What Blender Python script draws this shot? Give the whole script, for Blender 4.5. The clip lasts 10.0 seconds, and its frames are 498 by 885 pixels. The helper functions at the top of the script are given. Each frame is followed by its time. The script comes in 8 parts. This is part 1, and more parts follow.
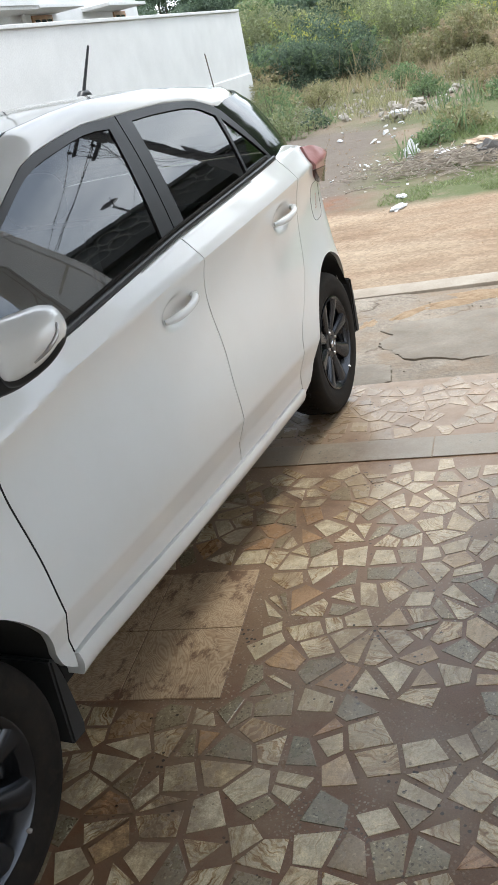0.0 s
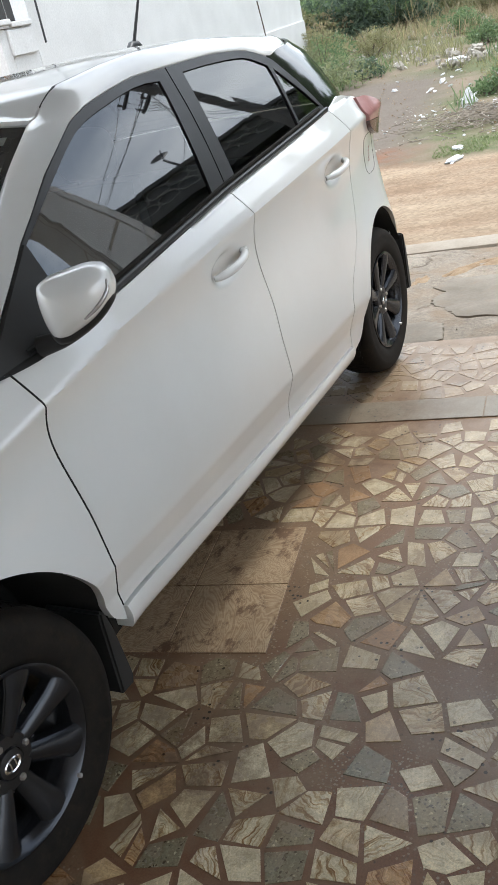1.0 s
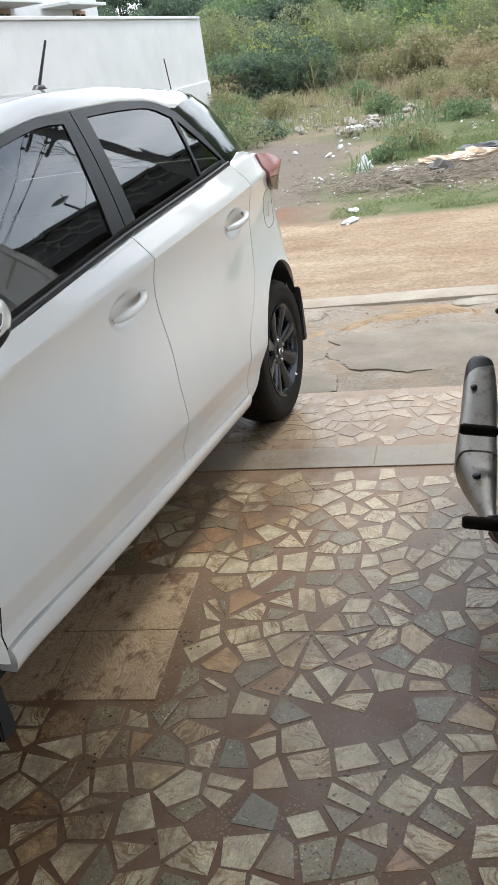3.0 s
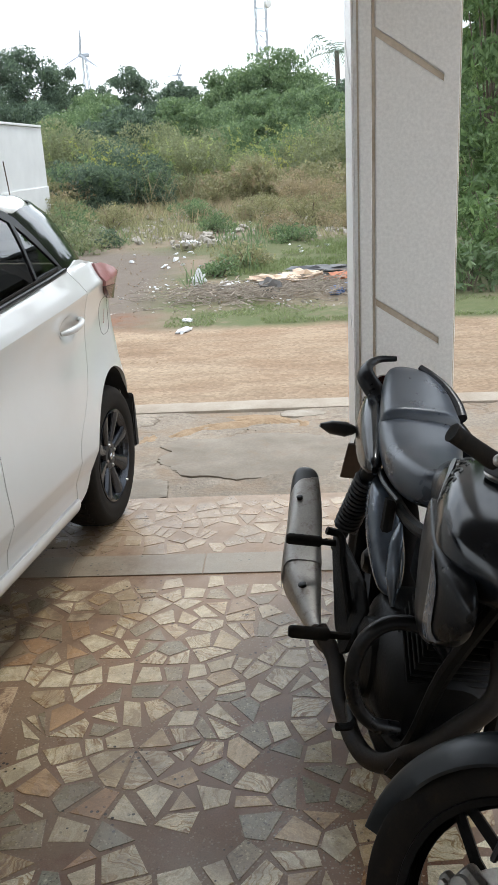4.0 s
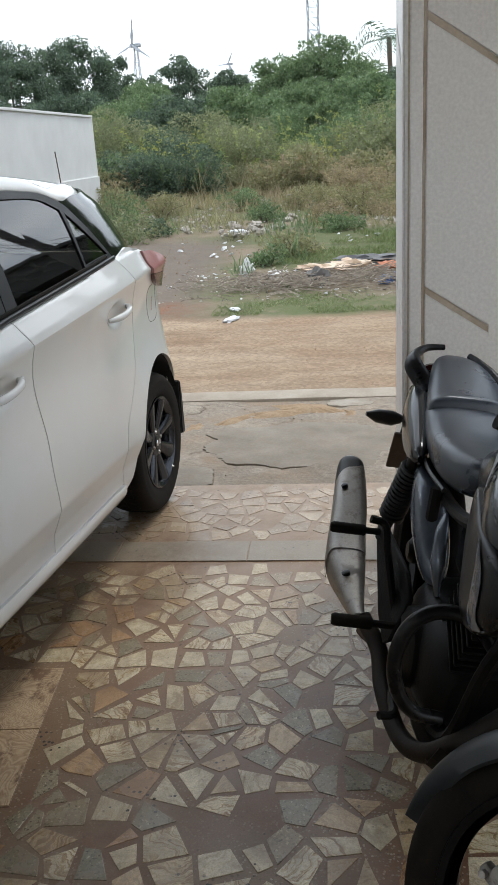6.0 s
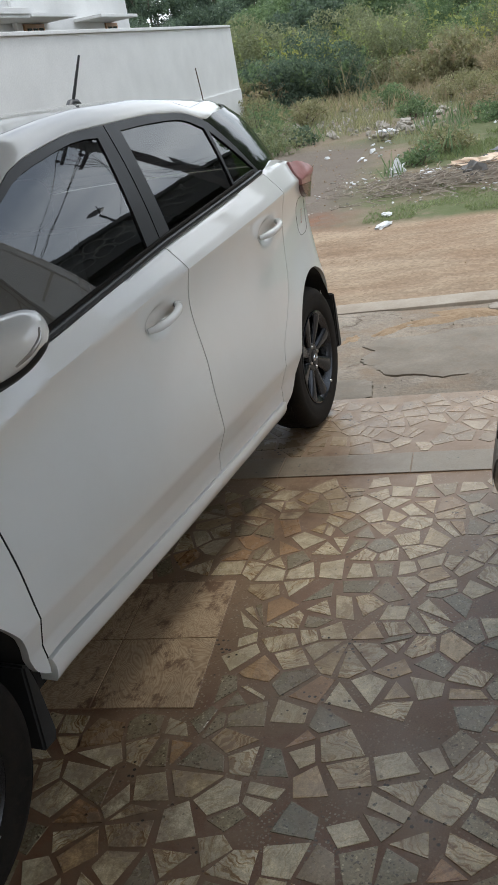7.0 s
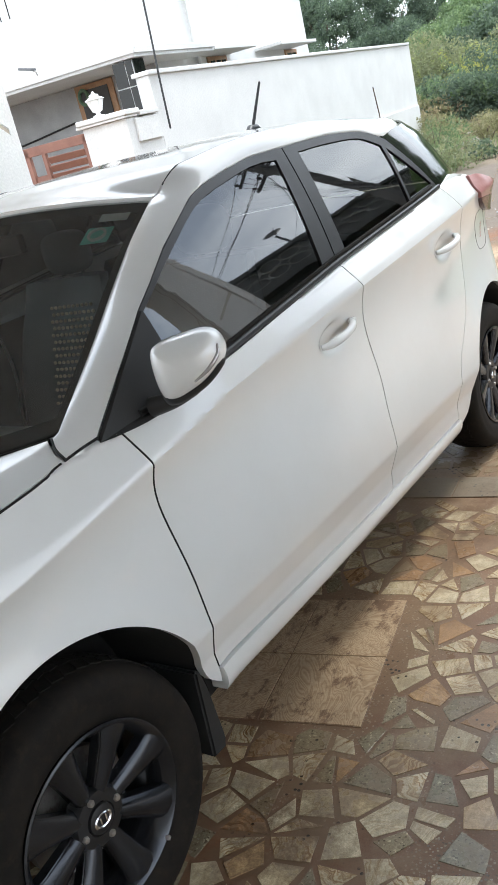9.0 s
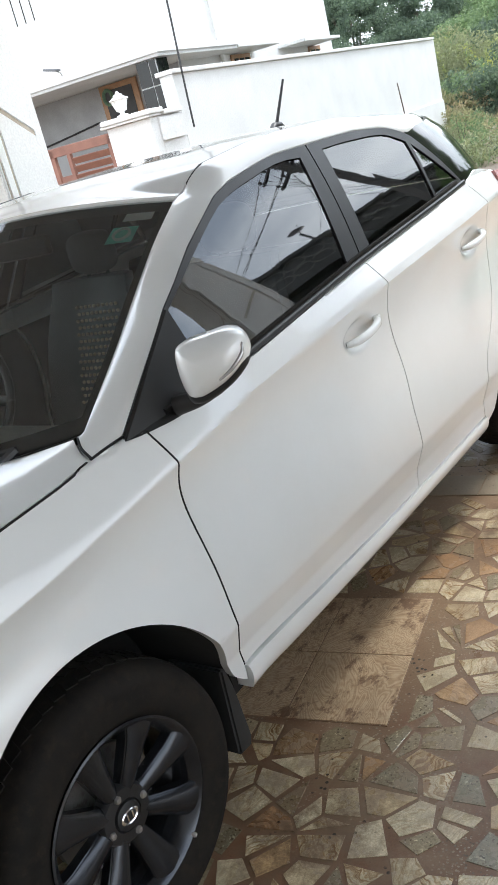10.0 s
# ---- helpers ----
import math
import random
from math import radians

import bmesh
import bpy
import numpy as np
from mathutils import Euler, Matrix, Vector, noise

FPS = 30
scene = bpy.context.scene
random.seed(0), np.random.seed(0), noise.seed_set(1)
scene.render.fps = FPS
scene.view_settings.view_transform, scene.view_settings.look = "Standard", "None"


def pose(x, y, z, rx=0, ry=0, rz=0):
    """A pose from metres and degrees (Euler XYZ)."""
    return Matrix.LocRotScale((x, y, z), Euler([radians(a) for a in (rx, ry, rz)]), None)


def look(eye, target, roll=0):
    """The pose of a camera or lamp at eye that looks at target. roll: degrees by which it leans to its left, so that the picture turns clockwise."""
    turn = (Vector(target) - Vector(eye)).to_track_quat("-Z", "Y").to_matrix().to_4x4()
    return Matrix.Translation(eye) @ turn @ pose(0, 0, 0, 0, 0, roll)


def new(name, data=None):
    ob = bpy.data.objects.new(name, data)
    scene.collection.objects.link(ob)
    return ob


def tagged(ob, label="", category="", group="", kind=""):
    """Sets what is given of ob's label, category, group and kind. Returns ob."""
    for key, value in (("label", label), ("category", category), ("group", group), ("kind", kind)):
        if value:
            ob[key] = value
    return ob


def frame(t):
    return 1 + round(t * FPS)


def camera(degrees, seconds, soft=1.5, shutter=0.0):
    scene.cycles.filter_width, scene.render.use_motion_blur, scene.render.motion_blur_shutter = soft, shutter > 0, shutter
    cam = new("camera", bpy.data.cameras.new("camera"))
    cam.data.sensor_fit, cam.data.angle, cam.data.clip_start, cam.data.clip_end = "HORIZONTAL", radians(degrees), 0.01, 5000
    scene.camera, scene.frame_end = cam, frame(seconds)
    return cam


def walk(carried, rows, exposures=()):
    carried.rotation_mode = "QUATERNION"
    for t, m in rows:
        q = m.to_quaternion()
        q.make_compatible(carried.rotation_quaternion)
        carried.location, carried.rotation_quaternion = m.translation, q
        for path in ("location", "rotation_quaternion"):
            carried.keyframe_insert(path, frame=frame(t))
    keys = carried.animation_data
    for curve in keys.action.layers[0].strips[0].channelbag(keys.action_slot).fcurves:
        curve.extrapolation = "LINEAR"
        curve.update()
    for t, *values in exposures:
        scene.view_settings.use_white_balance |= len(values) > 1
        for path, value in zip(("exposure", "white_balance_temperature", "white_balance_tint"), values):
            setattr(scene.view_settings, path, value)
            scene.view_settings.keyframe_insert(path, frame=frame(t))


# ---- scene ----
cam = camera(32.32, 10.0)
# seconds, the eye's place, then yaw, pitch and roll in degrees
PATH = [
    (0, 1.146, -0.825, 1.535, 26.89, -24.14, -12.64),
    (0.5, 1.147, -0.823, 1.535, 28.71, -24.96, -13.25),
    (1, 1.144, -0.821, 1.536, 31.06, -26.21, -13.79),
    (1.5, 1.144, -0.820, 1.537, 32.85, -27.24, -14.04),
    (2, 1.143, -0.823, 1.535, 33.24, -27.71, -13.54),
    (2.5, 1.146, -0.826, 1.531, 30.43, -27.34, -11.50),
    (3, 1.152, -0.833, 1.523, 22.88, -24.30, -8.95),
    (3.2, 1.153, -0.834, 1.532, 19.11, -22.71, -7.49),
    (4.3, 1.155, -0.841, 1.540, 9.36, -17.97, -2.52),
    (4.5, 1.157, -0.844, 1.538, 9.55, -17.74, -2.38),
    (5, 1.152, -0.844, 1.539, 10.29, -17.62, -2.66),
    (5.2, 1.153, -0.844, 1.538, 10.43, -17.61, -2.66),
    (6.3, 1.158, -0.837, 1.530, 16.19, -20.46, -4.96),
    (6.5, 1.152, -0.836, 1.532, 18.72, -21.49, -6.61),
    (7, 1.153, -0.835, 1.532, 25.34, -23.53, -10.60),
    (7.5, 1.152, -0.837, 1.534, 28.94, -24.38, -11.40),
    (8, 1.155, -0.844, 1.529, 32.50, -22.61, -12.06),
    (8.5, 1.154, -0.842, 1.528, 35.23, -20.43, -13.16),
    (9, 1.155, -0.844, 1.527, 37.04, -19.87, -13.98),
    (9.5, 1.155, -0.845, 1.528, 38.29, -19.68, -14.51),
    (10, 1.155, -0.844, 1.528, 38.77, -19.60, -14.75),
]
walk(cam, [(t, pose(x, y, z, 90 + pitch, 0, yaw) @ pose(0, 0, 0, 0, 0, roll)) for t, x, y, z, yaw, pitch, roll in PATH],
     exposures=[(0.0, 0.93, 6220, 8), (2.5, 0.93, 6220, 8), (4.3, 0.73, 6220, 8), (5.2, 0.70, 6220, 8), (6.4, 0.28, 6220, 8), (7.1, 0.27, 6220, 8), (7.5, 0.50, 6220, 8), (8.0, 0.62, 6220, 8), (8.6, 1.03, 6220, 8), (10.0, 1.26, 6220, 8)])

# ---- world, sun, exposure ----
world = bpy.data.worlds.new("overcast_sky")
scene.world = world
world.use_nodes = True
wn, wl = world.node_tree.nodes, world.node_tree.links
wn.clear()
sky = wn.new("ShaderNodeTexSky")
sky.sky_type, sky.sun_disc = "NISHITA", False
sky.sun_elevation, sky.sun_rotation = radians(58), radians(160)
sky.air_density, sky.dust_density = 1.2, 3.0
wcoord = wn.new("ShaderNodeTexCoord")
wmap = wn.new("ShaderNodeMapping")
wmap.inputs["Scale"].default_value = (1.0, 1.0, 2.6)
wnoise = wn.new("ShaderNodeTexNoise")
wnoise.inputs["Scale"].default_value, wnoise.inputs["Detail"].default_value = 2.3, 7.0
wramp = wn.new("ShaderNodeValToRGB")
wramp.color_ramp.elements[0].position, wramp.color_ramp.elements[0].color = 0.36, (0.30, 0.30, 0.30, 1)
wramp.color_ramp.elements[1].position, wramp.color_ramp.elements[1].color = 0.60, (1, 1, 1, 1)
wgain = wn.new("ShaderNodeMixRGB")
wgain.blend_type = "MULTIPLY"
wgain.inputs[0].default_value = 1.0
wgain.inputs[2].default_value = (0.14, 0.14, 0.14, 1)
wmix = wn.new("ShaderNodeMixRGB")
wmix.inputs[2].default_value = (1.45, 1.5, 1.56, 1)
wbg = wn.new("ShaderNodeBackground")
wbg.inputs["Strength"].default_value = 1.0
wout = wn.new("ShaderNodeOutputWorld")
wl.new(wcoord.outputs["Generated"], wmap.inputs["Vector"])
wl.new(wmap.outputs[0], wnoise.inputs["Vector"])
wl.new(wnoise.outputs[0], wramp.inputs[0])
wl.new(sky.outputs[0], wgain.inputs[1])
wl.new(wramp.outputs[0], wmix.inputs[0])
wl.new(wgain.outputs[0], wmix.inputs[1])
wl.new(wmix.outputs[0], wbg.inputs[0])
wl.new(wbg.outputs[0], wout.inputs[0])

sun_data = bpy.data.lights.new("sun", "SUN")
sun_data.energy, sun_data.angle, sun_data.color = 1.2, radians(14), (1.0, 0.975, 0.94)
sun = new("sun", sun_data)
sun.matrix_world = look((6, 16, 30), (0, 0, 0))

# ---- materials ----
MATS = {}


def nodes_of(name):
    m = bpy.data.materials.new(name)
    m.use_nodes = True
    t = m.node_tree
    return m, t.nodes, t.links, t.nodes["Principled BSDF"]


def mix_node(n, l, fac, a, b, blend="MIX"):
    x = n.new("ShaderNodeMixRGB")
    x.blend_type = blend
    for slot, v in zip((0, 1, 2), (fac, a, b)):
        if isinstance(v, (int, float)):
            x.inputs[slot].default_value = v if slot == 0 else (v, v, v, 1)
        elif isinstance(v, tuple):
            x.inputs[slot].default_value = (*v, 1)
        else:
            l.new(v, x.inputs[slot])
    return x.outputs[0]


def ramp_node(n, l, src, stops):
    r = n.new("ShaderNodeValToRGB")
    e = r.color_ramp.elements
    while len(e) < len(stops):
        e.new(0.5)
    for el, (p, c) in zip(e, stops):
        el.position = p
        el.color = (c, c, c, 1) if isinstance(c, (int, float)) else (*c, 1)
    l.new(src, r.inputs[0])
    return r.outputs[0]


def noise_node(n, l, coord, scale, detail=5.0, rough=0.6, stretch=None):
    if stretch:
        mp = n.new("ShaderNodeMapping")
        mp.inputs["Scale"].default_value = stretch
        l.new(coord, mp.inputs["Vector"])
        coord = mp.outputs[0]
    x = n.new("ShaderNodeTexNoise")
    x.inputs["Scale"].default_value, x.inputs["Detail"].default_value, x.inputs["Roughness"].default_value = scale, detail, rough
    l.new(coord, x.inputs["Vector"])
    return x.outputs[0]


def coords(n, which="Object"):
    return n.new("ShaderNodeTexCoord").outputs[which]


def world_pos(n):
    return n.new("ShaderNodeNewGeometry").outputs["Position"]


def bump_node(n, l, height, bsdf, strength=0.3, distance=0.01):
    b = n.new("ShaderNodeBump")
    b.inputs["Strength"].default_value, b.inputs["Distance"].default_value = strength, distance
    l.new(height, b.inputs["Height"])
    l.new(b.outputs[0], bsdf.inputs["Normal"])


def surface(name, c1, c2, scale=6.0, rough=0.6, metal=0.0, bump=0.15, fine=60.0, grime=None, coat=0.0, distance=0.004, spec=0.5, rough_var=0.1):
    """A general procedural surface: two colours in broad patches, a fine grain over them, and relief."""
    if name in MATS:
        return MATS[name]
    m, n, l, b = nodes_of(name)
    co = coords(n)
    broad = noise_node(n, l, co, scale)
    grain = noise_node(n, l, co, fine, 4.0)
    col = mix_node(n, l, ramp_node(n, l, broad, [(0.35, 0.0), (0.65, 1.0)]), c1, c2)
    col = mix_node(n, l, 0.25, col, mix_node(n, l, 1.0, col, ramp_node(n, l, grain, [(0.3, 0.6), (0.7, 1.25)]), "MULTIPLY"))
    if grime:
        spots = ramp_node(n, l, noise_node(n, l, co, scale * 2.3, 8.0, 0.75), [(0.52, 0.0), (0.72, 1.0)])
        col = mix_node(n, l, spots, col, grime)
    l.new(col, b.inputs["Base Color"])
    l.new(ramp_node(n, l, broad, [(0.2, max(0.0, rough - rough_var)), (0.8, min(1.0, rough + rough_var))]), b.inputs["Roughness"])
    b.inputs["Metallic"].default_value = metal
    b.inputs["Coat Weight"].default_value = coat
    b.inputs["Specular IOR Level"].default_value = spec
    if bump:
        bump_node(n, l, grain, b, bump, distance)
    MATS[name] = m
    return m


def car_paint():
    m, n, l, b = nodes_of("pearl_white_paint")
    co = coords(n)
    # patchy dust over the paint
    film_fac = ramp_node(n, l, noise_node(n, l, co, 2.2, 8.0, 0.7), [(0.45, 0.0), (0.8, 0.35)])
    col = mix_node(n, l, film_fac, (0.735, 0.74, 0.725), (0.64, 0.625, 0.58))
    l.new(col, b.inputs["Base Color"])
    b.inputs["Roughness"].default_value = 0.32
    b.inputs["Coat Weight"].default_value = 1.0
    b.inputs["Coat IOR"].default_value = 1.6
    b.inputs["Coat Roughness"].default_value = 0.05
    fine = noise_node(n, l, co, 900.0, 2.0)
    bump_node(n, l, fine, b, 0.02, 0.0005)
    return m


def window_glass(name, tint, ior=1.6, film_fac=0.0):
    m, n, l, b = nodes_of(name)
    n.remove(b)
    out = n["Material Output"]
    tr = n.new("ShaderNodeBsdfTransparent")
    tr.inputs[0].default_value = (*tint, 1)
    gl = n.new("ShaderNodeBsdfGlossy")
    gl.inputs["Roughness"].default_value = 0.015
    fr = n.new("ShaderNodeFresnel")
    fr.inputs["IOR"].default_value = ior
    wob = noise_node(n, l, coords(n), 2.2, 2.0)
    bp = n.new("ShaderNodeBump")
    bp.inputs["Strength"].default_value, bp.inputs["Distance"].default_value = 0.02, 0.01
    l.new(wob, bp.inputs["Height"])
    l.new(bp.outputs[0], gl.inputs["Normal"])
    mx = n.new("ShaderNodeMixShader")
    l.new(fr.outputs[0], mx.inputs[0])
    l.new(tr.outputs[0], mx.inputs[1])
    l.new(gl.outputs[0], mx.inputs[2])
    # pale diffuse film paints in the sky's veil reflected on the windscreen
    film = n.new("ShaderNodeBsdfDiffuse")
    film.inputs["Color"].default_value = (0.62, 0.62, 0.58, 1)
    veil = n.new("ShaderNodeMixShader")
    l.new(ramp_node(n, l, noise_node(n, l, coords(n), 5.0, 6.0, 0.7), [(0.3, film_fac * 0.8), (0.7, film_fac * 1.2)]), veil.inputs[0])
    l.new(mx.outputs[0], veil.inputs[1])
    l.new(film.outputs[0], veil.inputs[2])
    l.new(veil.outputs[0], out.inputs["Surface"])
    return m


# rust drips on the threshold, mud by the front wheel, grit below the motorcycle: x, y, radius, colour
# the brown spot at y 1.72 paints the car's shade beside its sill
STAINS_AND_CAR_SHADE = ((0.13, 2.09, 0.32, (0.13, 0.060, 0.026)), (0.02, 1.72, 0.30, (0.12, 0.070, 0.040)), (0.12, 0.42, 0.52, (0.27, 0.195, 0.125)), (0.06, 0.30, 0.30, (0.12, 0.07, 0.04)), (1.08, 1.22, 0.34, (0.10, 0.072, 0.052)))


def spot_mask(n, l, pos, cx, cy, r):
    """A ragged spot round a place on the floor."""
    d = n.new("ShaderNodeVectorMath")
    d.operation = "DISTANCE"
    d.inputs[1].default_value = (cx, cy, 0.0)
    l.new(pos, d.inputs[0])
    near = n.new("ShaderNodeMapRange")
    near.inputs["From Min"].default_value, near.inputs["From Max"].default_value = r, r * 0.2
    l.new(d.outputs["Value"], near.inputs["Value"])
    rag = ramp_node(n, l, noise_node(n, l, pos, 9.0, 8.0, 0.75), [(0.40, 0.0), (0.62, 1.0)])
    return mix_node(n, l, 1.0, mix_node(n, l, 1.0, near.outputs[0], rag, "MULTIPLY"), 0.85, "MULTIPLY")


def floor_dirt_and_shade(n, l, pos, col):
    """Trodden earth, brown drip stains, the car's painted shade and black specks that lie over stones and joints alike.
    """
    dirt = ramp_node(n, l, noise_node(n, l, pos, 3.1, 7.0, 0.7), [(0.42, 0.0), (0.68, 0.66)])
    smear = ramp_node(n, l, noise_node(n, l, pos, 11.0, 8.0, 0.78), [(0.50, 0.0), (0.72, 0.5)])
    col = mix_node(n, l, smear, col, (0.17, 0.10, 0.052))
    grit = ramp_node(n, l, noise_node(n, l, pos, 240.0, 3.0, 0.7), [(0.30, 0.80), (0.70, 1.28)])
    col = mix_node(n, l, 1.0, col, grit, "MULTIPLY")
    col = mix_node(n, l, dirt, col, (0.215, 0.145, 0.085))
    stain = ramp_node(n, l, noise_node(n, l, pos, 1.15, 6.0, 0.68), [(0.52, 0.0), (0.64, 0.66)])
    col = mix_node(n, l, stain, col, (0.135, 0.078, 0.042))
    # tan mixed in towards the road, stronger beyond the threshold strip
    film_fac = mix_node(n, l, 1.0, axis_mask(n, l, pos, (-0.118, 0.993, 0.0), 1.0, 0.8, 0.9), 0.36, "MULTIPLY")
    col = mix_node(n, l, film_fac, col, (0.33, 0.235, 0.145))
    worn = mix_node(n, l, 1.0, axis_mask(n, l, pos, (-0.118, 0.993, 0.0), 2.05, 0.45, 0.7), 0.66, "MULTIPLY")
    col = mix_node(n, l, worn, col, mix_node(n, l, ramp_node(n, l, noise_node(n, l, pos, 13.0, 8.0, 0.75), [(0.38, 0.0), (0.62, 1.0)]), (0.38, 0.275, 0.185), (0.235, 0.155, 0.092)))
    for cx, cy, r, c in STAINS_AND_CAR_SHADE:
        col = mix_node(n, l, spot_mask(n, l, pos, cx, cy, r), col, c)
    speck = n.new("ShaderNodeTexVoronoi")
    speck.inputs["Scale"].default_value = 52.0
    l.new(pos, speck.inputs["Vector"])
    where = mix_node(n, l, 1.0, ramp_node(n, l, noise_node(n, l, pos, 3.0, 6.0, 0.75), [(0.52, 0.0), (0.58, 0.95)]), spot_mask(n, l, pos, 1.06, 1.12, 0.55), "ADD")
    dot = mix_node(n, l, 1.0, ramp_node(n, l, speck.outputs["Distance"], [(0.20, 1.0), (0.26, 0.0)]), where, "MULTIPLY")
    some = ramp_node(n, l, speck.outputs["Color"], [(0.42, 0.0), (0.46, 1.0)])
    return mix_node(n, l, mix_node(n, l, 1.0, dot, some, "MULTIPLY"), col, (0.035, 0.028, 0.022))


def stone_material(name, island):
    """Broken marble, sandstone and terrazzo pieces: each piece has its own colour and veins."""
    m, n, l, b = nodes_of(name)
    pos = world_pos(n)
    rnd = n.new("ShaderNodeNewGeometry").outputs["Random Per Island"] if island else n.new("ShaderNodeObjectInfo").outputs["Random"]
    off = n.new("ShaderNodeVectorMath")
    off.operation = "SCALE"
    off.inputs[0].default_value = (37.0, 91.0, 13.0)
    l.new(rnd, off.inputs["Scale"])
    rot = n.new("ShaderNodeVectorRotate")
    rot.rotation_type = "Z_AXIS"
    ang = n.new("ShaderNodeMath")
    ang.operation = "MULTIPLY"
    ang.inputs[1].default_value = 55.0
    l.new(rnd, ang.inputs[0])
    l.new(pos, rot.inputs["Vector"])
    l.new(ang.outputs[0], rot.inputs["Angle"])
    add = n.new("ShaderNodeVectorMath")
    l.new(rot.outputs[0], add.inputs[0])
    l.new(off.outputs[0], add.inputs[1])
    vec = add.outputs[0]
    hop = n.new("ShaderNodeTexWhiteNoise")
    hop.noise_dimensions = "1D"
    l.new(rnd, hop.inputs["W"])
    other = hop.outputs["Value"]
    tone = ramp_node(n, l, rnd, [(0.0, (0.62, 0.514, 0.326)), (0.16, (0.74, 0.650, 0.449)), (0.30, (0.64, 0.543, 0.352)), (0.44, (0.78, 0.689, 0.484)), (0.56, (0.66, 0.524, 0.317)),
                                 (0.66, (0.56, 0.388, 0.202)), (0.74, (0.47, 0.252, 0.123)), (0.775, (0.29, 0.252, 0.163)), (0.88, (0.20, 0.189, 0.128)), (0.97, (0.33, 0.276, 0.167))])
    bend = n.new("ShaderNodeTexNoise")
    bend.inputs["Scale"].default_value, bend.inputs["Detail"].default_value = 14.0, 3.0
    l.new(vec, bend.inputs["Vector"])
    warp = n.new("ShaderNodeVectorMath")
    warp.operation = "MULTIPLY_ADD"
    warp.inputs[1].default_value = (0.10, 0.10, 0.0)
    l.new(bend.outputs["Color"], warp.inputs[0])
    l.new(vec, warp.inputs[2])
    streak = noise_node(n, l, warp.outputs[0], 120.0, 4.0, 0.6, (0.09, 1.0, 1.0))
    veins = ramp_node(n, l, streak, [(0.36, (0.36, 0.23, 0.14)), (0.45, (0.76, 0.66, 0.55)), (0.52, (1.0, 1.0, 1.0)), (0.70, (1.10, 1.10, 1.08))])
    much = ramp_node(n, l, other, [(0.0, 0.2), (0.45, 0.45), (0.62, 1.0)])
    veined = mix_node(n, l, much, tone, mix_node(n, l, 1.0, tone, veins, "MULTIPLY"))
    cloud = ramp_node(n, l, noise_node(n, l, vec, 26.0, 5.0, 0.65), [(0.30, 0.78), (0.70, 1.12)])
    veined = mix_node(n, l, 1.0, veined, cloud, "MULTIPLY")
    vor = n.new("ShaderNodeTexVoronoi")
    vor.inputs["Scale"].default_value = 210.0
    l.new(vec, vor.inputs["Vector"])
    chips = ramp_node(n, l, vor.outputs["Color"], [(0.10, 0.15), (0.24, 0.85), (0.66, 1.0), (0.84, 1.2), (0.90, 2.1)])
    speckled = mix_node(n, l, 1.0, tone, chips, "MULTIPLY")
    dark = ramp_node(n, l, rnd, [(0.760, 0.0), (0.775, 1.0)])
    col = mix_node(n, l, dark, veined, speckled)
    col = floor_dirt_and_shade(n, l, pos, col)
    l.new(col, b.inputs["Base Color"])
    l.new(ramp_node(n, l, noise_node(n, l, pos, 9.0, 4.0), [(0.3, 0.14), (0.7, 0.38)]), b.inputs["Roughness"])
    bump_node(n, l, noise_node(n, l, pos, 70.0, 3.0), b, 0.10, 0.002)
    return m


def cement_base():
    m, n, l, b = nodes_of("red_terrazzo_cement")
    pos = world_pos(n)
    base = mix_node(n, l, noise_node(n, l, pos, 2.4, 6.0), (0.142, 0.064, 0.034), (0.200, 0.100, 0.055))
    vor = n.new("ShaderNodeTexVoronoi")
    vor.inputs["Scale"].default_value = 170.0
    l.new(pos, vor.inputs["Vector"])
    sel = ramp_node(n, l, vor.outputs["Color"], [(0.62, 0.0), (0.66, 1.0)])
    small = ramp_node(n, l, vor.outputs["Distance"], [(0.48, 1.0), (0.60, 0.0)])
    where = ramp_node(n, l, noise_node(n, l, pos, 2.0, 3.0), [(0.47, 0.0), (0.60, 0.85)])
    fac = mix_node(n, l, 1.0, mix_node(n, l, 1.0, sel, small, "MULTIPLY"), where, "MULTIPLY")
    vc = ramp_node(n, l, vor.outputs["Color"], [(0.66, (0.5, 0.45, 0.34)), (0.78, (0.02, 0.02, 0.02)), (0.90, (0.40, 0.33, 0.22)), (0.97, (0.6, 0.55, 0.44))])
    col = mix_node(n, l, fac, base, vc)
    grey = ramp_node(n, l, noise_node(n, l, pos, 1.3, 5.0), [(0.46, 0.0), (0.60, 0.72)])
    col = mix_node(n, l, grey, col, mix_node(n, l, mix_node(n, l, 1.0, mix_node(n, l, 1.0, sel, small, "MULTIPLY"), 0.85, "MULTIPLY"), (0.190, 0.130, 0.080), vc))
    col = floor_dirt_and_shade(n, l, pos, col)
    l.new(col, b.inputs["Base Color"])
    l.new(ramp_node(n, l, noise_node(n, l, pos, 7.0, 4.0), [(0.3, 0.26), (0.7, 0.5)]), b.inputs["Roughness"])
    b.inputs["Specular IOR Level"].default_value = 0.4
    bump_node(n, l, noise_node(n, l, pos, 120.0, 3.0), b, 0.12, 0.002)
    return m


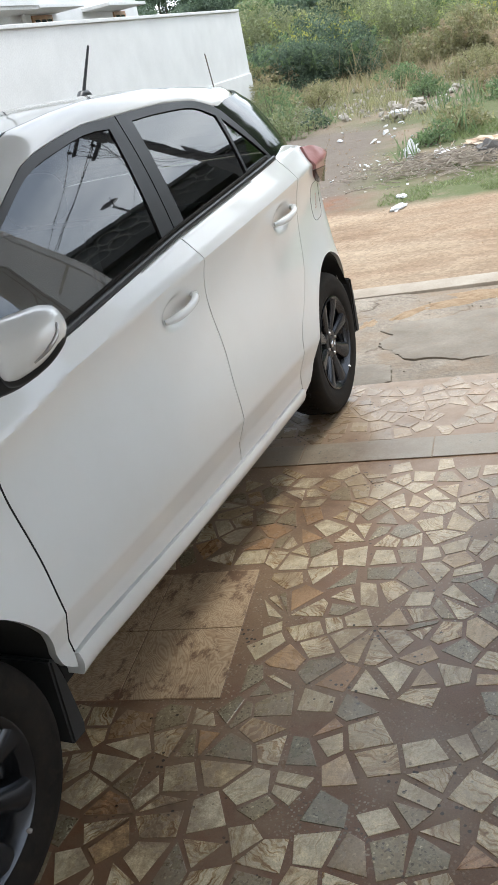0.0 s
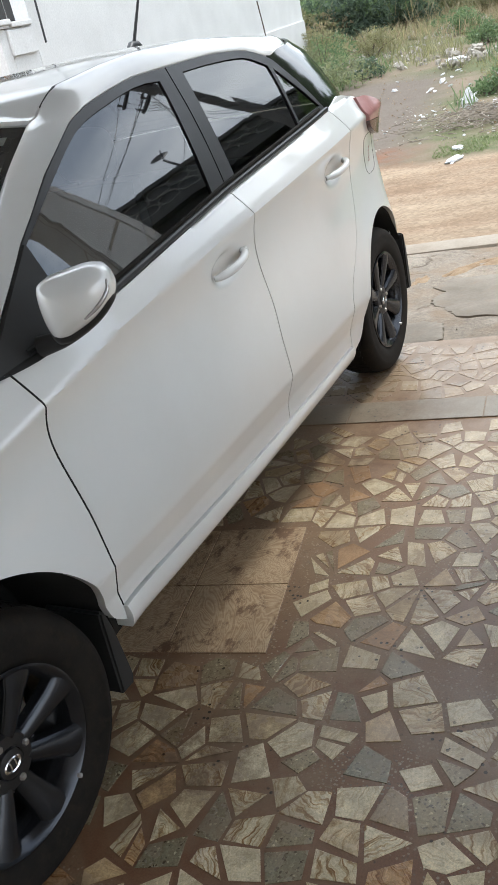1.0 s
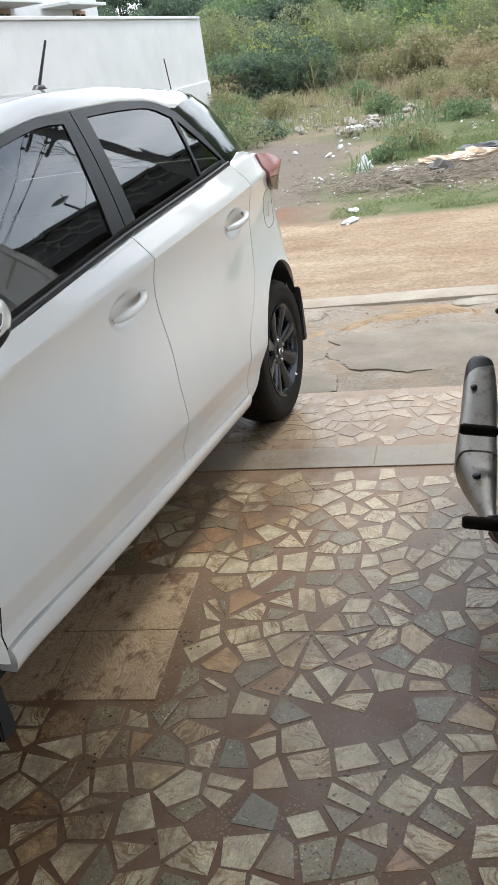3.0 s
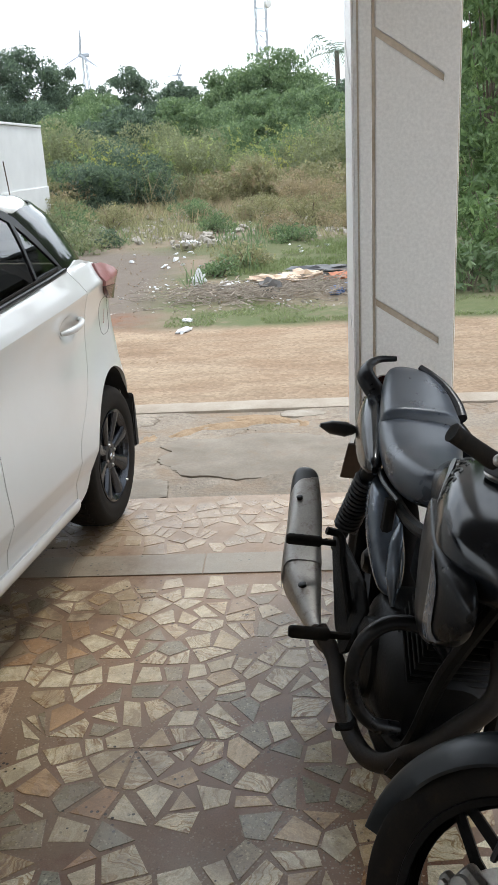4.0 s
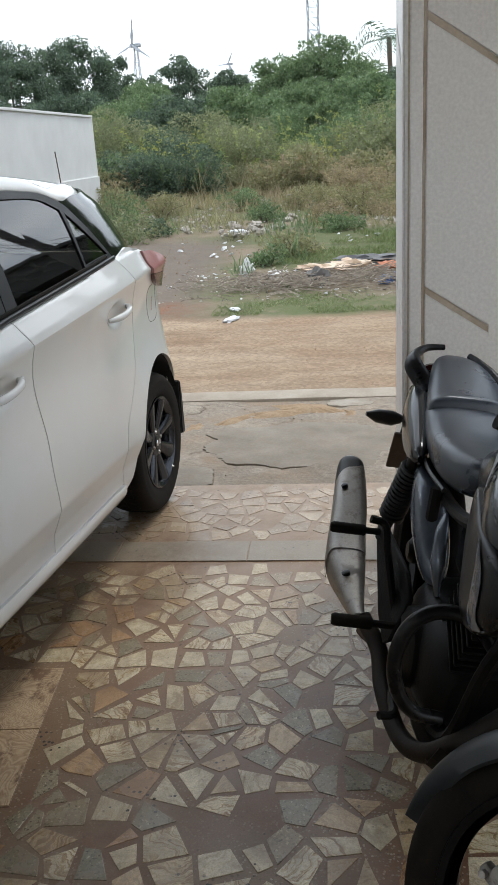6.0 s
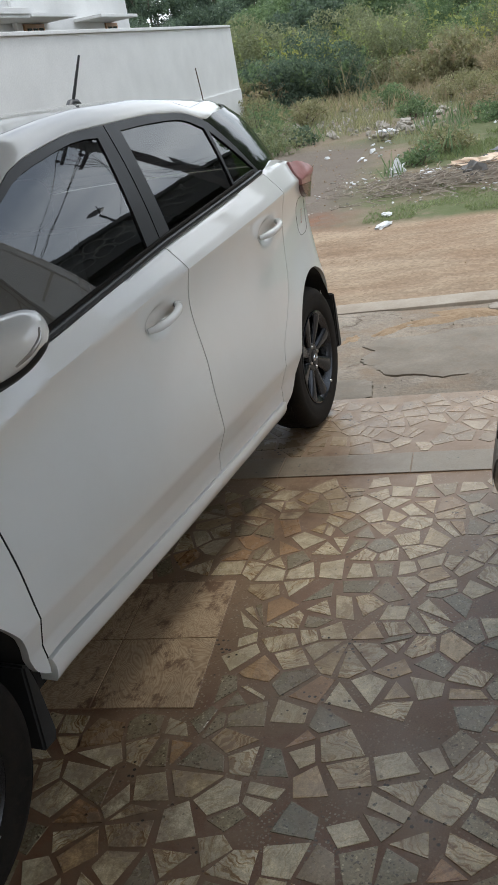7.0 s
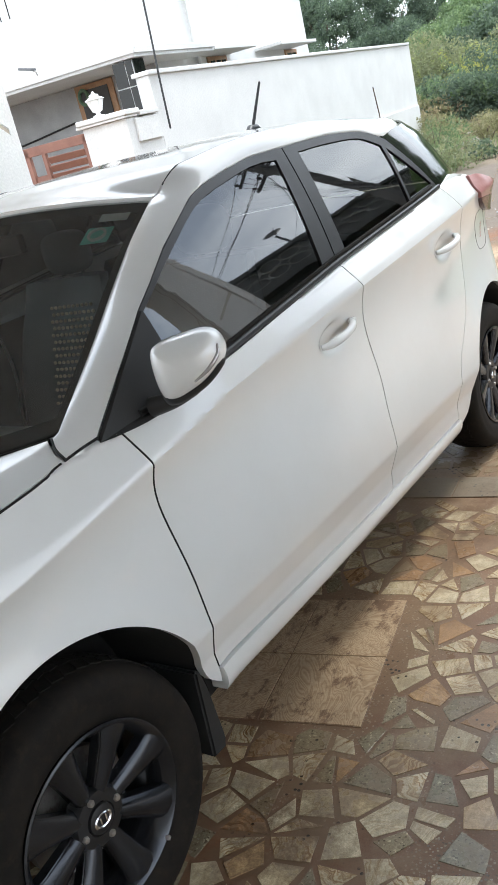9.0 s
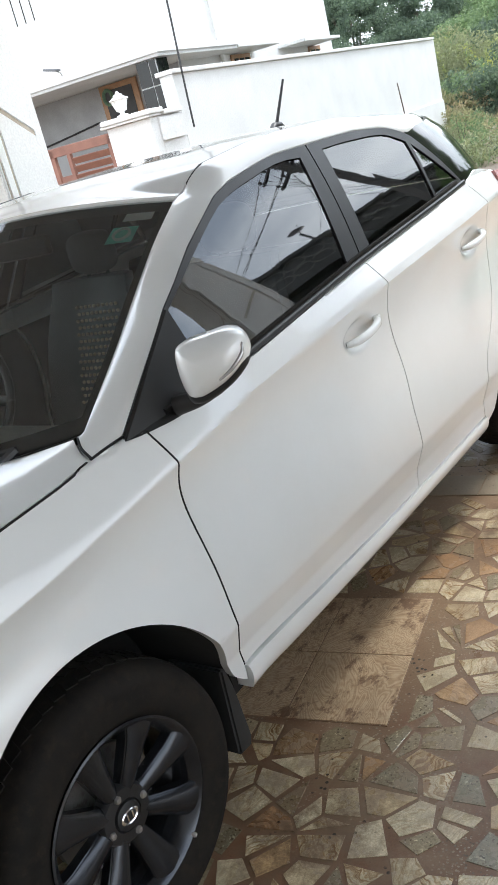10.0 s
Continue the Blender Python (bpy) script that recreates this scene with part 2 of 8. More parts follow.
def brown_tile():
    m, n, l, b = nodes_of("brown_veined_sandstone")
    co = world_pos(n)
    info = n.new("ShaderNodeObjectInfo").outputs["Random"]
    rot = n.new("ShaderNodeVectorRotate")
    rot.rotation_type = "Z_AXIS"
    ang = n.new("ShaderNodeMath")
    ang.operation = "MULTIPLY"
    ang.inputs[1].default_value = 30.0
    l.new(info, ang.inputs[0])
    l.new(ang.outputs[0], rot.inputs["Angle"])
    l.new(co, rot.inputs["Vector"])
    swirl = n.new("ShaderNodeTexNoise")
    swirl.inputs["Scale"].default_value, swirl.inputs["Detail"].default_value, swirl.inputs["Distortion"].default_value = 5.0, 3.0, 2.2
    mp = n.new("ShaderNodeMapping")
    mp.inputs["Scale"].default_value = (1.0, 0.35, 1.0)
    l.new(rot.outputs[0], mp.inputs["Vector"])
    l.new(mp.outputs[0], swirl.inputs["Vector"])
    mul = n.new("ShaderNodeMath")
    mul.operation = "MULTIPLY"
    mul.inputs[1].default_value = 170.0
    l.new(swirl.outputs[0], mul.inputs[0])
    wave = n.new("ShaderNodeMath")
    wave.operation = "SINE"
    l.new(mul.outputs[0], wave.inputs[0])
    band = n.new("ShaderNodeMapRange")
    band.inputs["From Min"].default_value = -1.0
    l.new(wave.outputs[0], band.inputs["Value"])
    fine_ = noise_node(n, l, rot.outputs[0], 90.0, 6.0, 0.75, (0.3, 1.0, 1.0))
    col = ramp_node(n, l, mix_node(n, l, 0.6, band.outputs[0], fine_), [(0.15, (0.27, 0.155, 0.080)), (0.42, (0.47, 0.325, 0.19)), (0.8, (0.60, 0.46, 0.30))])
    rust = ramp_node(n, l, noise_node(n, l, co, 9.0, 7.0, 0.78, (1.0, 0.6, 1.0)), [(0.52, 0.0), (0.60, 0.92)])
    col = mix_node(n, l, rust, col, (0.105, 0.042, 0.020))
    col = mix_node(n, l, 0.6, col, floor_dirt_and_shade(n, l, co, col))
    l.new(col, b.inputs["Base Color"])
    b.inputs["Roughness"].default_value = 0.42
    bump_node(n, l, band.outputs[0], b, 0.05, 0.001)
    return m


def granite_strip():
    m, n, l, b = nodes_of("grey_granite_strip")
    pos = world_pos(n)
    col = mix_node(n, l, noise_node(n, l, pos, 4.0, 6.0), (0.175, 0.175, 0.142), (0.25, 0.24, 0.195))
    col = mix_node(n, l, 1.0, col, ramp_node(n, l, noise_node(n, l, pos, 150.0, 3.0), [(0.3, 0.75), (0.7, 1.2)]), "MULTIPLY")
    col = mix_node(n, l, 0.7, col, floor_dirt_and_shade(n, l, pos, col))
    left = axis_mask(n, l, pos, (-0.993, -0.118, 0.0), -0.05, 0.18, 0.6)
    col = mix_node(n, l, mix_node(n, l, 1.0, left, 0.7, "MULTIPLY"), col, (0.21, 0.135, 0.07))
    l.new(col, b.inputs["Base Color"])
    b.inputs["Roughness"].default_value = 0.4
    bump_node(n, l, noise_node(n, l, pos, 120.0, 3.0), b, 0.08, 0.002)
    return m


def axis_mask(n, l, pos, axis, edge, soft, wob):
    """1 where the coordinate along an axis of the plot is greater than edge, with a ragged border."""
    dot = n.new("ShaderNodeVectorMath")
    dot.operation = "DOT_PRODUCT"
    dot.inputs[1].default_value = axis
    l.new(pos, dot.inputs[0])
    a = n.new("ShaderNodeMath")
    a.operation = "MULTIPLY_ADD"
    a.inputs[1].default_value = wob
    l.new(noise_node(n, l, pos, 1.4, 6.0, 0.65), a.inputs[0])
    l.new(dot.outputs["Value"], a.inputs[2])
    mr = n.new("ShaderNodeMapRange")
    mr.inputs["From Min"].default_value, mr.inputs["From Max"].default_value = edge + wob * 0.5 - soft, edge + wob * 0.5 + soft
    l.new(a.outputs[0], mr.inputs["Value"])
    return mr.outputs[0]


def ground_material():
    m, n, l, b = nodes_of("dirt_road_and_scrub_soil")
    pos = coords(n)
    tan = mix_node(n, l, ramp_node(n, l, noise_node(n, l, pos, 1.5, 9.0, 0.72, (0.6, 1.1, 1.0)), [(0.36, 0.0), (0.64, 1.0)]), (0.37, 0.285, 0.20), (0.255, 0.175, 0.115))
    tracks = ramp_node(n, l, noise_node(n, l, pos, 3.0, 6.0, 0.7, (0.25, 1.5, 1.0)), [(0.36, 0.88), (0.64, 1.07)])
    tan = mix_node(n, l, 1.0, tan, tracks, "MULTIPLY")
    pebble = n.new("ShaderNodeTexVoronoi")
    pebble.inputs["Scale"].default_value = 42.0
    l.new(pos, pebble.inputs["Vector"])
    peb = ramp_node(n, l, pebble.outputs["Color"], [(0.1, 0.80), (0.8, 1.08)])
    tan = mix_node(n, l, 1.0, tan, peb, "MULTIPLY")
    soil = mix_node(n, l, noise_node(n, l, pos, 0.9, 8.0, 0.7), (0.165, 0.130, 0.095), (0.265, 0.215, 0.155))
    green = mix_node(n, l, noise_node(n, l, pos, 7.0, 6.0), (0.080, 0.105, 0.045), (0.145, 0.155, 0.075))
    gmask = ramp_node(n, l, noise_node(n, l, pos, 0.55, 7.0, 0.65), [(0.42, 0.0), (0.56, 0.85)])
    field = mix_node(n, l, gmask, soil, green)
    for near_v, far_v in ((5.15, 5.95), (8.7, 12.6)):
        turf = mix_node(n, l, 1.0, axis_mask(n, l, pos, (0.0, 1.0, 0.0), near_v, 0.12, 0.5), axis_mask(n, l, pos, (0.0, -1.0, 0.0), -far_v, 0.15, 0.5), "MULTIPLY")
        turf = mix_node(n, l, 1.0, turf, axis_mask(n, l, pos, (1.0, 0.0, 0.0), -0.4, 0.2, 0.6), "MULTIPLY")
        turf = mix_node(n, l, 1.0, turf, ramp_node(n, l, noise_node(n, l, pos, 5.0, 8.0, 0.75), [(0.36, 0.0), (0.52, 0.9)]), "MULTIPLY")
        field = mix_node(n, l, turf, field, green)
    grey = mix_node(n, l, noise_node(n, l, pos, 4.0, 7.0, 0.7), (0.125, 0.103, 0.085), (0.20, 0.168, 0.137))
    left = axis_mask(n, l, pos, (-1.0, -0.05, 0.0), 0.45, 0.3, 0.7)
    near = axis_mask(n, l, pos, (0.12, -1.0, 0.0), -12.6, 0.8, 1.5)
    field = mix_node(n, l, mix_node(n, l, 1.0, left, near, "MULTIPLY"), field, grey)
    beyond = axis_mask(n, l, pos, (0.0, 1.0, 0.0), 5.05, 0.12, 0.5)
    col = mix_node(n, l, beyond, tan, field)
    red = mix_node(n, l, 1.0, mix_node(n, l, 1.0, left, axis_mask(n, l, pos, (0.0, 1.0, 0.0), 5.0, 0.1, 0.4), "MULTIPLY"),
                   axis_mask(n, l, pos, (0.0, -1.0, 0.0), -5.9, 0.2, 0.5), "MULTIPLY")
    col = mix_node(n, l, mix_node(n, l, 1.0, red, ramp_node(n, l, noise_node(n, l, pos, 6.0, 8.0, 0.75), [(0.36, 0.15), (0.60, 0.9)]), "MULTIPLY"), col, (0.22, 0.105, 0.060))
    l.new(col, b.inputs["Base Color"])
    b.inputs["Roughness"].default_value = 0.95
    b.inputs["Specular IOR Level"].default_value = 0.15
    bump_node(n, l, noise_node(n, l, pos, 16.0, 8.0, 0.7), b, 0.6, 0.03)
    return m


def apron_material():
    m, n, l, b = nodes_of("worn_cement_apron")
    pos = coords(n)
    col = mix_node(n, l, ramp_node(n, l, noise_node(n, l, pos, 1.6, 8.0, 0.7), [(0.35, 0.0), (0.65, 1.0)]), (0.20, 0.165, 0.125), (0.325, 0.27, 0.21))
    light = ramp_node(n, l, noise_node(n, l, pos, 3.3, 6.0, 0.6), [(0.56, 0.0), (0.60, 0.5)])
    col = mix_node(n, l, light, col, (0.36, 0.31, 0.245))
    crack = n.new("ShaderNodeTexVoronoi")
    crack.feature = "DISTANCE_TO_EDGE"
    crack.inputs["Scale"].default_value = 1.3
    warp = n.new("ShaderNodeVectorMath")
    wn_ = n.new("ShaderNodeTexNoise")
    wn_.inputs["Scale"].default_value, wn_.inputs["Detail"].default_value = 5.0, 5.0
    l.new(pos, wn_.inputs["Vector"])
    sc = n.new("ShaderNodeVectorMath")
    sc.operation = "SCALE"
    sc.inputs["Scale"].default_value = 0.35
    l.new(wn_.outputs["Color"], sc.inputs[0])
    l.new(pos, warp.inputs[0])
    l.new(sc.outputs[0], warp.inputs[1])
    l.new(warp.outputs[0], crack.inputs["Vector"])
    cr = mix_node(n, l, 1.0, ramp_node(n, l, crack.outputs["Distance"], [(0.0, 0.95), (0.022, 0.0)]), ramp_node(n, l, noise_node(n, l, pos, 1.9, 4.0), [(0.44, 0.0), (0.58, 1.0)]), "MULTIPLY")
    col = mix_node(n, l, cr, col, (0.12, 0.085, 0.06))
    grain = noise_node(n, l, pos, 45.0, 6.0, 0.75)
    col = mix_node(n, l, 1.0, col, ramp_node(n, l, grain, [(0.3, 0.62), (0.7, 1.2)]), "MULTIPLY")
    dirt = ramp_node(n, l, noise_node(n, l, pos, 2.6, 8.0, 0.75), [(0.47, 0.0), (0.62, 0.75)])
    col = mix_node(n, l, dirt, col, (0.235, 0.165, 0.105))
    l.new(col, b.inputs["Base Color"])
    b.inputs["Roughness"].default_value = 0.85
    bump_node(n, l, mix_node(n, l, cr, noise_node(n, l, pos, 11.0, 8.0, 0.7), 0.0), b, 0.6, 0.02)
    return m


def leaf_material(name, c1, c2, c3):
    m, n, l, b = nodes_of(name)
    rnd = n.new("ShaderNodeNewGeometry").outputs["Random Per Island"]
    patch_ = noise_node(n, l, world_pos(n), 1.5, 5.0, 0.7)
    col = ramp_node(n, l, rnd, [(0.0, c1), (0.55, c2), (1.0, c3)])
    col = mix_node(n, l, ramp_node(n, l, patch_, [(0.36, 0.0), (0.62, 0.75)]), col, c1)
    l.new(col, b.inputs["Base Color"])
    b.inputs["Roughness"].default_value = 0.6
    b.inputs["Specular IOR Level"].default_value = 0.3
    tl = n.new("ShaderNodeBsdfTranslucent")
    l.new(mix_node(n, l, 1.0, col, (1.15, 1.2, 0.85), "MULTIPLY"), tl.inputs["Color"])
    mx = n.new("ShaderNodeMixShader")
    mx.inputs[0].default_value = 0.42
    l.new(b.outputs[0], mx.inputs[1])
    l.new(tl.outputs[0], mx.inputs[2])
    l.new(mx.outputs[0], n["Material Output"].inputs["Surface"])
    return m


PAINT = car_paint()
GLASS = window_glass("tinted_car_glass", (0.46, 0.50, 0.49), 2.3, 0.0)
CLEAR = window_glass("clear_windscreen_glass", (0.86, 0.90, 0.88), 1.5, 0.055)
STONE = stone_material("broken_stone", False)
STONES = stone_material("broken_stone_field", True)
CEMENT = cement_base()
TILE = brown_tile()
GROUND = ground_material()
APRON = apron_material()
BLACK = surface("satin_black_trim", (0.012, 0.012, 0.013), (0.02, 0.02, 0.021), 8, 0.42, bump=0.05, fine=300)
GLOSSBLACK = surface("gloss_black_panel", (0.006, 0.006, 0.007), (0.01, 0.01, 0.011), 3, 0.08, bump=0.0, coat=0.0, rough_var=0.02, spec=0.5)
RUBBER = surface("tyre_rubber", (0.010, 0.009, 0.008), (0.020, 0.017, 0.014), 14, 0.85, bump=0.2, fine=220, grime=(0.026, 0.020, 0.014), distance=0.002, spec=0.18)
PLASTIC = surface("grained_black_plastic", (0.012, 0.012, 0.012), (0.021, 0.021, 0.021), 10, 0.62, bump=0.2, fine=420, distance=0.001)
ALLOY = surface("dark_grey_alloy", (0.036, 0.038, 0.043), (0.058, 0.061, 0.068), 9, 0.20, metal=0.7, bump=0.02, fine=300)
CHROME = surface("bright_chrome", (0.72, 0.72, 0.73), (0.8, 0.8, 0.8), 5, 0.14, metal=1.0, bump=0.0, rough_var=0.04)
STEEL = surface("dull_steel", (0.34, 0.33, 0.31), (0.5, 0.48, 0.45), 14, 0.42, metal=0.9, bump=0.1, fine=200, grime=(0.16, 0.10, 0.06))
RUST = surface("rusty_pipe", (0.07, 0.045, 0.03), (0.12, 0.075, 0.045), 18, 0.7, metal=0.35, bump=0.3, fine=150)
DARKVOID = surface("dark_underbody", (0.006, 0.006, 0.006), (0.012, 0.011, 0.01), 6, 0.9, bump=0.1)
FABRIC = surface("grey_seat_fabric", (0.14, 0.155, 0.165), (0.20, 0.215, 0.225), 6, 0.55, bump=0.3, fine=300)
WHITEWALL = surface("white_painted_plaster", (0.67, 0.67, 0.66), (0.61, 0.61, 0.60), 1.6, 0.75, bump=0.12, fine=40, distance=0.004)
CREAM = surface("cream_painted_plaster", (0.88, 0.875, 0.85), (0.855, 0.85, 0.82), 0.8, 0.42, bump=0.006, fine=90, grime=None, distance=0.003)
GROOVE = surface("beige_groove_paint", (0.62, 0.54, 0.44), (0.46, 0.385, 0.295), 9.0, 0.8, bump=0.15, fine=90)
GRANITE = granite_strip()
BARECEMENT = surface("bare_grey_cement", (0.13, 0.125, 0.115), (0.17, 0.16, 0.15), 1.8, 0.85, bump=0.1, fine=60)
KERB = surface("pale_concrete_kerb", (0.38, 0.33, 0.265), (0.29, 0.24, 0.185), 3.0, 0.85, bump=0.3, fine=60, distance=0.006)


# ---- building helpers ----
TURN = 6.8
PLOT = pose(0, 2.1, 0, 0, 0, TURN)          # the plot's own axes: u along the road, v outwards


def mesh_of(name, bm, material, smooth=None):
    me = bpy.data.meshes.new(name)
    if smooth is not None:
        for f in bm.faces:
            f.smooth = True
    bm.to_mesh(me)
    bm.free()
    if smooth is not None:
        me.set_sharp_from_angle(angle=radians(smooth))
    for m in (material if isinstance(material, (list, tuple)) else [material]):
        me.materials.append(m)
    return me


def part(name, bm, material, parent=None, label="", smooth=None, at=None):
    ob = new(name, mesh_of(name, bm, material, smooth))
    if parent is not None:
        ob.parent = parent
    if at is not None:
        ob.matrix_basis = at
    if label:
        ob["label"] = label
    return ob


def thing(name, label, category, at=None, group="", kind=""):
    ob = new(name)
    ob.empty_display_size = 0.1
    if at is not None:
        ob.matrix_basis = at
    return tagged(ob, label, category, group, kind)


def box(bm, x0, x1, y0, y1, z0, z1, bevel=0.0, m=None, segments=2):
    mat = Matrix.Translation(((x0 + x1) / 2, (y0 + y1) / 2, (z0 + z1) / 2)) @ Matrix.Diagonal((x1 - x0, y1 - y0, z1 - z0, 1))
    g = bmesh.ops.create_cube(bm, size=1.0, matrix=(m @ mat) if m is not None else mat)
    if bevel:
        edges = list({e for v in g["verts"] for e in v.link_edges})
        bmesh.ops.bevel(bm, geom=edges, offset=bevel, segments=segments, affect="EDGES", profile=0.5)
    return bm


def boxed(*a, **k):
    return box(bmesh.new(), *a, **k)


def rings(bm, loops, closed=True, cap=True):
    """Skin a row of vertex loops of equal length."""
    vs = [[bm.verts.new(p) for p in loop] for loop in loops]
    k = len(vs[0])
    for a, b in zip(vs, vs[1:]):
        for i in range(k if closed else k - 1):
            j = (i + 1) % k
            bm.faces.new((a[i], a[j], b[j], b[i]))
    if cap and closed:
        bm.faces.new(list(reversed(vs[0])))
        bm.faces.new(vs[-1])
    return vs


def smooth_path(points, n):
    """A smooth line through points, as n places (Catmull-Rom)."""
    p = [Vector(q) for q in points]
    p = [p[0] * 2 - p[1]] + p + [p[-1] * 2 - p[-2]]
    out, spans = [], len(p) - 3
    for i in range(n):
        u = i / (n - 1) * spans
        k = min(int(u), spans - 1)
        t = u - k
        a, b, c, d = p[k:k + 4]
        out.append(0.5 * ((2 * b) + (c - a) * t + (2 * a - 5 * b + 4 * c - d) * t * t + (3 * b - a - 3 * c + d) * t ** 3))
    return out


def tube(bm, points, radius, sides=10, n=0, cap=True, flat=1.0):
    """A round bar along a line; radius may be a list, one per point of the line."""
    pts = smooth_path(points, n) if n else [Vector(p) for p in points]
    rr = radius if isinstance(radius, (list, tuple)) else [radius] * len(pts)
    if len(rr) != len(pts):
        rr = list(np.interp(np.linspace(0, 1, len(pts)), np.linspace(0, 1, len(rr)), rr))
    side = None
    loops = []
    for i, p in enumerate(pts):
        d = (pts[min(i + 1, len(pts) - 1)] - pts[max(i - 1, 0)]).normalized()
        if side is None:
            side = d.orthogonal().normalized()
        side = (side - d * side.dot(d)).normalized()
        up = d.cross(side)
        loops.append([p + (side * math.cos(a) + up * math.sin(a) * flat) * rr[i] for a in [2 * math.pi * j / sides for j in range(sides)]])
    rings(bm, loops, True, cap)
    return bm


def lathe(bm, profile, axis_m, sides=48, closed=False):
    """Turn a profile of (radius, along) about the x axis of axis_m."""
    loops = []
    for r, a in profile:
        loops.append([axis_m @ Vector((a, r * math.cos(t), r * math.sin(t))) for t in [2 * math.pi * j / sides for j in range(sides)]])
    rings(bm, loops, True, not closed)
    if closed:
        pass
    return bm


def outline_slab(bm, pts, z0, z1, m=None):
    """Extrude a flat outline of (x, y) between two heights."""
    tr = m if m is not None else Matrix()
    lo = [bm.verts.new(tr @ Vector((x, y, z0))) for x, y in pts]
    hi = [bm.verts.new(tr @ Vector((x, y, z1))) for x, y in pts]
    bm.faces.new(list(reversed(lo)))
    bm.faces.new(hi)
    for i in range(len(pts)):
        j = (i + 1) % len(pts)
        bm.faces.new((lo[i], lo[j], hi[j], hi[i]))
    return bm


def wall_with_holes(bm, u0, u1, z0, z1, v0, v1, holes):
    """A wall along u with rectangular openings (u0, u1, z0, z1) that go through it."""
    us = sorted({u0, u1, *[h[0] for h in holes], *[h[1] for h in holes]})
    zs = sorted({z0, z1, *[h[2] for h in holes], *[h[3] for h in holes]})
    for a, b in zip(us, us[1:]):
        for c, d in zip(zs, zs[1:]):
            if not any(h[0] <= (a + b) / 2 <= h[1] and h[2] <= (c + d) / 2 <= h[3] for h in holes):
                box(bm, a, b, v0, v1, c, d)
    bmesh.ops.remove_doubles(bm, verts=bm.verts, dist=0.0005)
    return bm


def structure(name, bm, material, label, category, at=PLOT, smooth=None):
    ob = part(name, bm, material, None, "", smooth, at)
    return tagged(ob, label, category, kind="structure")


# ---- the ground ----
def ground_sheet():
    bm = bmesh.new()
    xs = [-3000, -800, -250, -90, -45] + list(np.linspace(-25, 20, 61)) + [40, 90, 250, 800, 3000]
    ys = [-3000, -600, -120, -30, -8, 0, 2.0] + list(np.linspace(2.3, 30, 70)) + [36, 45, 60, 90, 150, 300, 800, 3000]
    grid = []
    for y in ys:
        row = []
        for x in xs:
            z = -0.03
            if y > 2.4 and abs(x) < 60 and y < 200:
                z += 0.025 * noise.noise((x * 0.7, y * 1.3, 0)) * min(1, (y - 2.4) / 0.5)
            if y > 5.6 and abs(x) < 60 and y < 200:
                k = min(1.0, (y - 5.6) / 4)
                z += k * (0.10 * noise.noise((x * 0.5, y * 0.5, 3)) + 0.05 * noise.noise((x * 1.9, y * 1.9, 7)))
            row.append(bm.verts.new((x, y, z)))
        grid.append(row)
    for a, b in zip(grid, grid[1:]):
        for i in range(len(xs) - 1):
            bm.faces.new((a[i], a[i + 1], b[i + 1], b[i]))
    return bm


structure("ground", ground_sheet(), GROUND, "bare tan dirt road with scrubby soil and grass beyond it", "ground", smooth=60)

floor_edge = 0.72
structure("floor", boxed(-4.0, 4.2, -6.0, floor_edge, -0.12, 0.0), CEMENT, "red-brown terrazzo cement floor set with broken stone pieces", "floor")


def apron_sheet():
    bm = bmesh.new()
    us, vs = np.linspace(-6, 6, 361), np.linspace(floor_edge + 0.004, 2.17, 56)
    rows = []
    for v in vs:
        rows.append([bm.verts.new((u, v + (0.03 * noise.noise((u * 3, 0, 0)) if v < 0.8 else 0),
                                   -0.010 - 0.008 * abs(noise.noise((u * 1.1, v * 1.7, 0))) - 0.003 * abs(noise.noise((u * 9, v * 9, 2)))
                                   - 0.011 / (1 + math.exp(-28 * (noise.noise((u * 1.2, v * 1.9, 5)) + 0.35 * noise.noise((u * 5, v * 5, 8)) - 0.02))))) for u in us])
    for a, b in zip(rows, rows[1:]):
        for i in range(len(us) - 1):
            bm.faces.new((a[i], a[i + 1], b[i + 1], b[i]))
    edge = bmesh.ops.extrude_edge_only(bm, edges=[e for e in bm.edges if e.is_boundary])
    for v in edge["geom"]:
        if isinstance(v, bmesh.types.BMVert):
            v.co.z = -0.12
    return bm


structure("pavement", apron_sheet(), APRON, "worn cracked grey cement apron between the tiled floor and the road", "pavement", smooth=50)


SCREED = surface("smooth_grey_screed", (0.225, 0.188, 0.142), (0.170, 0.138, 0.102), 4.0, 0.7, bump=0.25, fine=70, grime=(0.20, 0.145, 0.095), distance=0.006)
LIME = surface("pale_lime_cement", (0.34, 0.30, 0.245), (0.25, 0.21, 0.16), 9.0, 0.8, bump=0.4, fine=60, distance=0.006)


def cement_patch(u, v, a, b, top, material, label, seed):
    """A thin repair coat on the apron, broken off raggedly along its rim."""
    bm = bmesh.new()
    loops = []
    for k, z in ((1.015, -0.04), (1.0, top - 0.0015), (0.985, top), (0.6, top + 0.001), (0.2, top + 0.0015)):
        loop = []
        for i in range(140):
            t = 2 * math.pi * i / 140
            c, q = math.cos(t), math.sin(t)
            r = 1 + 0.26 * noise.noise((c * 1.5, q * 1.5, seed)) + 0.13 * noise.noise((c * 4, q * 4, seed)) + 0.05 * noise.noise((c * 17, q * 17, seed))
            loop.append((u + a * k * r * math.copysign(abs(c) ** 0.75, c), v + b * k * r * math.copysign(abs(q) ** 0.75, q), z))
        loops.append(loop)
    rings(bm, loops)
    bmesh.ops.recalc_face_normals(bm, faces=bm.faces)
    return part("cement_patch", bm, material, scene.objects["pavement"], label, 40)


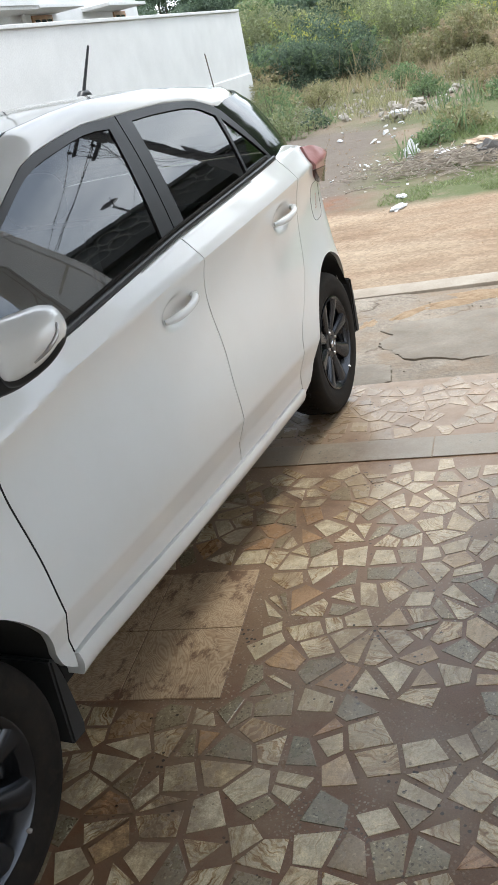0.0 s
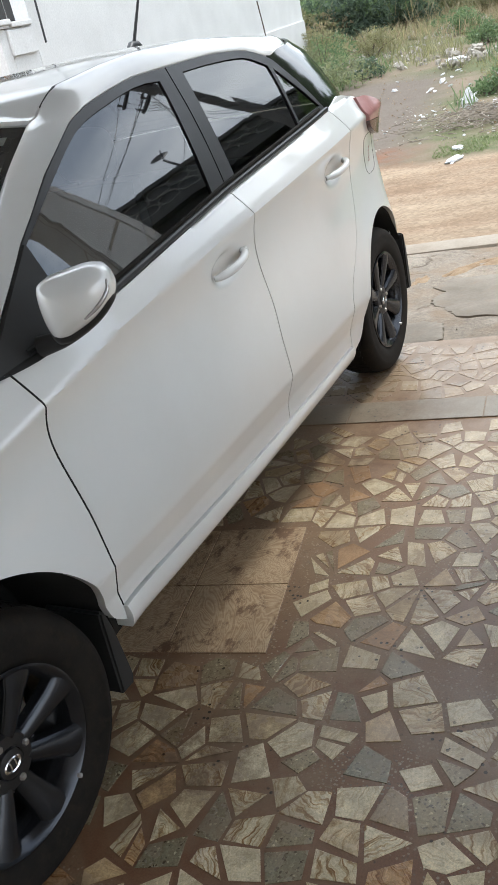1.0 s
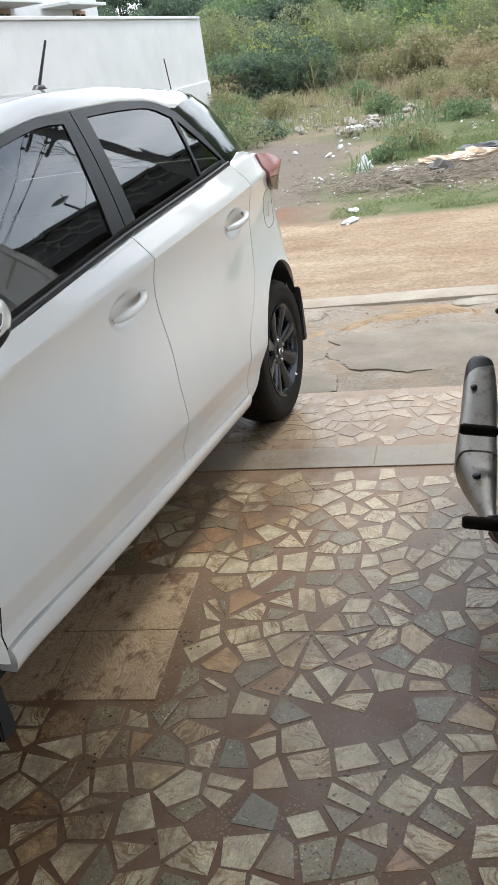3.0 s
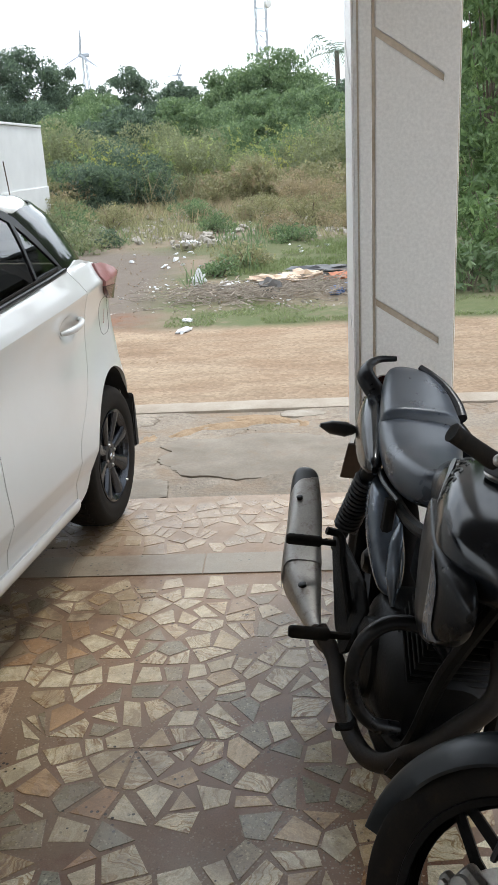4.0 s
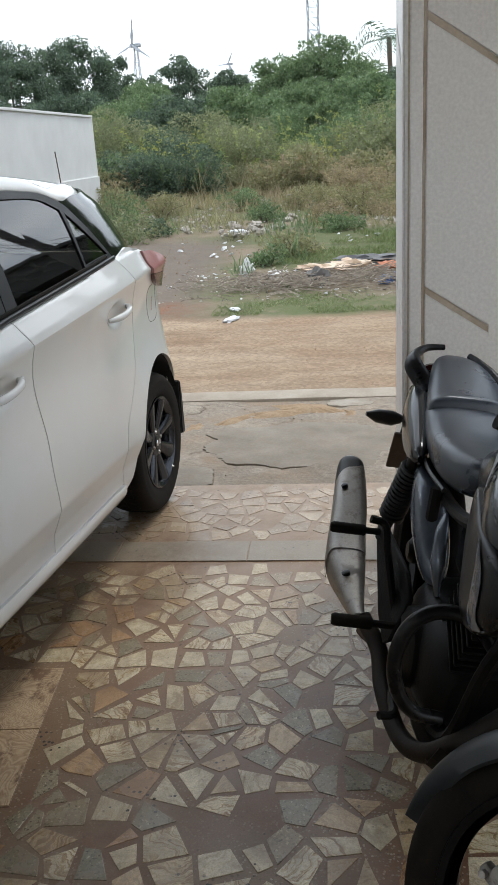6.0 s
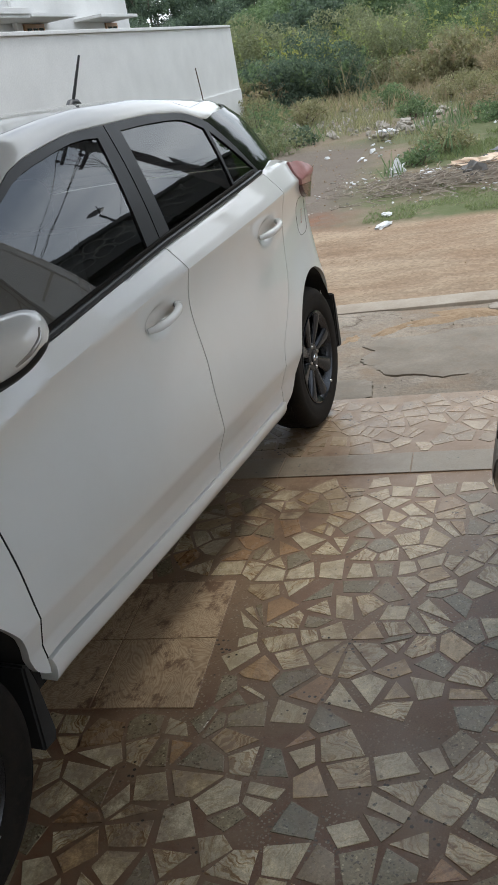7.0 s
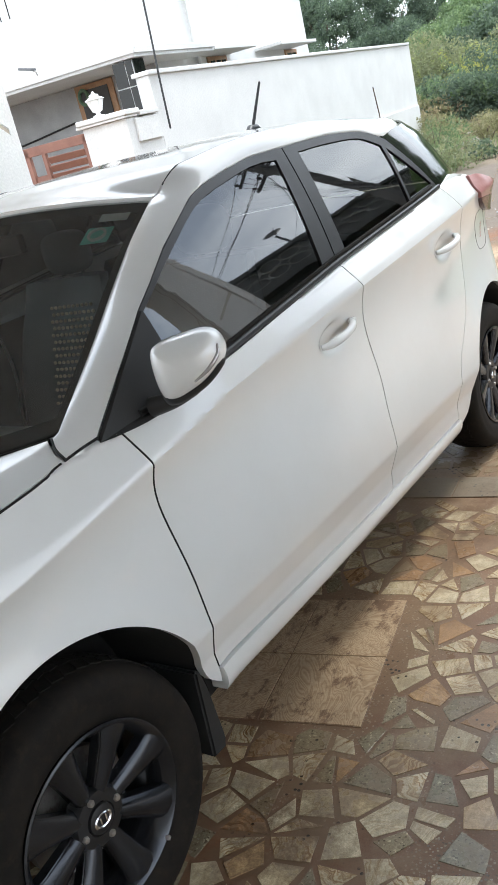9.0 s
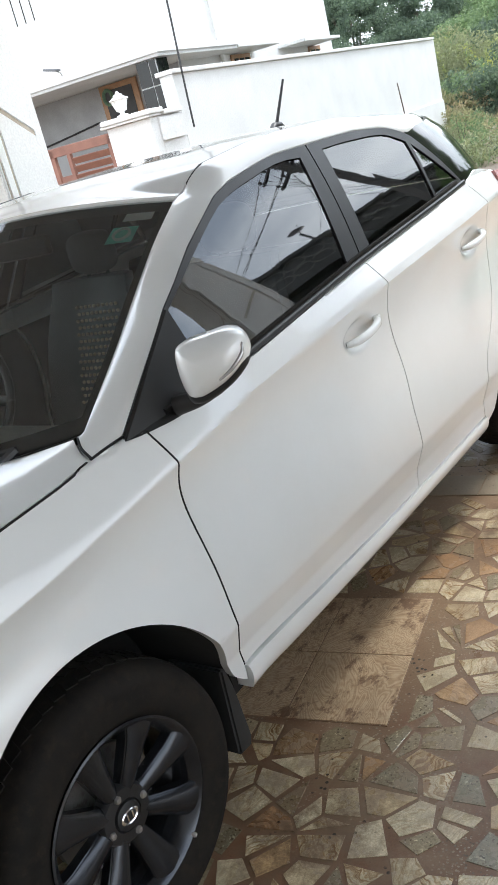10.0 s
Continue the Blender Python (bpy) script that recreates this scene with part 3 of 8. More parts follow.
cement_patch(0.60, 1.36, 0.56, 0.34, -0.0125, SCREED, "smooth grey repair coat", 3)
cement_patch(0.02, 0.86, 0.15, 0.15, -0.010, SCREED, "smooth grey repair coat", 8)
cement_patch(0.84, 2.07, 0.15, 0.065, -0.010, LIME, "pale lime-cement crust", 5)
cement_patch(-0.75, 1.55, 0.5, 0.3, -0.010, SCREED, "smooth grey repair coat", 14)


def kerb_strip():
    bm = bmesh.new()
    us = np.linspace(-6, 6, 100)
    loops = []
    for u in us:
        w = 0.02 * noise.noise((u * 1.3, 4, 0))
        h = 0.006 * noise.noise((u * 2.1, 9, 0))
        loops.append([(u, 2.175 + w, -0.1), (u, 2.18 + w, -0.006 + h), (u, 2.20 + w, 0.0 + h), (u, 2.36 + w, -0.001 + h), (u, 2.38 + w, -0.008 + h), (u, 2.39 + w, -0.1)])
    rings(bm, loops)
    return bm


structure("kerb", kerb_strip(), KERB, "low pale concrete kerb strip along the dirt road", "kerb", smooth=40)
strip = structure("trim", boxed(-2.0, 1.0, -0.0745, 0.1005, -0.02, 0.003, bevel=0.002), CEMENT, "grey granite threshold strip across the tiled floor", "threshold")
cuts = [-2.0, -1.35, -0.78, -0.11, 0.42, 1.0]
for a, b in zip(cuts, cuts[1:]):
    part("granite_slab", boxed(a + 0.002, b - 0.002, -0.0735, 0.0995, 0.0, 0.0052, bevel=0.0015), GRANITE, strip)


# ---- the porch: columns, beam, roof, house wall behind ----
def column(name, u, label):
    """A square plastered column with recessed lines and slanting grooves on its faces."""
    w = 0.172
    top = thing(name, label, "column", PLOT @ pose(u, 0.16, 0), group="porch columns", kind="structure")
    part("shaft", boxed(-w, w, -w, w, 0, 3.0, bevel=0.006), CREAM, top)
    for k in range(4):
        m = pose(0, 0, 0, 0, 0, 90 * k)
        bm = bmesh.new()
        box(bm, -w + 0.016, -w + 0.058, -w - 0.007, -w - 0.001, 0.0, 2.98, 0.004, m)
        part("corner_strip", bm, CREAM, top)
        bm = bmesh.new()
        box(bm, w - 0.053, w - 0.004, -w - 0.0074, -w - 0.001, 0.0, 2.98, 0, m)
        part("corner_strip", bm, CREAM, top)
        cut = [0.05, 1.018, 1.884, 2.96]
        for z0, z1 in zip(cut, cut[1:]):
            bm = bmesh.new()
            a, b = -w + 0.068, w - 0.047
            d = 0.150
            pts = [(a, z0 + (0.0 if z0 < 0.1 else 0.012)), (b, z0 + (0.0 if z0 < 0.1 else 0.012 - d)), (b, z1 - 0.012 - (d if z1 < 2.9 else 0)), (a, z1 - 0.012)]
            tr = m @ Matrix(((1, 0, 0, 0), (0, 0, 1, 0), (0, 1, 0, 0), (0, 0, 0, 1)))
            outline_slab(bm, pts, -w - 0.007, -w - 0.001, tr)
            bmesh.ops.recalc_face_normals(bm, faces=bm.faces)
            bmesh.ops.bevel(bm, geom=list(bm.edges), offset=0.003, segments=2, affect="EDGES")
            part("face_panel", bm, CREAM, top)
        bm = bmesh.new()
        box(bm, -w + 0.059, -w + 0.069, -w - 0.003, -w - 0.0005, 0.0, 2.97, 0, m)
        box(bm, -w + 0.010, -w + 0.0155, -w - 0.003, -w - 0.0005, 0.0, 2.97, 0, m)
        for z in cut[1:3]:
            tr = m @ Matrix(((1, 0, 0, 0), (0, 0, 1, 0), (0, 1, 0, 0), (0, 0, 0, 1)))
            outline_slab(bm, [(-w + 0.07, z - 0.012), (w - 0.052, z - 0.162), (w - 0.052, z - 0.138), (-w + 0.07, z + 0.012)], -w - 0.003, -w - 0.0005, tr)
        bmesh.ops.recalc_face_normals(bm, faces=bm.faces)
        part("groove", bm, GROOVE, top, "beige-brown recessed groove")
    return top


column("column_right", 1.198, "cream plastered porch column with slanting recessed grooves")
column("column_left", -2.165, "cream plastered porch column with slanting recessed grooves, beyond the car")
structure("beam", boxed(-3.2, 3.4, -0.02, 0.34, 3.004, 3.35, bevel=0.01), BARECEMENT, "bare cement beam over the porch columns", "beam")
structure("ceiling", boxed(-3.2, 3.4, -5.0, -0.024, 3.10, 3.25), BARECEMENT, "plain bare grey porch ceiling", "ceiling")
# unseen wall, added to close the porch and shape its light
structure("wall_house", boxed(-3.2, 3.4, -5.2, -5.004, 0.004, 3.25), CREAM, "plain cream wall added unseen behind the porch", "wall")


# ---- the white house across the road, with its compound wall and gate ----
GATE_RED = surface("red_brown_gate_paint", (0.19, 0.085, 0.062), (0.25, 0.12, 0.085), 5, 0.55, bump=0.1)
WOOD = surface("varnished_brown_wood", (0.26, 0.14, 0.07), (0.36, 0.20, 0.10), 8, 0.45, bump=0.15, fine=80)
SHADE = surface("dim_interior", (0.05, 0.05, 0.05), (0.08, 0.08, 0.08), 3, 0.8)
wall = structure("wall_compound", wall_with_holes(bmesh.new(), 7.34, 19.80, -0.1, 2.38, -0.10, 0.10, []), WHITEWALL,
                 "long white plastered compound wall across the road", "wall", PLOT @ pose(-5.5, 0, 0, 0, 0, 90))
bm = bmesh.new()
box(bm, -5.64, -5.36, 7.30, 19.86, 2.384, 2.44, 0.01)
part("coping", bm, WHITEWALL, None, "", None, PLOT)
scene.objects["coping"].parent = wall
scene.objects["coping"].matrix_parent_inverse = wall.matrix_basis.inverted()
bm = bmesh.new()
box(bm, -5.40, -5.35, 7.1, 19.88, -0.1, 0.96, 0.01)
ob = part("plinth", bm, WHITEWALL, wall, "", None, PLOT)
ob.matrix_parent_inverse = wall.matrix_basis.inverted()
structure("wall_compound_end", boxed(-9.0, -5.41, 19.804, 20.0, -0.1, 2.38, bevel=0.01), WHITEWALL, "white compound wall at the back of the plot", "wall")
bm = bmesh.new()
box(bm, -6.08, -5.40, 6.56, 6.74, -0.1, 1.92, 0.008)
box(bm, -5.58, -5.40, 6.744, 7.336, -0.1, 1.92, 0.008)
low = structure("wall_front", bm, WHITEWALL, "low white front wall beside the gate", "wall")
bm = bmesh.new()
box(bm, -6.14, -5.37, 6.50, 6.80, 1.924, 1.955, 0.008)
box(bm, -6.11, -5.34, 6.48, 6.82, 1.957, 2.02, 0.012)
box(bm, -5.64, -5.34, 6.822, 7.296, 1.924, 1.985, 0.012)
part("coping", bm, WHITEWALL, low)
lead = thing("wall_cable", "thin black cable slung across the veranda wall", "cable", PLOT)
part("cable", tube(bmesh.new(), [(-13.5, 11.55, 2.05), (-11.5, 11.55, 2.1), (-9.75, 11.55, 2.28)], 0.018, 5, 14), BLACK, lead)
structure("wall_front_far", boxed(-16, -8.30, 6.56, 6.74, -0.1, 1.95, bevel=0.01), WHITEWALL, "white front wall beyond the gate", "wall")


def gate(u0, u1):
    g = thing("metal_gate", "red-brown metal gate with louvred slats, closed", "gate", PLOT, group="gate leaves")
    bm = bmesh.new()
    for a, b, c, d in ((u0, u0 + 0.09, 0.05, 1.86), (u1 - 0.06, u1, 0.05, 1.86), (u0, u1, 1.76, 1.88), (u0, u1, 0.06, 0.16), (u0 + 0.30, u0 + 0.36, 0.1, 1.8)):
        box(bm, a, b, 6.60, 6.66, c, d, 0.006)
    part("gate_frame", bm, GATE_RED, g)
    part("lower_sheet", boxed(u0 + 0.09, u0 + 0.30, 6.62, 6.64, 0.16, 1.5), GATE_RED, g)
    for k in range(14):
        z = 0.26 + 0.108 * k
        bm = bmesh.new()
        box(bm, -(u1 - u0 - 0.45) / 2, (u1 - u0 - 0.45) / 2, -0.008, 0.008, -0.045, 0.045, 0.003)
        part("slat", bm, GATE_RED, g, "", None, pose((u0 + 0.36 + u1 - 0.06) / 2, 6.63, z, 28, 0, 0))
    return g


gate(-7.16, -6.10)
gate(-8.26, -7.18)
lan = thing("gate_lantern", "white lantern lamp on the low front wall", "lantern", PLOT @ pose(-5.84, 6.65, 2.02))
bm = bmesh.new()
lathe(bm, [(0.0001, 0.0), (0.075, 0.0), (0.075, 0.018), (0.03, 0.035), (0.03, 0.055), (0.06, 0.07), (0.10, 0.19), (0.105, 0.20)], Matrix.Rotation(radians(-90), 4, "Y"), 6)
part("glass_body", bm, surface("milky_glass", (0.75, 0.75, 0.73), (0.8, 0.8, 0.78), 8, 0.25), lan, "", 20)
bm = bmesh.new()
lathe(bm, [(0.0001, 0.202), (0.125, 0.202), (0.125, 0.212), (0.06, 0.245), (0.062, 0.262), (0.03, 0.275), (0.014, 0.30), (0.0001, 0.31)], Matrix.Rotation(radians(-90), 4, "Y"), 6)
part("cap", bm, WHITEWALL, lan, "", 20)
for k in range(6):
    a = radians(60 * k)
    part("rib", tube(bmesh.new(), [(0.058 * math.sin(a), 0.058 * math.cos(a), 0.07), (0.106 * math.sin(a), 0.106 * math.cos(a), 0.20)], 0.007, 5), WHITEWALL, lan)

house = thing("house", "white two-storey plastered house with a deep veranda eave", "house", PLOT)
bm = bmesh.new()
box(bm, -16.0, -7.70, 11.6, 19.16, 0, 7.2, 0.01)
part("wall", bm, WHITEWALL, house, "white plastered walls")
# thin grey panel paints the eave's shade onto the white wall
part("veranda_shade_panel", boxed(-16.0, -7.75, 11.57, 11.597, 0.304, 2.89), surface("veranda_shade_grey", (0.34, 0.34, 0.34), (0.28, 0.28, 0.28), 2.0, 0.8, bump=0.1), house, "veranda wall with the eave's shade painted in grey")
part("upper_wall", boxed(-9.6, -7.66, 10.35, 11.596, 3.06, 7.2, bevel=0.01), WHITEWALL, house, "white plastered upper wall")
part("upper_wall", boxed(-16.0, -9.604, 10.8, 11.596, 3.06, 4.2, bevel=0.01), WHITEWALL, house, "white plastered balcony front")
bm = bmesh.new()
box(bm, -16.0, -7.04, 9.82, 11.62, 2.90, 3.02, 0.01)
box(bm, -7.70, -7.04, 11.62, 12.64, 2.90, 3.02, 0.01)
part("eave_slab", bm, WHITEWALL, house, "white veranda eave slab")
bm = bmesh.new()
box(bm, -16.0, -7.00, 9.78, 9.816, 2.955, 3.06, 0.008)
box(bm, -7.036, -7.00, 9.82, 12.64, 2.955, 3.06, 0.008)
part("eave_band", bm, WHITEWALL, house, "white raised band along the eave")
for v0, v1 in ((12.70, 14.64), (15.9, 18.05)):
    part("window_canopy", boxed(-7.70, -7.04, v0, v1, 2.92, 2.985, bevel=0.008), WHITEWALL, house, "thin white concrete canopy over a window")
for v0, v1 in ((13.54, 14.38), (17.55, 18.24)):
    win = part("window", boxed(-7.70, -7.66, v0, v1, 1.6, 2.90, bevel=0.005), WOOD, house, "brown wooden window")
    n_p = 3 if v1 - v0 > 0.8 else 2
    w = (v1 - v0 - 0.1) / n_p
    for k in range(n_p):
        part("pane", boxed(-7.657, -7.65, v0 + 0.05 + w * k + 0.03, v0 + 0.05 + w * (k + 1) - 0.03, 1.7, 2.82), GLOSSBLACK, win)
part("downpipe", tube(bmesh.new(), [(-7.62, 13.1, 0.0), (-7.62, 13.1, 7.0)], 0.05, 8), WHITEWALL, house, "white rainwater pipe", 40)
colm = part("veranda_column", boxed(-7.555, -7.165, 9.90, 10.25, 0, 2.896, bevel=0.004), WHITEWALL, house, "veranda column clad in black gloss tiles with pale joints")
for z0 in (0.2, 0.7, 1.2, 1.68, 2.08, 2.49):
    for a, b in ((-7.545, -7.315), (-7.295, -7.175)):
        part("tile", boxed(a, b, 9.885, 9.898, z0 + 0.01, z0 + (0.40 if z0 > 1.9 else 0.46)), GLOSSBLACK, colm)
    for a, b in ((9.91, 10.07), (10.09, 10.24)):
        part("tile", boxed(-7.158, -7.146, a, b, z0 + 0.01, z0 + (0.40 if z0 > 1.9 else 0.46)), GLOSSBLACK, colm)
frm = part("door", boxed(-9.56, -8.68, 11.52, 11.566, 0.3, 2.88, bevel=0.01), WOOD, house, "brown wooden front door frame")
# solid dark sheet in place of the doorway's unlit depth
part("doorway_shade", boxed(-9.44, -8.80, 11.50, 11.516, 0.34, 2.78), SHADE, frm, "dark sheet painting the unlit doorway")
bm = bmesh.new()
tube(bm, [(-9.36 + 0.10 * math.cos(a), 11.48, 2.66 + 0.13 * math.sin(a)) for a in np.linspace(0, 2 * math.pi, 15)], 0.035, 6)
part("door_wreath", bm, surface("green_wreath", (0.07, 0.13, 0.08), (0.12, 0.2, 0.12), 30, 0.8), frm, "green wreath on the door")
part("veranda_floor", boxed(-16, -7.1, 9.9, 11.5, 0.0, 0.3, bevel=0.01), GRANITE, house, "grey veranda floor")
lamp = thing("flood_lamp", "small flat grey street lamp on the eave", "lamp", PLOT @ pose(-8.98, 9.80, 3.06))
part("bracket", tube(bmesh.new(), [(0, 0, 0), (0.0, -0.02, 0.06), (-0.05, -0.03, 0.09)], 0.012, 6), STEEL, lamp)
part("head", boxed(-0.34, -0.04, -0.09, 0.03, 0.08, 0.12, bevel=0.012, m=pose(0, 0, 0, 0, 14, 0)), surface("grey_lamp_head", (0.12, 0.125, 0.13), (0.16, 0.165, 0.17), 9, 0.5), lamp)
rail = thing("balcony_railing", "dark metal railing on the upper balcony", "railing", PLOT)
part("top_rail", tube(bmesh.new(), [(-16, 10.85, 4.75), (-9.62, 10.85, 4.75)], 0.025, 6), BLACK, rail)
for k in range(30):
    part("baluster", tube(bmesh.new(), [(-15.9 + 0.21 * k, 10.85, 4.2), (-15.9 + 0.21 * k, 10.85, 4.75)], 0.012, 5), BLACK, rail)
cab = thing("service_cable", "thin dark cable hanging down beside the compound wall", "cable", PLOT)
part("cable", tube(bmesh.new(), [(-5.3, 7.396, 1.69), (-5.3, 7.43, 2.3), (-5.3, 7.505, 3.24), (-5.35, 7.8, 6.4)], 0.014, 6, 20), BLACK, cab)
cab2 = thing("iron_rod", "thin rusty rod leaning on the compound wall", "rod", PLOT)
part("rod", tube(bmesh.new(), [(-5.26, 16.40, 0.0), (-5.29, 16.31, 1.1), (-5.31, 16.25, 1.61)], 0.014, 6), RUST, cab2)
box_t = thing("wall_box", "small window opening with a white frame in the compound wall", "window", PLOT)
part("frame", boxed(-5.395, -5.36, 6.72, 7.28, 1.62, 1.90, bevel=0.006), WHITEWALL, box_t)


# ---- the white hatchback ----
# Its length lies along y: front axle at y = 0, rear axle at y = 2.57; its widest side line at x = 0, its middle at x = MID.
MID = -0.867
car = thing("car", "white five-door hatchback with dark alloy wheels, parked on the tiled floor", "car", pose(MID, 1.2, 0))
TO_CAR = Matrix.Translation((-MID, -1.2, 0))


def belt(y):
    return float(np.interp(y, [-0.9, 0.1, 0.35, 0.75, 1.38, 2.27, 2.8, 3.2], [0.86, 0.995, 1.008, 1.034, 1.088, 1.146, 1.155, 1.155]))


def inset(y, z):
    """How far the car's side lies inside its widest line, at a station y and a height z."""
    zb = belt(y)
    zz = min(z, zb)
    crease = float(np.interp(y, [-0.8, 0.0, 0.365, 0.667, 1.137, 2.1, 2.9], [0.76, 0.865, 0.928, 0.974, 1.0, 1.048, 1.08]))
    low = 0.510 - 0.028 * (y - 0.4)
    fade = float(np.interp(y, [-0.6, 0.30], [0.55, 1.0]))
    over = zz - crease
    if zz > low:
        d = (0.30 + 0.32 * fade) * 0.5 * (over + math.sqrt(over * over + 0.005 ** 2 + (0.02 * (1 - fade)) ** 2))
        if zz < crease:
            d += 0.034 * fade * math.sin(math.pi * ((zz - low) / (crease - low)) ** 2.2)
    else:
        d = 0.40 * min(low - zz, 0.085) + (0.05 * (low - 0.085 - zz) if zz < low - 0.085 else 0) + (0.25 * (0.31 - zz) if zz < 0.31 else 0)
    if y < 0.6:
        d += 0.045 * ((0.6 - y) / 0.6) ** 1.6
    if y > 2.0:
        d += 0.030 * ((y - 2.0) / 0.6) ** 2
    if y > 2.75:
        d += 0.9 * (y - 2.75) ** 2
    for yw in (0.0, 2.57):
        r = math.hypot(y - yw, zz - 0.31)
        d -= 0.012 * math.exp(-((r - 0.375) / 0.07) ** 2)
    if z > zb:
        u = z - zb
        d += 0.008 + 0.42 * u + 0.28 * u * u
    return d


def on_side(y, z, out=0.0):
    return Vector((-inset(y, z) + out, y, z))


def resample(pts, n):
    p = smooth_path([(a, b, 0) for a, b in pts], max(60, 12 * len(pts))) if len(pts) > 2 else [Vector((*q, 0)) for q in pts]
    d = [0.0]
    for a, b in zip(p, p[1:]):
        d.append(d[-1] + (b - a).length)
    s = np.linspace(0, d[-1], n)
    return list(zip(np.interp(s, d, [q.x for q in p]), np.interp(s, d, [q.y for q in p])))


def coons(bm, bottom, top, left, right, nu, nv, place):
    """A patch of the side between four edge lines in (y, z)."""
    b, t, l, r = resample(bottom, nu + 1), resample(top, nu + 1), resample(left, nv + 1), resample(right, nv + 1)
    rows = []
    for j in range(nv + 1):
        v = j / nv
        row = []
        for i in range(nu + 1):
            u = i / nu
            q = [(1 - v) * b[i][k] + v * t[i][k] + (1 - u) * l[j][k] + u * r[j][k]
                 - ((1 - u) * (1 - v) * b[0][k] + u * (1 - v) * b[-1][k] + (1 - u) * v * t[0][k] + u * v * t[-1][k]) for k in (0, 1)]
            row.append(bm.verts.new(place(*q)))
        rows.append(row)
    for a, c in zip(rows, rows[1:]):
        for i in range(nu):
            bm.faces.new((a[i], a[i + 1], c[i + 1], c[i]))
    return rows


def fold_edges(bm, depth=0.02, inward=Vector((-1, 0, 0)), keep=None):
    """Turn the free edges of a panel inwards, as pressed sheet metal is."""
    ed = [e for e in bm.edges if e.is_boundary and (keep is None or keep(e))]
    g = bmesh.ops.extrude_edge_only(bm, edges=ed)
    for v in g["geom"]:
        if isinstance(v, bmesh.types.BMVert):
            v.co += inward * depth


def mirrored(bm):
    c = bm.copy()
    for v in c.verts:
        v.co.x = 2 * MID - v.co.x
    bmesh.ops.reverse_faces(c, faces=c.faces)
    return c


def both_sides(name, bm, material, label="", smooth=38, parent=None):
    """The part on the near side and its mirror image on the far side."""
    other = mirrored(bm)
    a = part(name, bm, material, parent or car, label, smooth, TO_CAR if parent is None else None)
    b = part(name, other, material, car, label, smooth, TO_CAR)
    return a, b


GAP = 0.0028
gap_front = [(0.352, 1.006), (0.367, 0.93), (0.383, 0.80), (0.391, 0.66), (0.394, 0.52), (0.412, 0.385)]
gap_mid = [(1.386, 1.089), (1.420, 0.996), (1.440, 0.871), (1.447, 0.735), (1.432, 0.61), (1.438, 0.48), (1.428, 0.337)]
gap_rear = [(2.285, 1.146), (2.335, 1.06), (2.350, 0.93), (2.318, 0.813), (2.258, 0.714), (2.166, 0.627), (2.080, 0.549), (2.052, 0.47), (2.052, 0.40), (2.056, 0.320)]
shift = lambda pts, d: [(a + d, b) for a, b in pts]
up_line = lambda y: float(np.interp(y, [0.40, 0.55, 0.83, 1.2, 1.68, 2.06], [0.385, 0.384, 0.367, 0.347, 0.330, 0.320]))


def arch(yw, a0, a1, r=0.372, n=15, k=1.055):
    return [(yw + r * math.cos(radians(a)), 0.31 + r * k * math.sin(radians(a))) for a in np.linspace(a0, a1, n)]


GRIPS = ((1.2375, 0.918), (2.150, 0.9595))


def dished(y, z):
    """The side with the hollows pressed in behind the door handles."""
    d = 0.0
    for gy, gz in GRIPS:
        q = ((y - gy) / 0.078) ** 2 + ((z - gz) / 0.040) ** 2
        d += 0.027 * math.exp(-q ** 2.2)
    return on_side(y, z, -d)


def side_panel(name, bottom, top, left, right, nu, nv, label="", fold=0.045):
    bm = bmesh.new()
    coons(bm, bottom, top, left, right, nu, nv, dished)
    fold_edges(bm, fold)
    bmesh.ops.recalc_face_normals(bm, faces=bm.faces)
    return both_sides(name, bm, PAINT, label)


belt_pts = lambda y0, y1, n=9, dz=0.0: [(y, belt(y) + dz) for y in np.linspace(y0, y1, n)]
low_pts = lambda y0, y1, n=9, dz=0.0: [(y, up_line(y) + dz) for y in np.linspace(y0, y1, n)]
side_panel("front_door", low_pts(0.412 + GAP, 1.428 - GAP), belt_pts(0.352 + GAP, 1.386 - GAP), list(reversed(shift(gap_front, GAP))), list(reversed(shift(gap_mid, -GAP))), 120, 84, "white door skin with a pressed shoulder crease")
side_panel("rear_door", low_pts(1.428 + GAP, 2.056 - GAP), belt_pts(1.386 + GAP, 2.285 - GAP), list(reversed(shift(gap_mid, GAP))), list(reversed(shift(gap_rear, -GAP))), 100, 84, "white door skin with a pressed shoulder crease")
hood_line = [(-0.70, 0.80), (-0.45, 0.885), (-0.2, 0.942), (-0.038, 0.972), (0.12, 0.990), (0.215, 1.005)]
side_panel("front_fender", arch(0.0, 168, 12) + [(0.385, 0.365), (0.412 - GAP, 0.345)], hood_line + [(0.29, 1.009), (0.352 - GAP, 1.006)],
           [(-0.362, 0.39), (-0.50, 0.55), (-0.62, 0.68), (-0.70, 0.80)], [(0.412 - GAP, 0.345), (0.412 - GAP, 0.385)] + list(reversed(shift(gap_front, -GAP)))[1:], 120, 120, "white front wing with a rounded wheel arch", 0.02)
side_panel("quarter_panel", [(2.060, 0.262), (2.13, 0.30), (2.192, 0.375)] + arch(2.57, 168, 10)[1:], [(2.285 + GAP, 1.150), (2.38, 1.163), (2.47, 1.171), (2.56, 1.155), (2.64, 1.130)],
           [(2.060, 0.262), (2.059, 0.320)] + list(reversed(shift(gap_rear, GAP)))[1:], [(2.936, 0.378), (2.90, 0.60), (2.86, 0.80), (2.77, 0.98), (2.64, 1.130)], 90, 90, "white rear wing with a fuel flap")
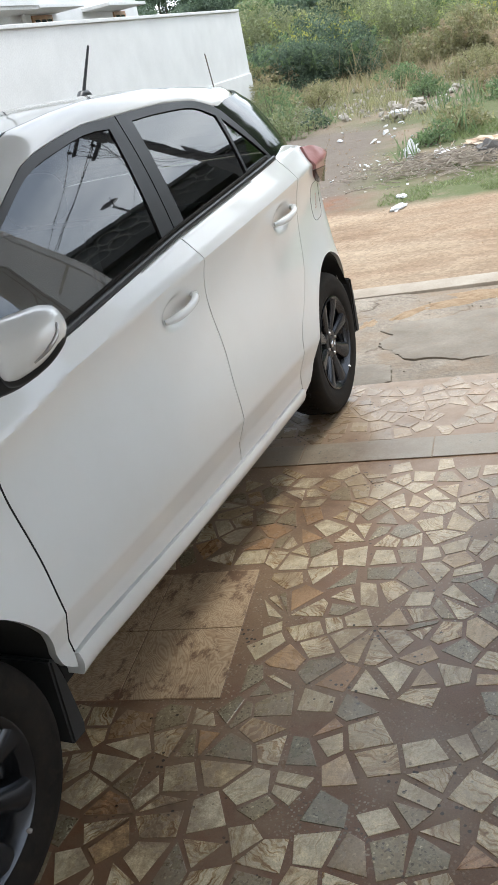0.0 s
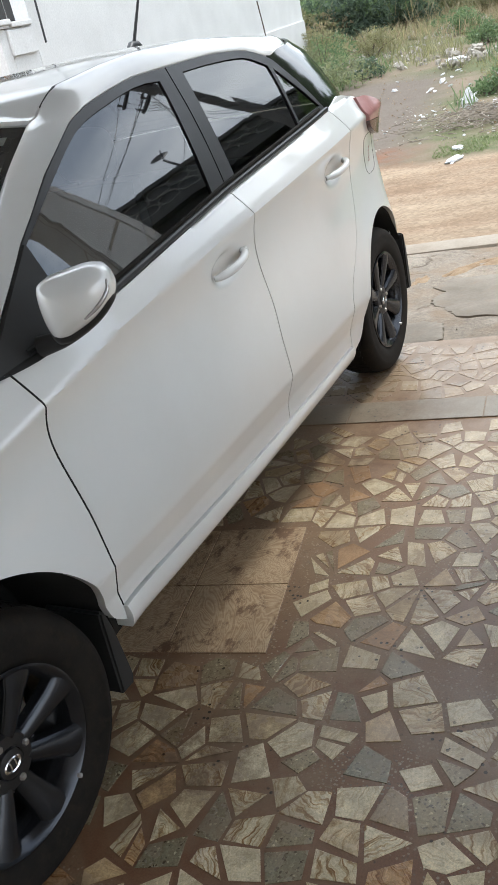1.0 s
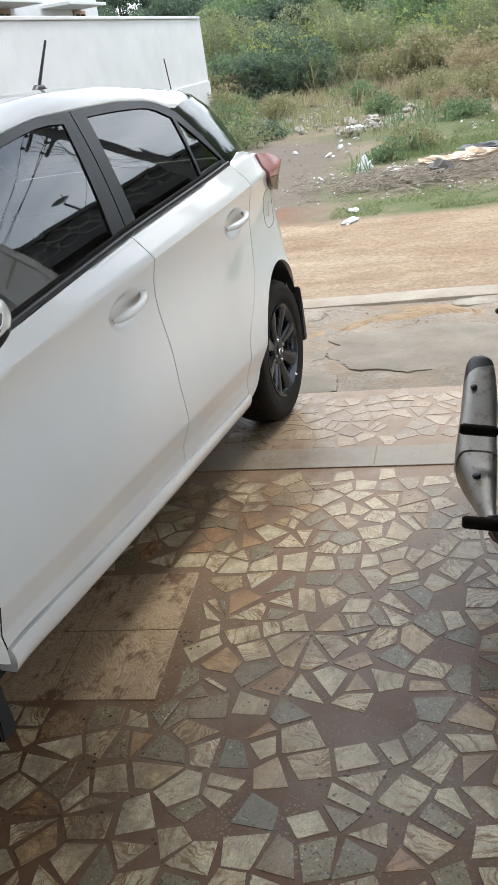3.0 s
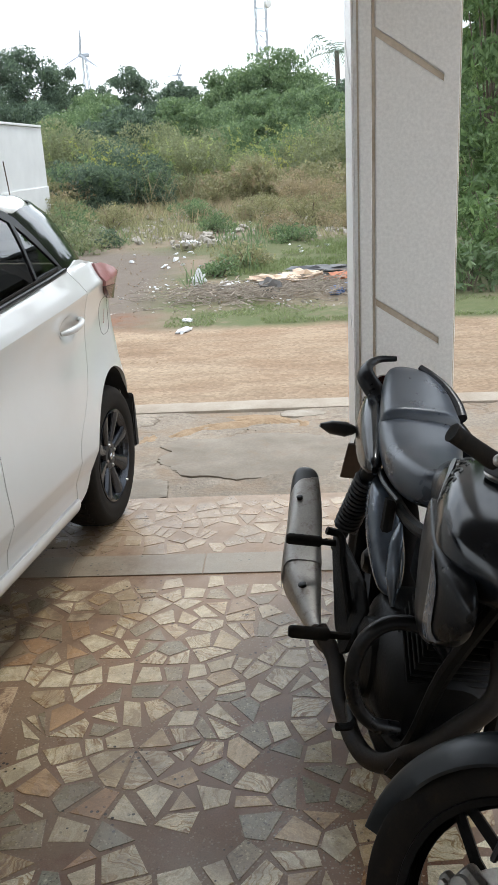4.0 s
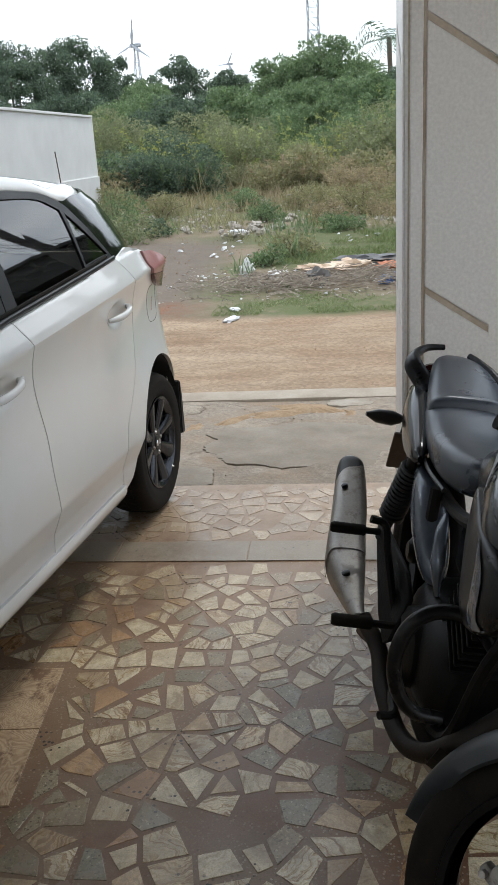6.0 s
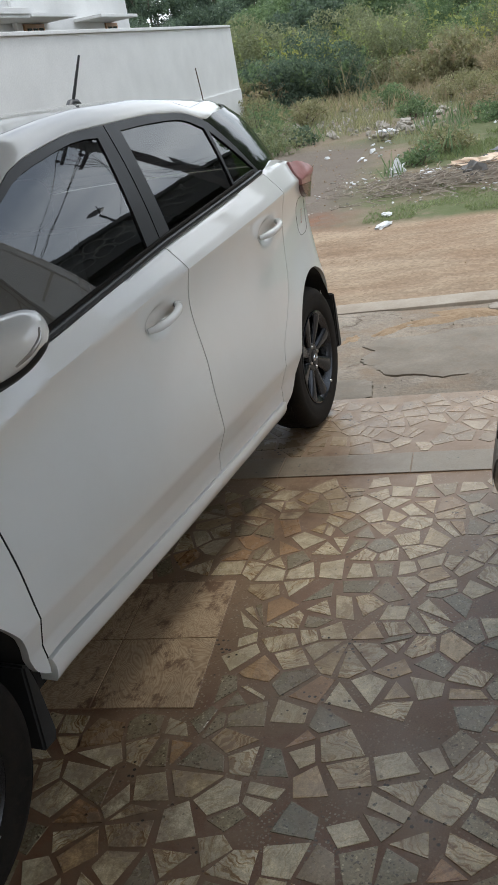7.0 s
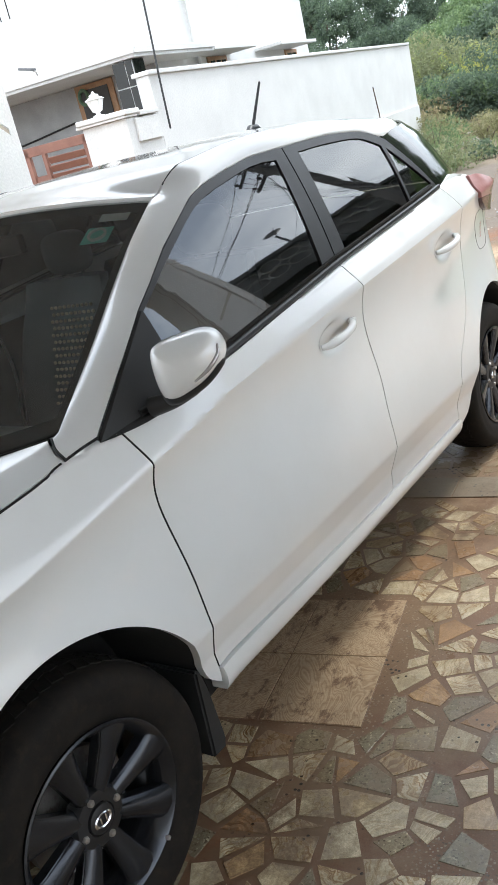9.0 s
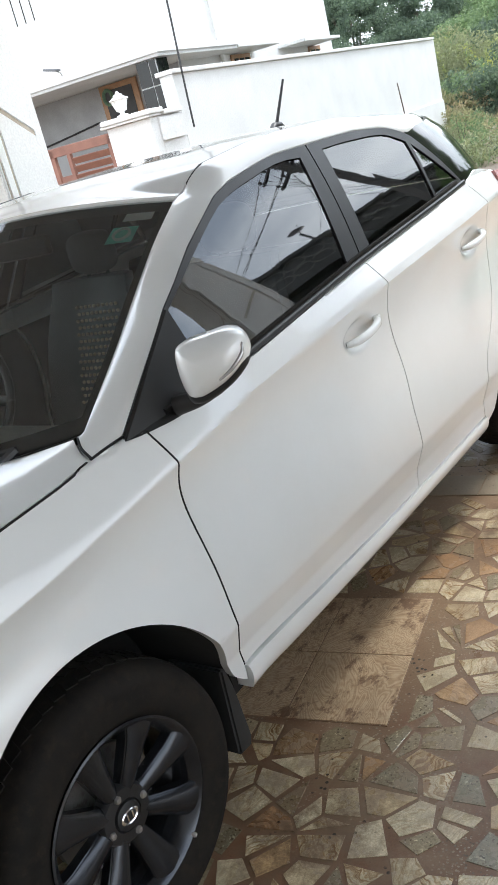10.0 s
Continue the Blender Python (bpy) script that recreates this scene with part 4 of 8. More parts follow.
# side sill below the doors
bm = bmesh.new()
coons(bm, [(0.414, 0.318), (0.83, 0.302), (1.2, 0.282), (1.68, 0.264), (2.056, 0.256)], low_pts(0.414, 2.056, 9, -0.004), [(0.414, 0.318), (0.414, 0.35), (0.414, 0.381)], [(2.056, 0.256), (2.056, 0.29), (2.056, 0.316)], 50, 12,
      lambda y, z: on_side(y, z, -0.002 + 0.018 * math.sin(math.pi * min(1, max(0, (z - up_line(y) + 0.075) / 0.085))) ** 0.7))
fold_edges(bm, 0.07)
bmesh.ops.recalc_face_normals(bm, faces=bm.faces)
both_sides("side_sill", bm, PAINT, "white side sill, dusty along its lower edge")


# wheel-arch liners, mud flaps
def arch_parts(yw, rear):
    bm = bmesh.new()
    loops = []
    for a in np.linspace(-8, 188, 30):
        c, s = math.cos(radians(a)), math.sin(radians(a)) * 1.055
        loops.append([(x, yw + r * c, 0.31 + r * s) for x, r in ((-0.03 - inset(yw + 0.37 * c, 0.31 + 0.37 * s) + 0.015, 0.374), (-0.07, 0.366), (-0.30, 0.366), (-0.30, 0.10))])
    rings(bm, loops, False, False)
    bmesh.ops.recalc_face_normals(bm, faces=bm.faces)
    both_sides("wheel_arch_liner", bm, DARKVOID, "black wheel arch liner")
    bm = bmesh.new()
    y0 = yw + 0.345
    x0 = -0.035 if not rear else -0.05
    pts = [(y0 - 0.035, 0.20), (y0 + 0.012, 0.195), (y0 + 0.022, 0.22), (y0 + 0.012, 0.36), (y0 - 0.002, 0.425), (y0 - 0.02, 0.43)] if not rear else \
          [(y0 - 0.03, 0.245), (y0 + 0.010, 0.235), (y0 + 0.018, 0.26), (y0 + 0.014, 0.42), (y0 + 0.000, 0.50), (y0 - 0.012, 0.50)]
    tr = Matrix(((0, 0, 1, 0), (1, 0, 0, 0), (0, 1, 0, 0), (0, 0, 0, 1)))
    outline_slab(bm, pts, x0 - 0.16, x0 + (0.004 if not rear else -0.002), tr)
    bmesh.ops.recalc_face_normals(bm, faces=bm.faces)
    bmesh.ops.bevel(bm, geom=list(bm.edges), offset=0.006, segments=2, affect="EDGES")
    both_sides("mud_flap", bm, PLASTIC, "black moulded mud flap")


arch_parts(0.0, False)
arch_parts(2.57, True)

# dark inner shell that closes the gaps between panels
bm = bmesh.new()
for y0, y1, z0, z1 in ((0.38, 2.16, 0.30, 1.0), (2.16, 2.98, 0.72, 1.09), (-0.55, 0.36, 0.72, 0.90)):
    loops = []
    for y in np.linspace(y0, y1, 24):
        loops.append([(-inset(y, z) - 0.035, y, z) for z in np.linspace(z0, min(z1, belt(y) - 0.03), 12)])
    rings(bm, loops, False, False)
bmesh.ops.recalc_face_normals(bm, faces=bm.faces)
both_sides("inner_shell", bm, DARKVOID, "dark inner door shell")
part("underbody", boxed(-1.42, -0.31, -0.62, 3.0, 0.19, 0.30, bevel=0.03), DARKVOID, car, "dark underbody", None, TO_CAR)
part("engine_bay_floor", boxed(-1.40, -0.33, -0.66, 0.30, 0.304, 0.74, bevel=0.04), DARKVOID, car, "", None, TO_CAR)
part("boot_box", boxed(-1.40, -0.33, 2.20, 2.95, 0.304, 0.80, bevel=0.04), DARKVOID, car, "", None, TO_CAR)
part("cabin_floor", boxed(-1.60, -0.12, 0.304, 2.19, 0.304, 0.36), DARKVOID, car, "", None, TO_CAR)


# windows and their frames
def flat_fill(bm, outer, holes, place):
    from mathutils.geometry import tessellate_polygon
    loops = [[Vector((a, b, 0)) for a, b in outer]] + [[Vector((a, b, 0)) for a, b in h] for h in holes]
    allp = [p for lp in loops for p in lp]
    vs = [bm.verts.new(place(p.x, p.y)) for p in allp]
    for tri in tessellate_polygon(loops):
        try:
            bm.faces.new([vs[i] for i in tri])
        except ValueError:
            pass
    bmesh.ops.recalc_face_normals(bm, faces=bm.faces)


def round_outline(runs, n=14):
    """A closed outline from several runs of points, each run smooth, corners between runs sharp."""
    out = []
    for r in runs:
        out += resample(r, n)[:-1]
    return out


glass_front = round_outline([[(0.585, 1.044), (0.588, 1.13), (0.592, 1.196)], [(0.592, 1.196), (0.70, 1.248), (0.786, 1.286), (0.988, 1.366), (1.181, 1.399), (1.328, 1.414), (1.436, 1.408)],
                             [(1.436, 1.408), (1.38, 1.27), (1.309, 1.098)], [(1.309, 1.098), (0.95, 1.071), (0.585, 1.044)]])
frame_front = round_outline([[(0.40, 1.014), (0.49, 1.12), (0.585, 1.202)], [(0.585, 1.202), (0.70, 1.262), (0.78, 1.302), (0.987, 1.387), (1.075, 1.407), (1.201, 1.424), (1.337, 1.437), (1.502, 1.436)],
                             [(1.502, 1.436), (1.45, 1.27), (1.386, 1.091)], [(1.386, 1.091), (0.95, 1.054), (0.40, 1.014)]])
glass_rear = round_outline([[(1.465, 1.108), (1.52, 1.27), (1.570, 1.412)], [(1.570, 1.412), (1.75, 1.409), (1.951, 1.394), (2.062, 1.350)],
                            [(2.062, 1.350), (2.04, 1.26), (2.006, 1.147)], [(2.006, 1.147), (1.7, 1.126), (1.465, 1.108)]])
glass_quarter = round_outline([[(2.026, 1.160), (2.055, 1.25), (2.084, 1.338)], [(2.084, 1.338), (2.17, 1.255), (2.250, 1.172)], [(2.250, 1.172), (2.15, 1.168), (2.026, 1.160)]], 8)
frame_rear = round_outline([[(1.392, 1.092), (1.456, 1.27), (1.508, 1.436)], [(1.508, 1.436), (1.65, 1.436), (1.793, 1.432), (1.982, 1.414), (2.075, 1.385), (2.12, 1.362)],
                            [(2.12, 1.362), (2.21, 1.258), (2.285, 1.152)], [(2.285, 1.152), (1.8, 1.121), (1.392, 1.092)]])
for outer, holes in ((frame_front, [glass_front]), (frame_rear, [glass_rear, glass_quarter])):
    bm = bmesh.new()
    flat_fill(bm, outer, holes, on_side)
    fold_edges(bm, 0.012)
    bmesh.ops.recalc_face_normals(bm, faces=bm.faces)
    both_sides("window_frame", bm, BLACK, "satin black window frame and pillar trim", 30)


def pane(name, outline, label):
    bm = bmesh.new()
    cy, cz = sum(p[0] for p in outline) / len(outline), sum(p[1] for p in outline) / len(outline)
    place = lambda y, z: on_side(y, z, -0.005)
    prev = [bm.verts.new(place(cy + (y - cy) * 1.02, cz + (z - cz) * 1.02)) for y, z in outline]
    for k in (0.8, 0.55, 0.3):
        cur = [bm.verts.new(place(cy + (y - cy) * k, cz + (z - cz) * k)) for y, z in outline]
        for i in range(len(cur)):
            j = (i + 1) % len(cur)
            bm.faces.new((prev[i], prev[j], cur[j], cur[i]))
        prev = cur
    c = bm.verts.new(place(cy, cz))
    for i in range(len(prev)):
        bm.faces.new((prev[i], prev[(i + 1) % len(prev)], c))
    bmesh.ops.recalc_face_normals(bm, faces=bm.faces)
    return both_sides(name, bm, GLASS, label, 60)


pane("door_glass", glass_front, "tinted reflective side window")
pane("door_glass", glass_rear, "tinted reflective side window")
pane("quarter_glass", glass_quarter, "small tinted quarter light")
# belt moulding along the foot of the windows
bm = bmesh.new()
tube(bm, [on_side(y, belt(y) + 0.006, 0.003) for y in np.linspace(0.42, 2.28, 60)], 0.011, 8, flat=0.8)
both_sides("belt_moulding", bm, BLACK, "black rubber belt moulding")
bm = bmesh.new()
tube(bm, [on_side(y, belt(y) + 0.021, 0.001) for y in np.linspace(0.60, 2.22, 60)], 0.006, 6)
both_sides("window_seal", bm, RUBBER)

# roof rail, roof panel, pillars
rail_low = [(0.217, 1.006), (0.304, 1.018), (0.372, 1.066), (0.442, 1.113), (0.585, 1.206), (0.70, 1.266), (0.78, 1.306), (0.987, 1.391), (1.075, 1.411), (1.201, 1.428), (1.337, 1.441), (1.502, 1.440), (1.793, 1.436), (1.982, 1.418), (2.075, 1.387), (2.12, 1.376), (2.30, 1.384), (2.52, 1.380), (2.62, 1.372)]


def rail_z(y):
    return float(np.interp(y, [p[0] for p in rail_low], [p[1] for p in rail_low]))


def rail_pt(y):
    """The rail's foot; behind the rear doors it curves in towards the tailgate."""
    return on_side(y, rail_z(y)) - Vector((0.5 * max(0.0, y - 2.09) ** 2, 0, 0))


def roof_mid(y):
    return float(np.interp(y, [0.86, 0.95, 1.1, 1.3, 1.6, 1.9, 2.2, 2.5, 2.75, 2.96], [1.440, 1.456, 1.478, 1.497, 1.511, 1.510, 1.498, 1.474, 1.444, 1.412]))


def rail_top(y):
    """The upper edge of the roof rail, wide at the windscreen pillar and narrow further back."""
    a = rail_pt(y)
    w = float(np.interp(y, [1.0, 1.04, 1.1, 1.2, 1.3, 1.5, 2.0], [0.110, 0.100, 0.088, 0.076, 0.070, 0.061, 0.054]))
    h = float(np.interp(y, [1.0, 1.04, 1.1, 1.2, 1.3, 1.5, 2.0], [0.012, 0.036, 0.055, 0.060, 0.060, 0.054, 0.045]))
    return Vector((a.x - w, y, min(a.z + h, roof_mid(y) - 0.010)))


def screen_edge(k):
    """The windscreen's side edge, from its foot (0) to the roof (1)."""
    q = smooth_path([(-0.165, 0.284, 1.036), (-0.195, 0.390, 1.089), (-0.225, 0.507, 1.152), (-0.268, 0.666, 1.242), (-0.300, 0.805, 1.321), (-0.335, 0.965, 1.399)], 41)
    i = min(int(k * 40), 39)
    return q[i].lerp(q[i + 1], k * 40 - i)


bm = bmesh.new()
loops = []
foot_a, foot_b = on_side(0.2185, 1.007), Vector((-0.1635, 0.262, 1.030))
loops.append([foot_a.lerp(foot_b, q) + Vector((0.004, -0.010, 0.004)) * math.sin(math.pi * q) for q in (0, 0.25, 0.5, 0.75, 1)])
for k in np.linspace(0, 1, 25):
    s = screen_edge(k)
    y = 0.304 + (0.975 - 0.304) * k
    a = on_side(y, rail_z(y), 0.0)
    mid = (a + s) / 2 + Vector((0.006, -0.005, 0.006))
    loops.append([a, a * 0.75 + mid * 0.25 + Vector((0.0015, -0.001, 0.002)), mid, s * 0.75 + mid * 0.25 + Vector((0.001, -0.0015, 0.002)), s])
for y in np.linspace(1.005, 2.62, 50):
    a = rail_pt(y)
    e = rail_top(y)
    mid = (a + e) / 2 + Vector((0.008, 0, 0.007))
    loops.append([a, a * 0.7 + mid * 0.3 + Vector((0.003, 0, 0.002)), mid, e * 0.7 + mid * 0.3 + Vector((0.002, 0, 0.003)), e])
rings(bm, loops, False, False)
fold_edges(bm, 0.012, Vector((-0.5, 0, -0.8)))
bmesh.ops.recalc_face_normals(bm, faces=bm.faces)
both_sides("roof_rail", bm, PAINT, "white windscreen pillar and roof rail")


def roof_at(s, y):
    yc = max(y, 0.99)
    a = rail_top(yc)
    x0, z0 = a.x - 0.006, a.z - 0.002
    q = 1 - abs(2 * s - 1)
    return x0 + (2 * MID - 2 * x0) * s, z0 + (roof_mid(y) - z0) * (1 - (1 - q) ** 2.4)


bm = bmesh.new()
cols = []
for s in np.linspace(0, 1, 29):
    f = 1 - (2 * s - 1) ** 2
    yf = 0.976 - 0.085 * f
    zf = 1.408 + 0.045 * f
    line = []
    for t in np.linspace(0, 1, 44) ** 1.3:
        y = yf + (2.66 - yf) * t
        x, z = roof_at(s, y)
        line.append((x, y, z + (zf - roof_at(s, yf)[1]) * math.exp(-(y - yf) / 0.09)))
    cols.append(line)
rings(bm, cols, False, False)
fold_edges(bm, 0.015, Vector((0, 0, -1)))
bmesh.ops.recalc_face_normals(bm, faces=bm.faces)
part("roof_panel", bm, PAINT, car, "white roof with a pressed middle field", 40, TO_CAR)
bm = bmesh.new()
tube(bm, [rail_top(y) + Vector((-0.003, 0, -0.004)) for y in np.linspace(1.03, 2.6, 50)], 0.005, 6)
both_sides("roof_gutter", bm, BLACK, "black roof gutter strip")
# roof spoiler over the tailgate
bm = bmesh.new()
loops = []
for k in np.linspace(0, 1, 12):
    y = 2.664 + 0.13 * k
    w = 0.475 - 0.05 * k * k
    top = [(MID + w * s, y + 0.05 * (1 - s * s) * k, roof_mid(y) - 0.004 - (0.085 + 0.01 * k) * abs(s) ** 2.6) for s in np.linspace(1, -1, 25)]
    low = [(x * 1.0, yy - 0.004, z - 0.055 * (1 - k * 0.75)) for x, yy, z in reversed(top)]
    loops.append(top + low)
rings(bm, loops, True, True)
bmesh.ops.recalc_face_normals(bm, faces=bm.faces)
part("roof_spoiler", bm, PAINT, car, "white spoiler over the tailgate", 40, TO_CAR)
# black gloss panel behind the side windows, curving in to the tailgate's glass
def pillar_row(z):
    y0 = float(np.interp(z, [1.10, 1.156, 1.26, 1.378], [2.29, 2.286, 2.205, 2.10]))
    a = float(np.interp(z, [1.10, 1.17, 1.26, 1.34, 1.39], [0.52, 0.52, 0.45, 0.41, 0.48]))
    x0 = on_side(y0, max(z, 1.158)).x - (0.012 if z < 1.15 else 0.001)
    return [Vector((x0 - a * d * d, y0 + d, z + 0.012 * d * (z - 1.1) / 0.28)) for d in np.linspace(0, 0.68, 25)]


pillar_rows = [pillar_row(z) for z in np.linspace(1.10, 1.386, 18)]
bm = bmesh.new()
rings(bm, pillar_rows, False, False)
fold_edges(bm, 0.015)
bmesh.ops.recalc_face_normals(bm, faces=bm.faces)
both_sides("rear_pillar_panel", bm, GLOSSBLACK, "gloss black rear pillar panel")
bm = bmesh.new()
rings(bm, [[(e.x + (2 * MID - 2 * e.x) * s, e.y + 0.09 * (1 - (2 * s - 1) ** 2), e.z) for s in np.linspace(0, 1, 25)] for e in (r[-1] for r in pillar_rows)], False, False)
bmesh.ops.recalc_face_normals(bm, faces=bm.faces)
part("rear_window", bm, GLOSSBLACK, car, "dark tinted rear window", 40, TO_CAR)


# windscreen, bonnet, nose
def bow(s):
    return 1 - (2 * s - 1) ** 2


bm = bmesh.new()
loops = []
for k in np.linspace(0, 1, 21):
    e = screen_edge(k)
    row = []
    for s in np.linspace(0, 1, 31):
        x = e.x + (2 * MID - 2 * e.x) * s
        f = bow(s)
        row.append((x, e.y - (0.20 * (1 - k) + 0.085 * k) * f - 0.03 * f * k * (1 - k), e.z + (-0.055 * (1 - k) + 0.045 * k) * f))
    loops.append(row)
rings(bm, loops, False, False)
bmesh.ops.recalc_face_normals(bm, faces=bm.faces)
part("windscreen", bm, CLEAR, car, "clear windscreen with a black edge band", 60, TO_CAR).visible_shadow = False
bm = bmesh.new()
for edge in (0, 1):
    lo, hi = [], []
    for k in np.linspace(0, 1, 21):
        e = screen_edge(k)
        x = e.x if edge == 0 else 2 * MID - e.x
        sg = -1 if edge == 0 else 1
        lo.append((x, e.y - 0.003, e.z + 0.004))
        hi.append((x + sg * 0.028, e.y - 0.013, e.z + 0.003))
    rings(bm, [lo, hi], False, False)
e0, e1 = screen_edge(0), screen_edge(1)
for e, wid, k in ((e0, 0.055, 0), (e1, -0.035, 1)):
    lo, hi = [], []
    for s in np.linspace(0, 1, 31):
        x = e.x + (2 * MID - 2 * e.x) * s
        f = bow(s)
        y = e.y - (0.20 if k == 0 else 0.085) * f
        z = e.z + (-0.055 if k == 0 else 0.045) * f
        lo.append((x, y - 0.004, z + 0.006))
        hi.append((x, y + wid * 0.86, z + wid * 0.52 + 0.006))
    rings(bm, [lo, hi], False, False)
bmesh.ops.recalc_face_normals(bm, faces=bm.faces)
for v in bm.verts:
    v.co += Vector((0, 0.006, -0.012))
part("windscreen_band", bm, DARKVOID, car, "black ceramic band round the windscreen", 60, TO_CAR)


def bonnet_edge(y):
    z = float(np.interp(y, [p[0] for p in hood_line], [p[1] for p in hood_line]))
    return on_side(y, z)


def bonnet_back(x, edge):
    """The bonnet's rear edge: round the foot of the pillar, then along the windscreen."""
    d = min(x - (2 * MID - edge), edge - x)
    near = (foot_a.x - foot_b.x)
    if d < near:
        q = max(0.0, d / near)
        p = foot_a.lerp(foot_b, q) + Vector((0, -0.004 - 0.010 * math.sin(math.pi * q), -0.001))
        return Vector((x, p.y, p.z))
    e0 = screen_edge(0)
    f = bow(min(1.0, max(0.0, (e0.x - x) / (2 * e0.x - 2 * MID))))
    return Vector((x, e0.y - 0.20 * f - 0.022, e0.z - 0.055 * f - 0.006))


bm = bmesh.new()
loops = []
for k in np.linspace(0, 1, 34):
    y = -0.66 + (0.205 + 0.66) * k
    e = bonnet_edge(y) + Vector((-0.004, 0, 0.003))
    row = []
    for s in np.linspace(0, 1, 61):
        x = e.x + (2 * MID - 2 * e.x) * s
        f = bow(s)
        p = Vector((x, y - 0.10 * f * (1 - k) ** 2, e.z + 0.045 * f ** 0.6 * (1 - 0.2 * k)))
        p = p.lerp(bonnet_back(x, e.x), max(0.0, (k - 0.72) / 0.28) ** 2)
        row.append(tuple(p))
    loops.append(row)
rings(bm, loops, False, False)
fold_edges(bm, 0.015, Vector((0, 0, -1)))
bmesh.ops.recalc_face_normals(bm, faces=bm.faces)
part("bonnet", bm, PAINT, car, "white bonnet", 40, TO_CAR)
bm = bmesh.new()
rings(bm, [[(x, 0.25 - 0.2 * bow(s) + dy, 1.012 - 0.05 * bow(s) + dz) for s, x in [(s, -0.19 + (2 * MID + 0.38) * s) for s in np.linspace(0, 1, 24)]] for dy, dz in ((-0.10, -0.03), (-0.045, 0.0), (0.03, 0.012), (0.06, -0.01))], False, False)
bmesh.ops.recalc_face_normals(bm, faces=bm.faces)
part("cowl", bm, PLASTIC, car, "black plastic scuttle panel below the windscreen", 40, TO_CAR)
for x0, x1 in ((-0.30, -0.92), (-0.92, -1.50)):
    bm = bmesh.new()
    pts = [(x0 + (x1 - x0) * s, 0.20 - 0.17 * bow((x0 + (x1 - x0) * s + 0.2) / (2 * MID + 0.4)) + 0.055, 1.040 - 0.045 * bow((x0 + (x1 - x0) * s + 0.2) / (2 * MID + 0.4))) for s in np.linspace(0, 1, 14)]
    tube(bm, pts, 0.008, 6)
    tube(bm, [pts[0], (pts[0][0] - 0.03, pts[0][1] - 0.06, pts[0][2] - 0.03)], 0.010, 6)
    part("wiper", bm, BLACK, car, "black windscreen wiper", 40, TO_CAR)


def wrap(y_side, ys, zs, half, sharp, sign):
    """Bumper-like skin that wraps round an end of the car: half outlines in plan, one per height."""
    bm = bmesh.new()
    loops = []
    for z, yend, w in zip(zs, ys, half):
        row = []
        for s in np.linspace(-1, 1, 41):
            a = abs(s) ** sharp
            row.append((MID + w * s, yend + sign * (-a) * abs(yend - y_side), z))
        loops.append(row)
    rings(bm, loops, False, False)
    fold_edges(bm, 0.03, Vector((0, -sign, 0)))
    bmesh.ops.recalc_face_normals(bm, faces=bm.faces)
    return bm


part("front_bumper", wrap(-0.40, [-0.72, -0.80, -0.83, -0.83, -0.80, -0.76], [0.20, 0.27, 0.40, 0.52, 0.64, 0.70], [0.72, 0.76, 0.765, 0.765, 0.755, 0.74], 3.2, -1), PAINT, car, "white front bumper", 40, TO_CAR)
part("grille", wrap(-0.5, [-0.81, -0.825, -0.80], [0.42, 0.52, 0.62], [0.40, 0.46, 0.42], 6, -1), PLASTIC, car, "black front grille", 40, TO_CAR)
bm = bmesh.new()
coons(bm, [(-0.74, 0.67), (-0.60, 0.68), (-0.46, 0.70)], [(-0.70, 0.785), (-0.58, 0.835), (-0.42, 0.885)], [(-0.74, 0.67), (-0.70, 0.785)], [(-0.46, 0.70), (-0.42, 0.885)], 12, 8, lambda y, z: on_side(y, z, 0.012) - Vector((0.8 * max(0, -0.5 - y), 0, 0)))
fold_edges(bm, 0.03)
bmesh.ops.recalc_face_normals(bm, faces=bm.faces)
HEADLAMP = surface("headlamp_lens", (0.35, 0.37, 0.39), (0.5, 0.52, 0.54), 12, 0.12, metal=0.4, bump=0.0)
both_sides("headlight", bm, HEADLAMP, "clear headlight")
part("nose_panel", wrap(-0.42, [-0.755, -0.74, -0.70], [0.69, 0.76, 0.835], [0.70, 0.68, 0.66], 3.0, -1), PAINT, car, "white nose panel", 40, TO_CAR)
part("rear_bumper", wrap(2.90, [3.10, 3.15, 3.155, 3.14, 3.10], [0.24, 0.34, 0.48, 0.62, 0.70], [0.70, 0.75, 0.765, 0.765, 0.75], 3.4, 1), PAINT, car, "white rear bumper", 40, TO_CAR)
part("tailgate", wrap(2.82, [3.08, 3.075, 3.06, 3.02], [0.70, 0.85, 1.0, 1.10], [0.72, 0.71, 0.70, 0.66], 3.6, 1), PAINT, car, "white tailgate", 40, TO_CAR)
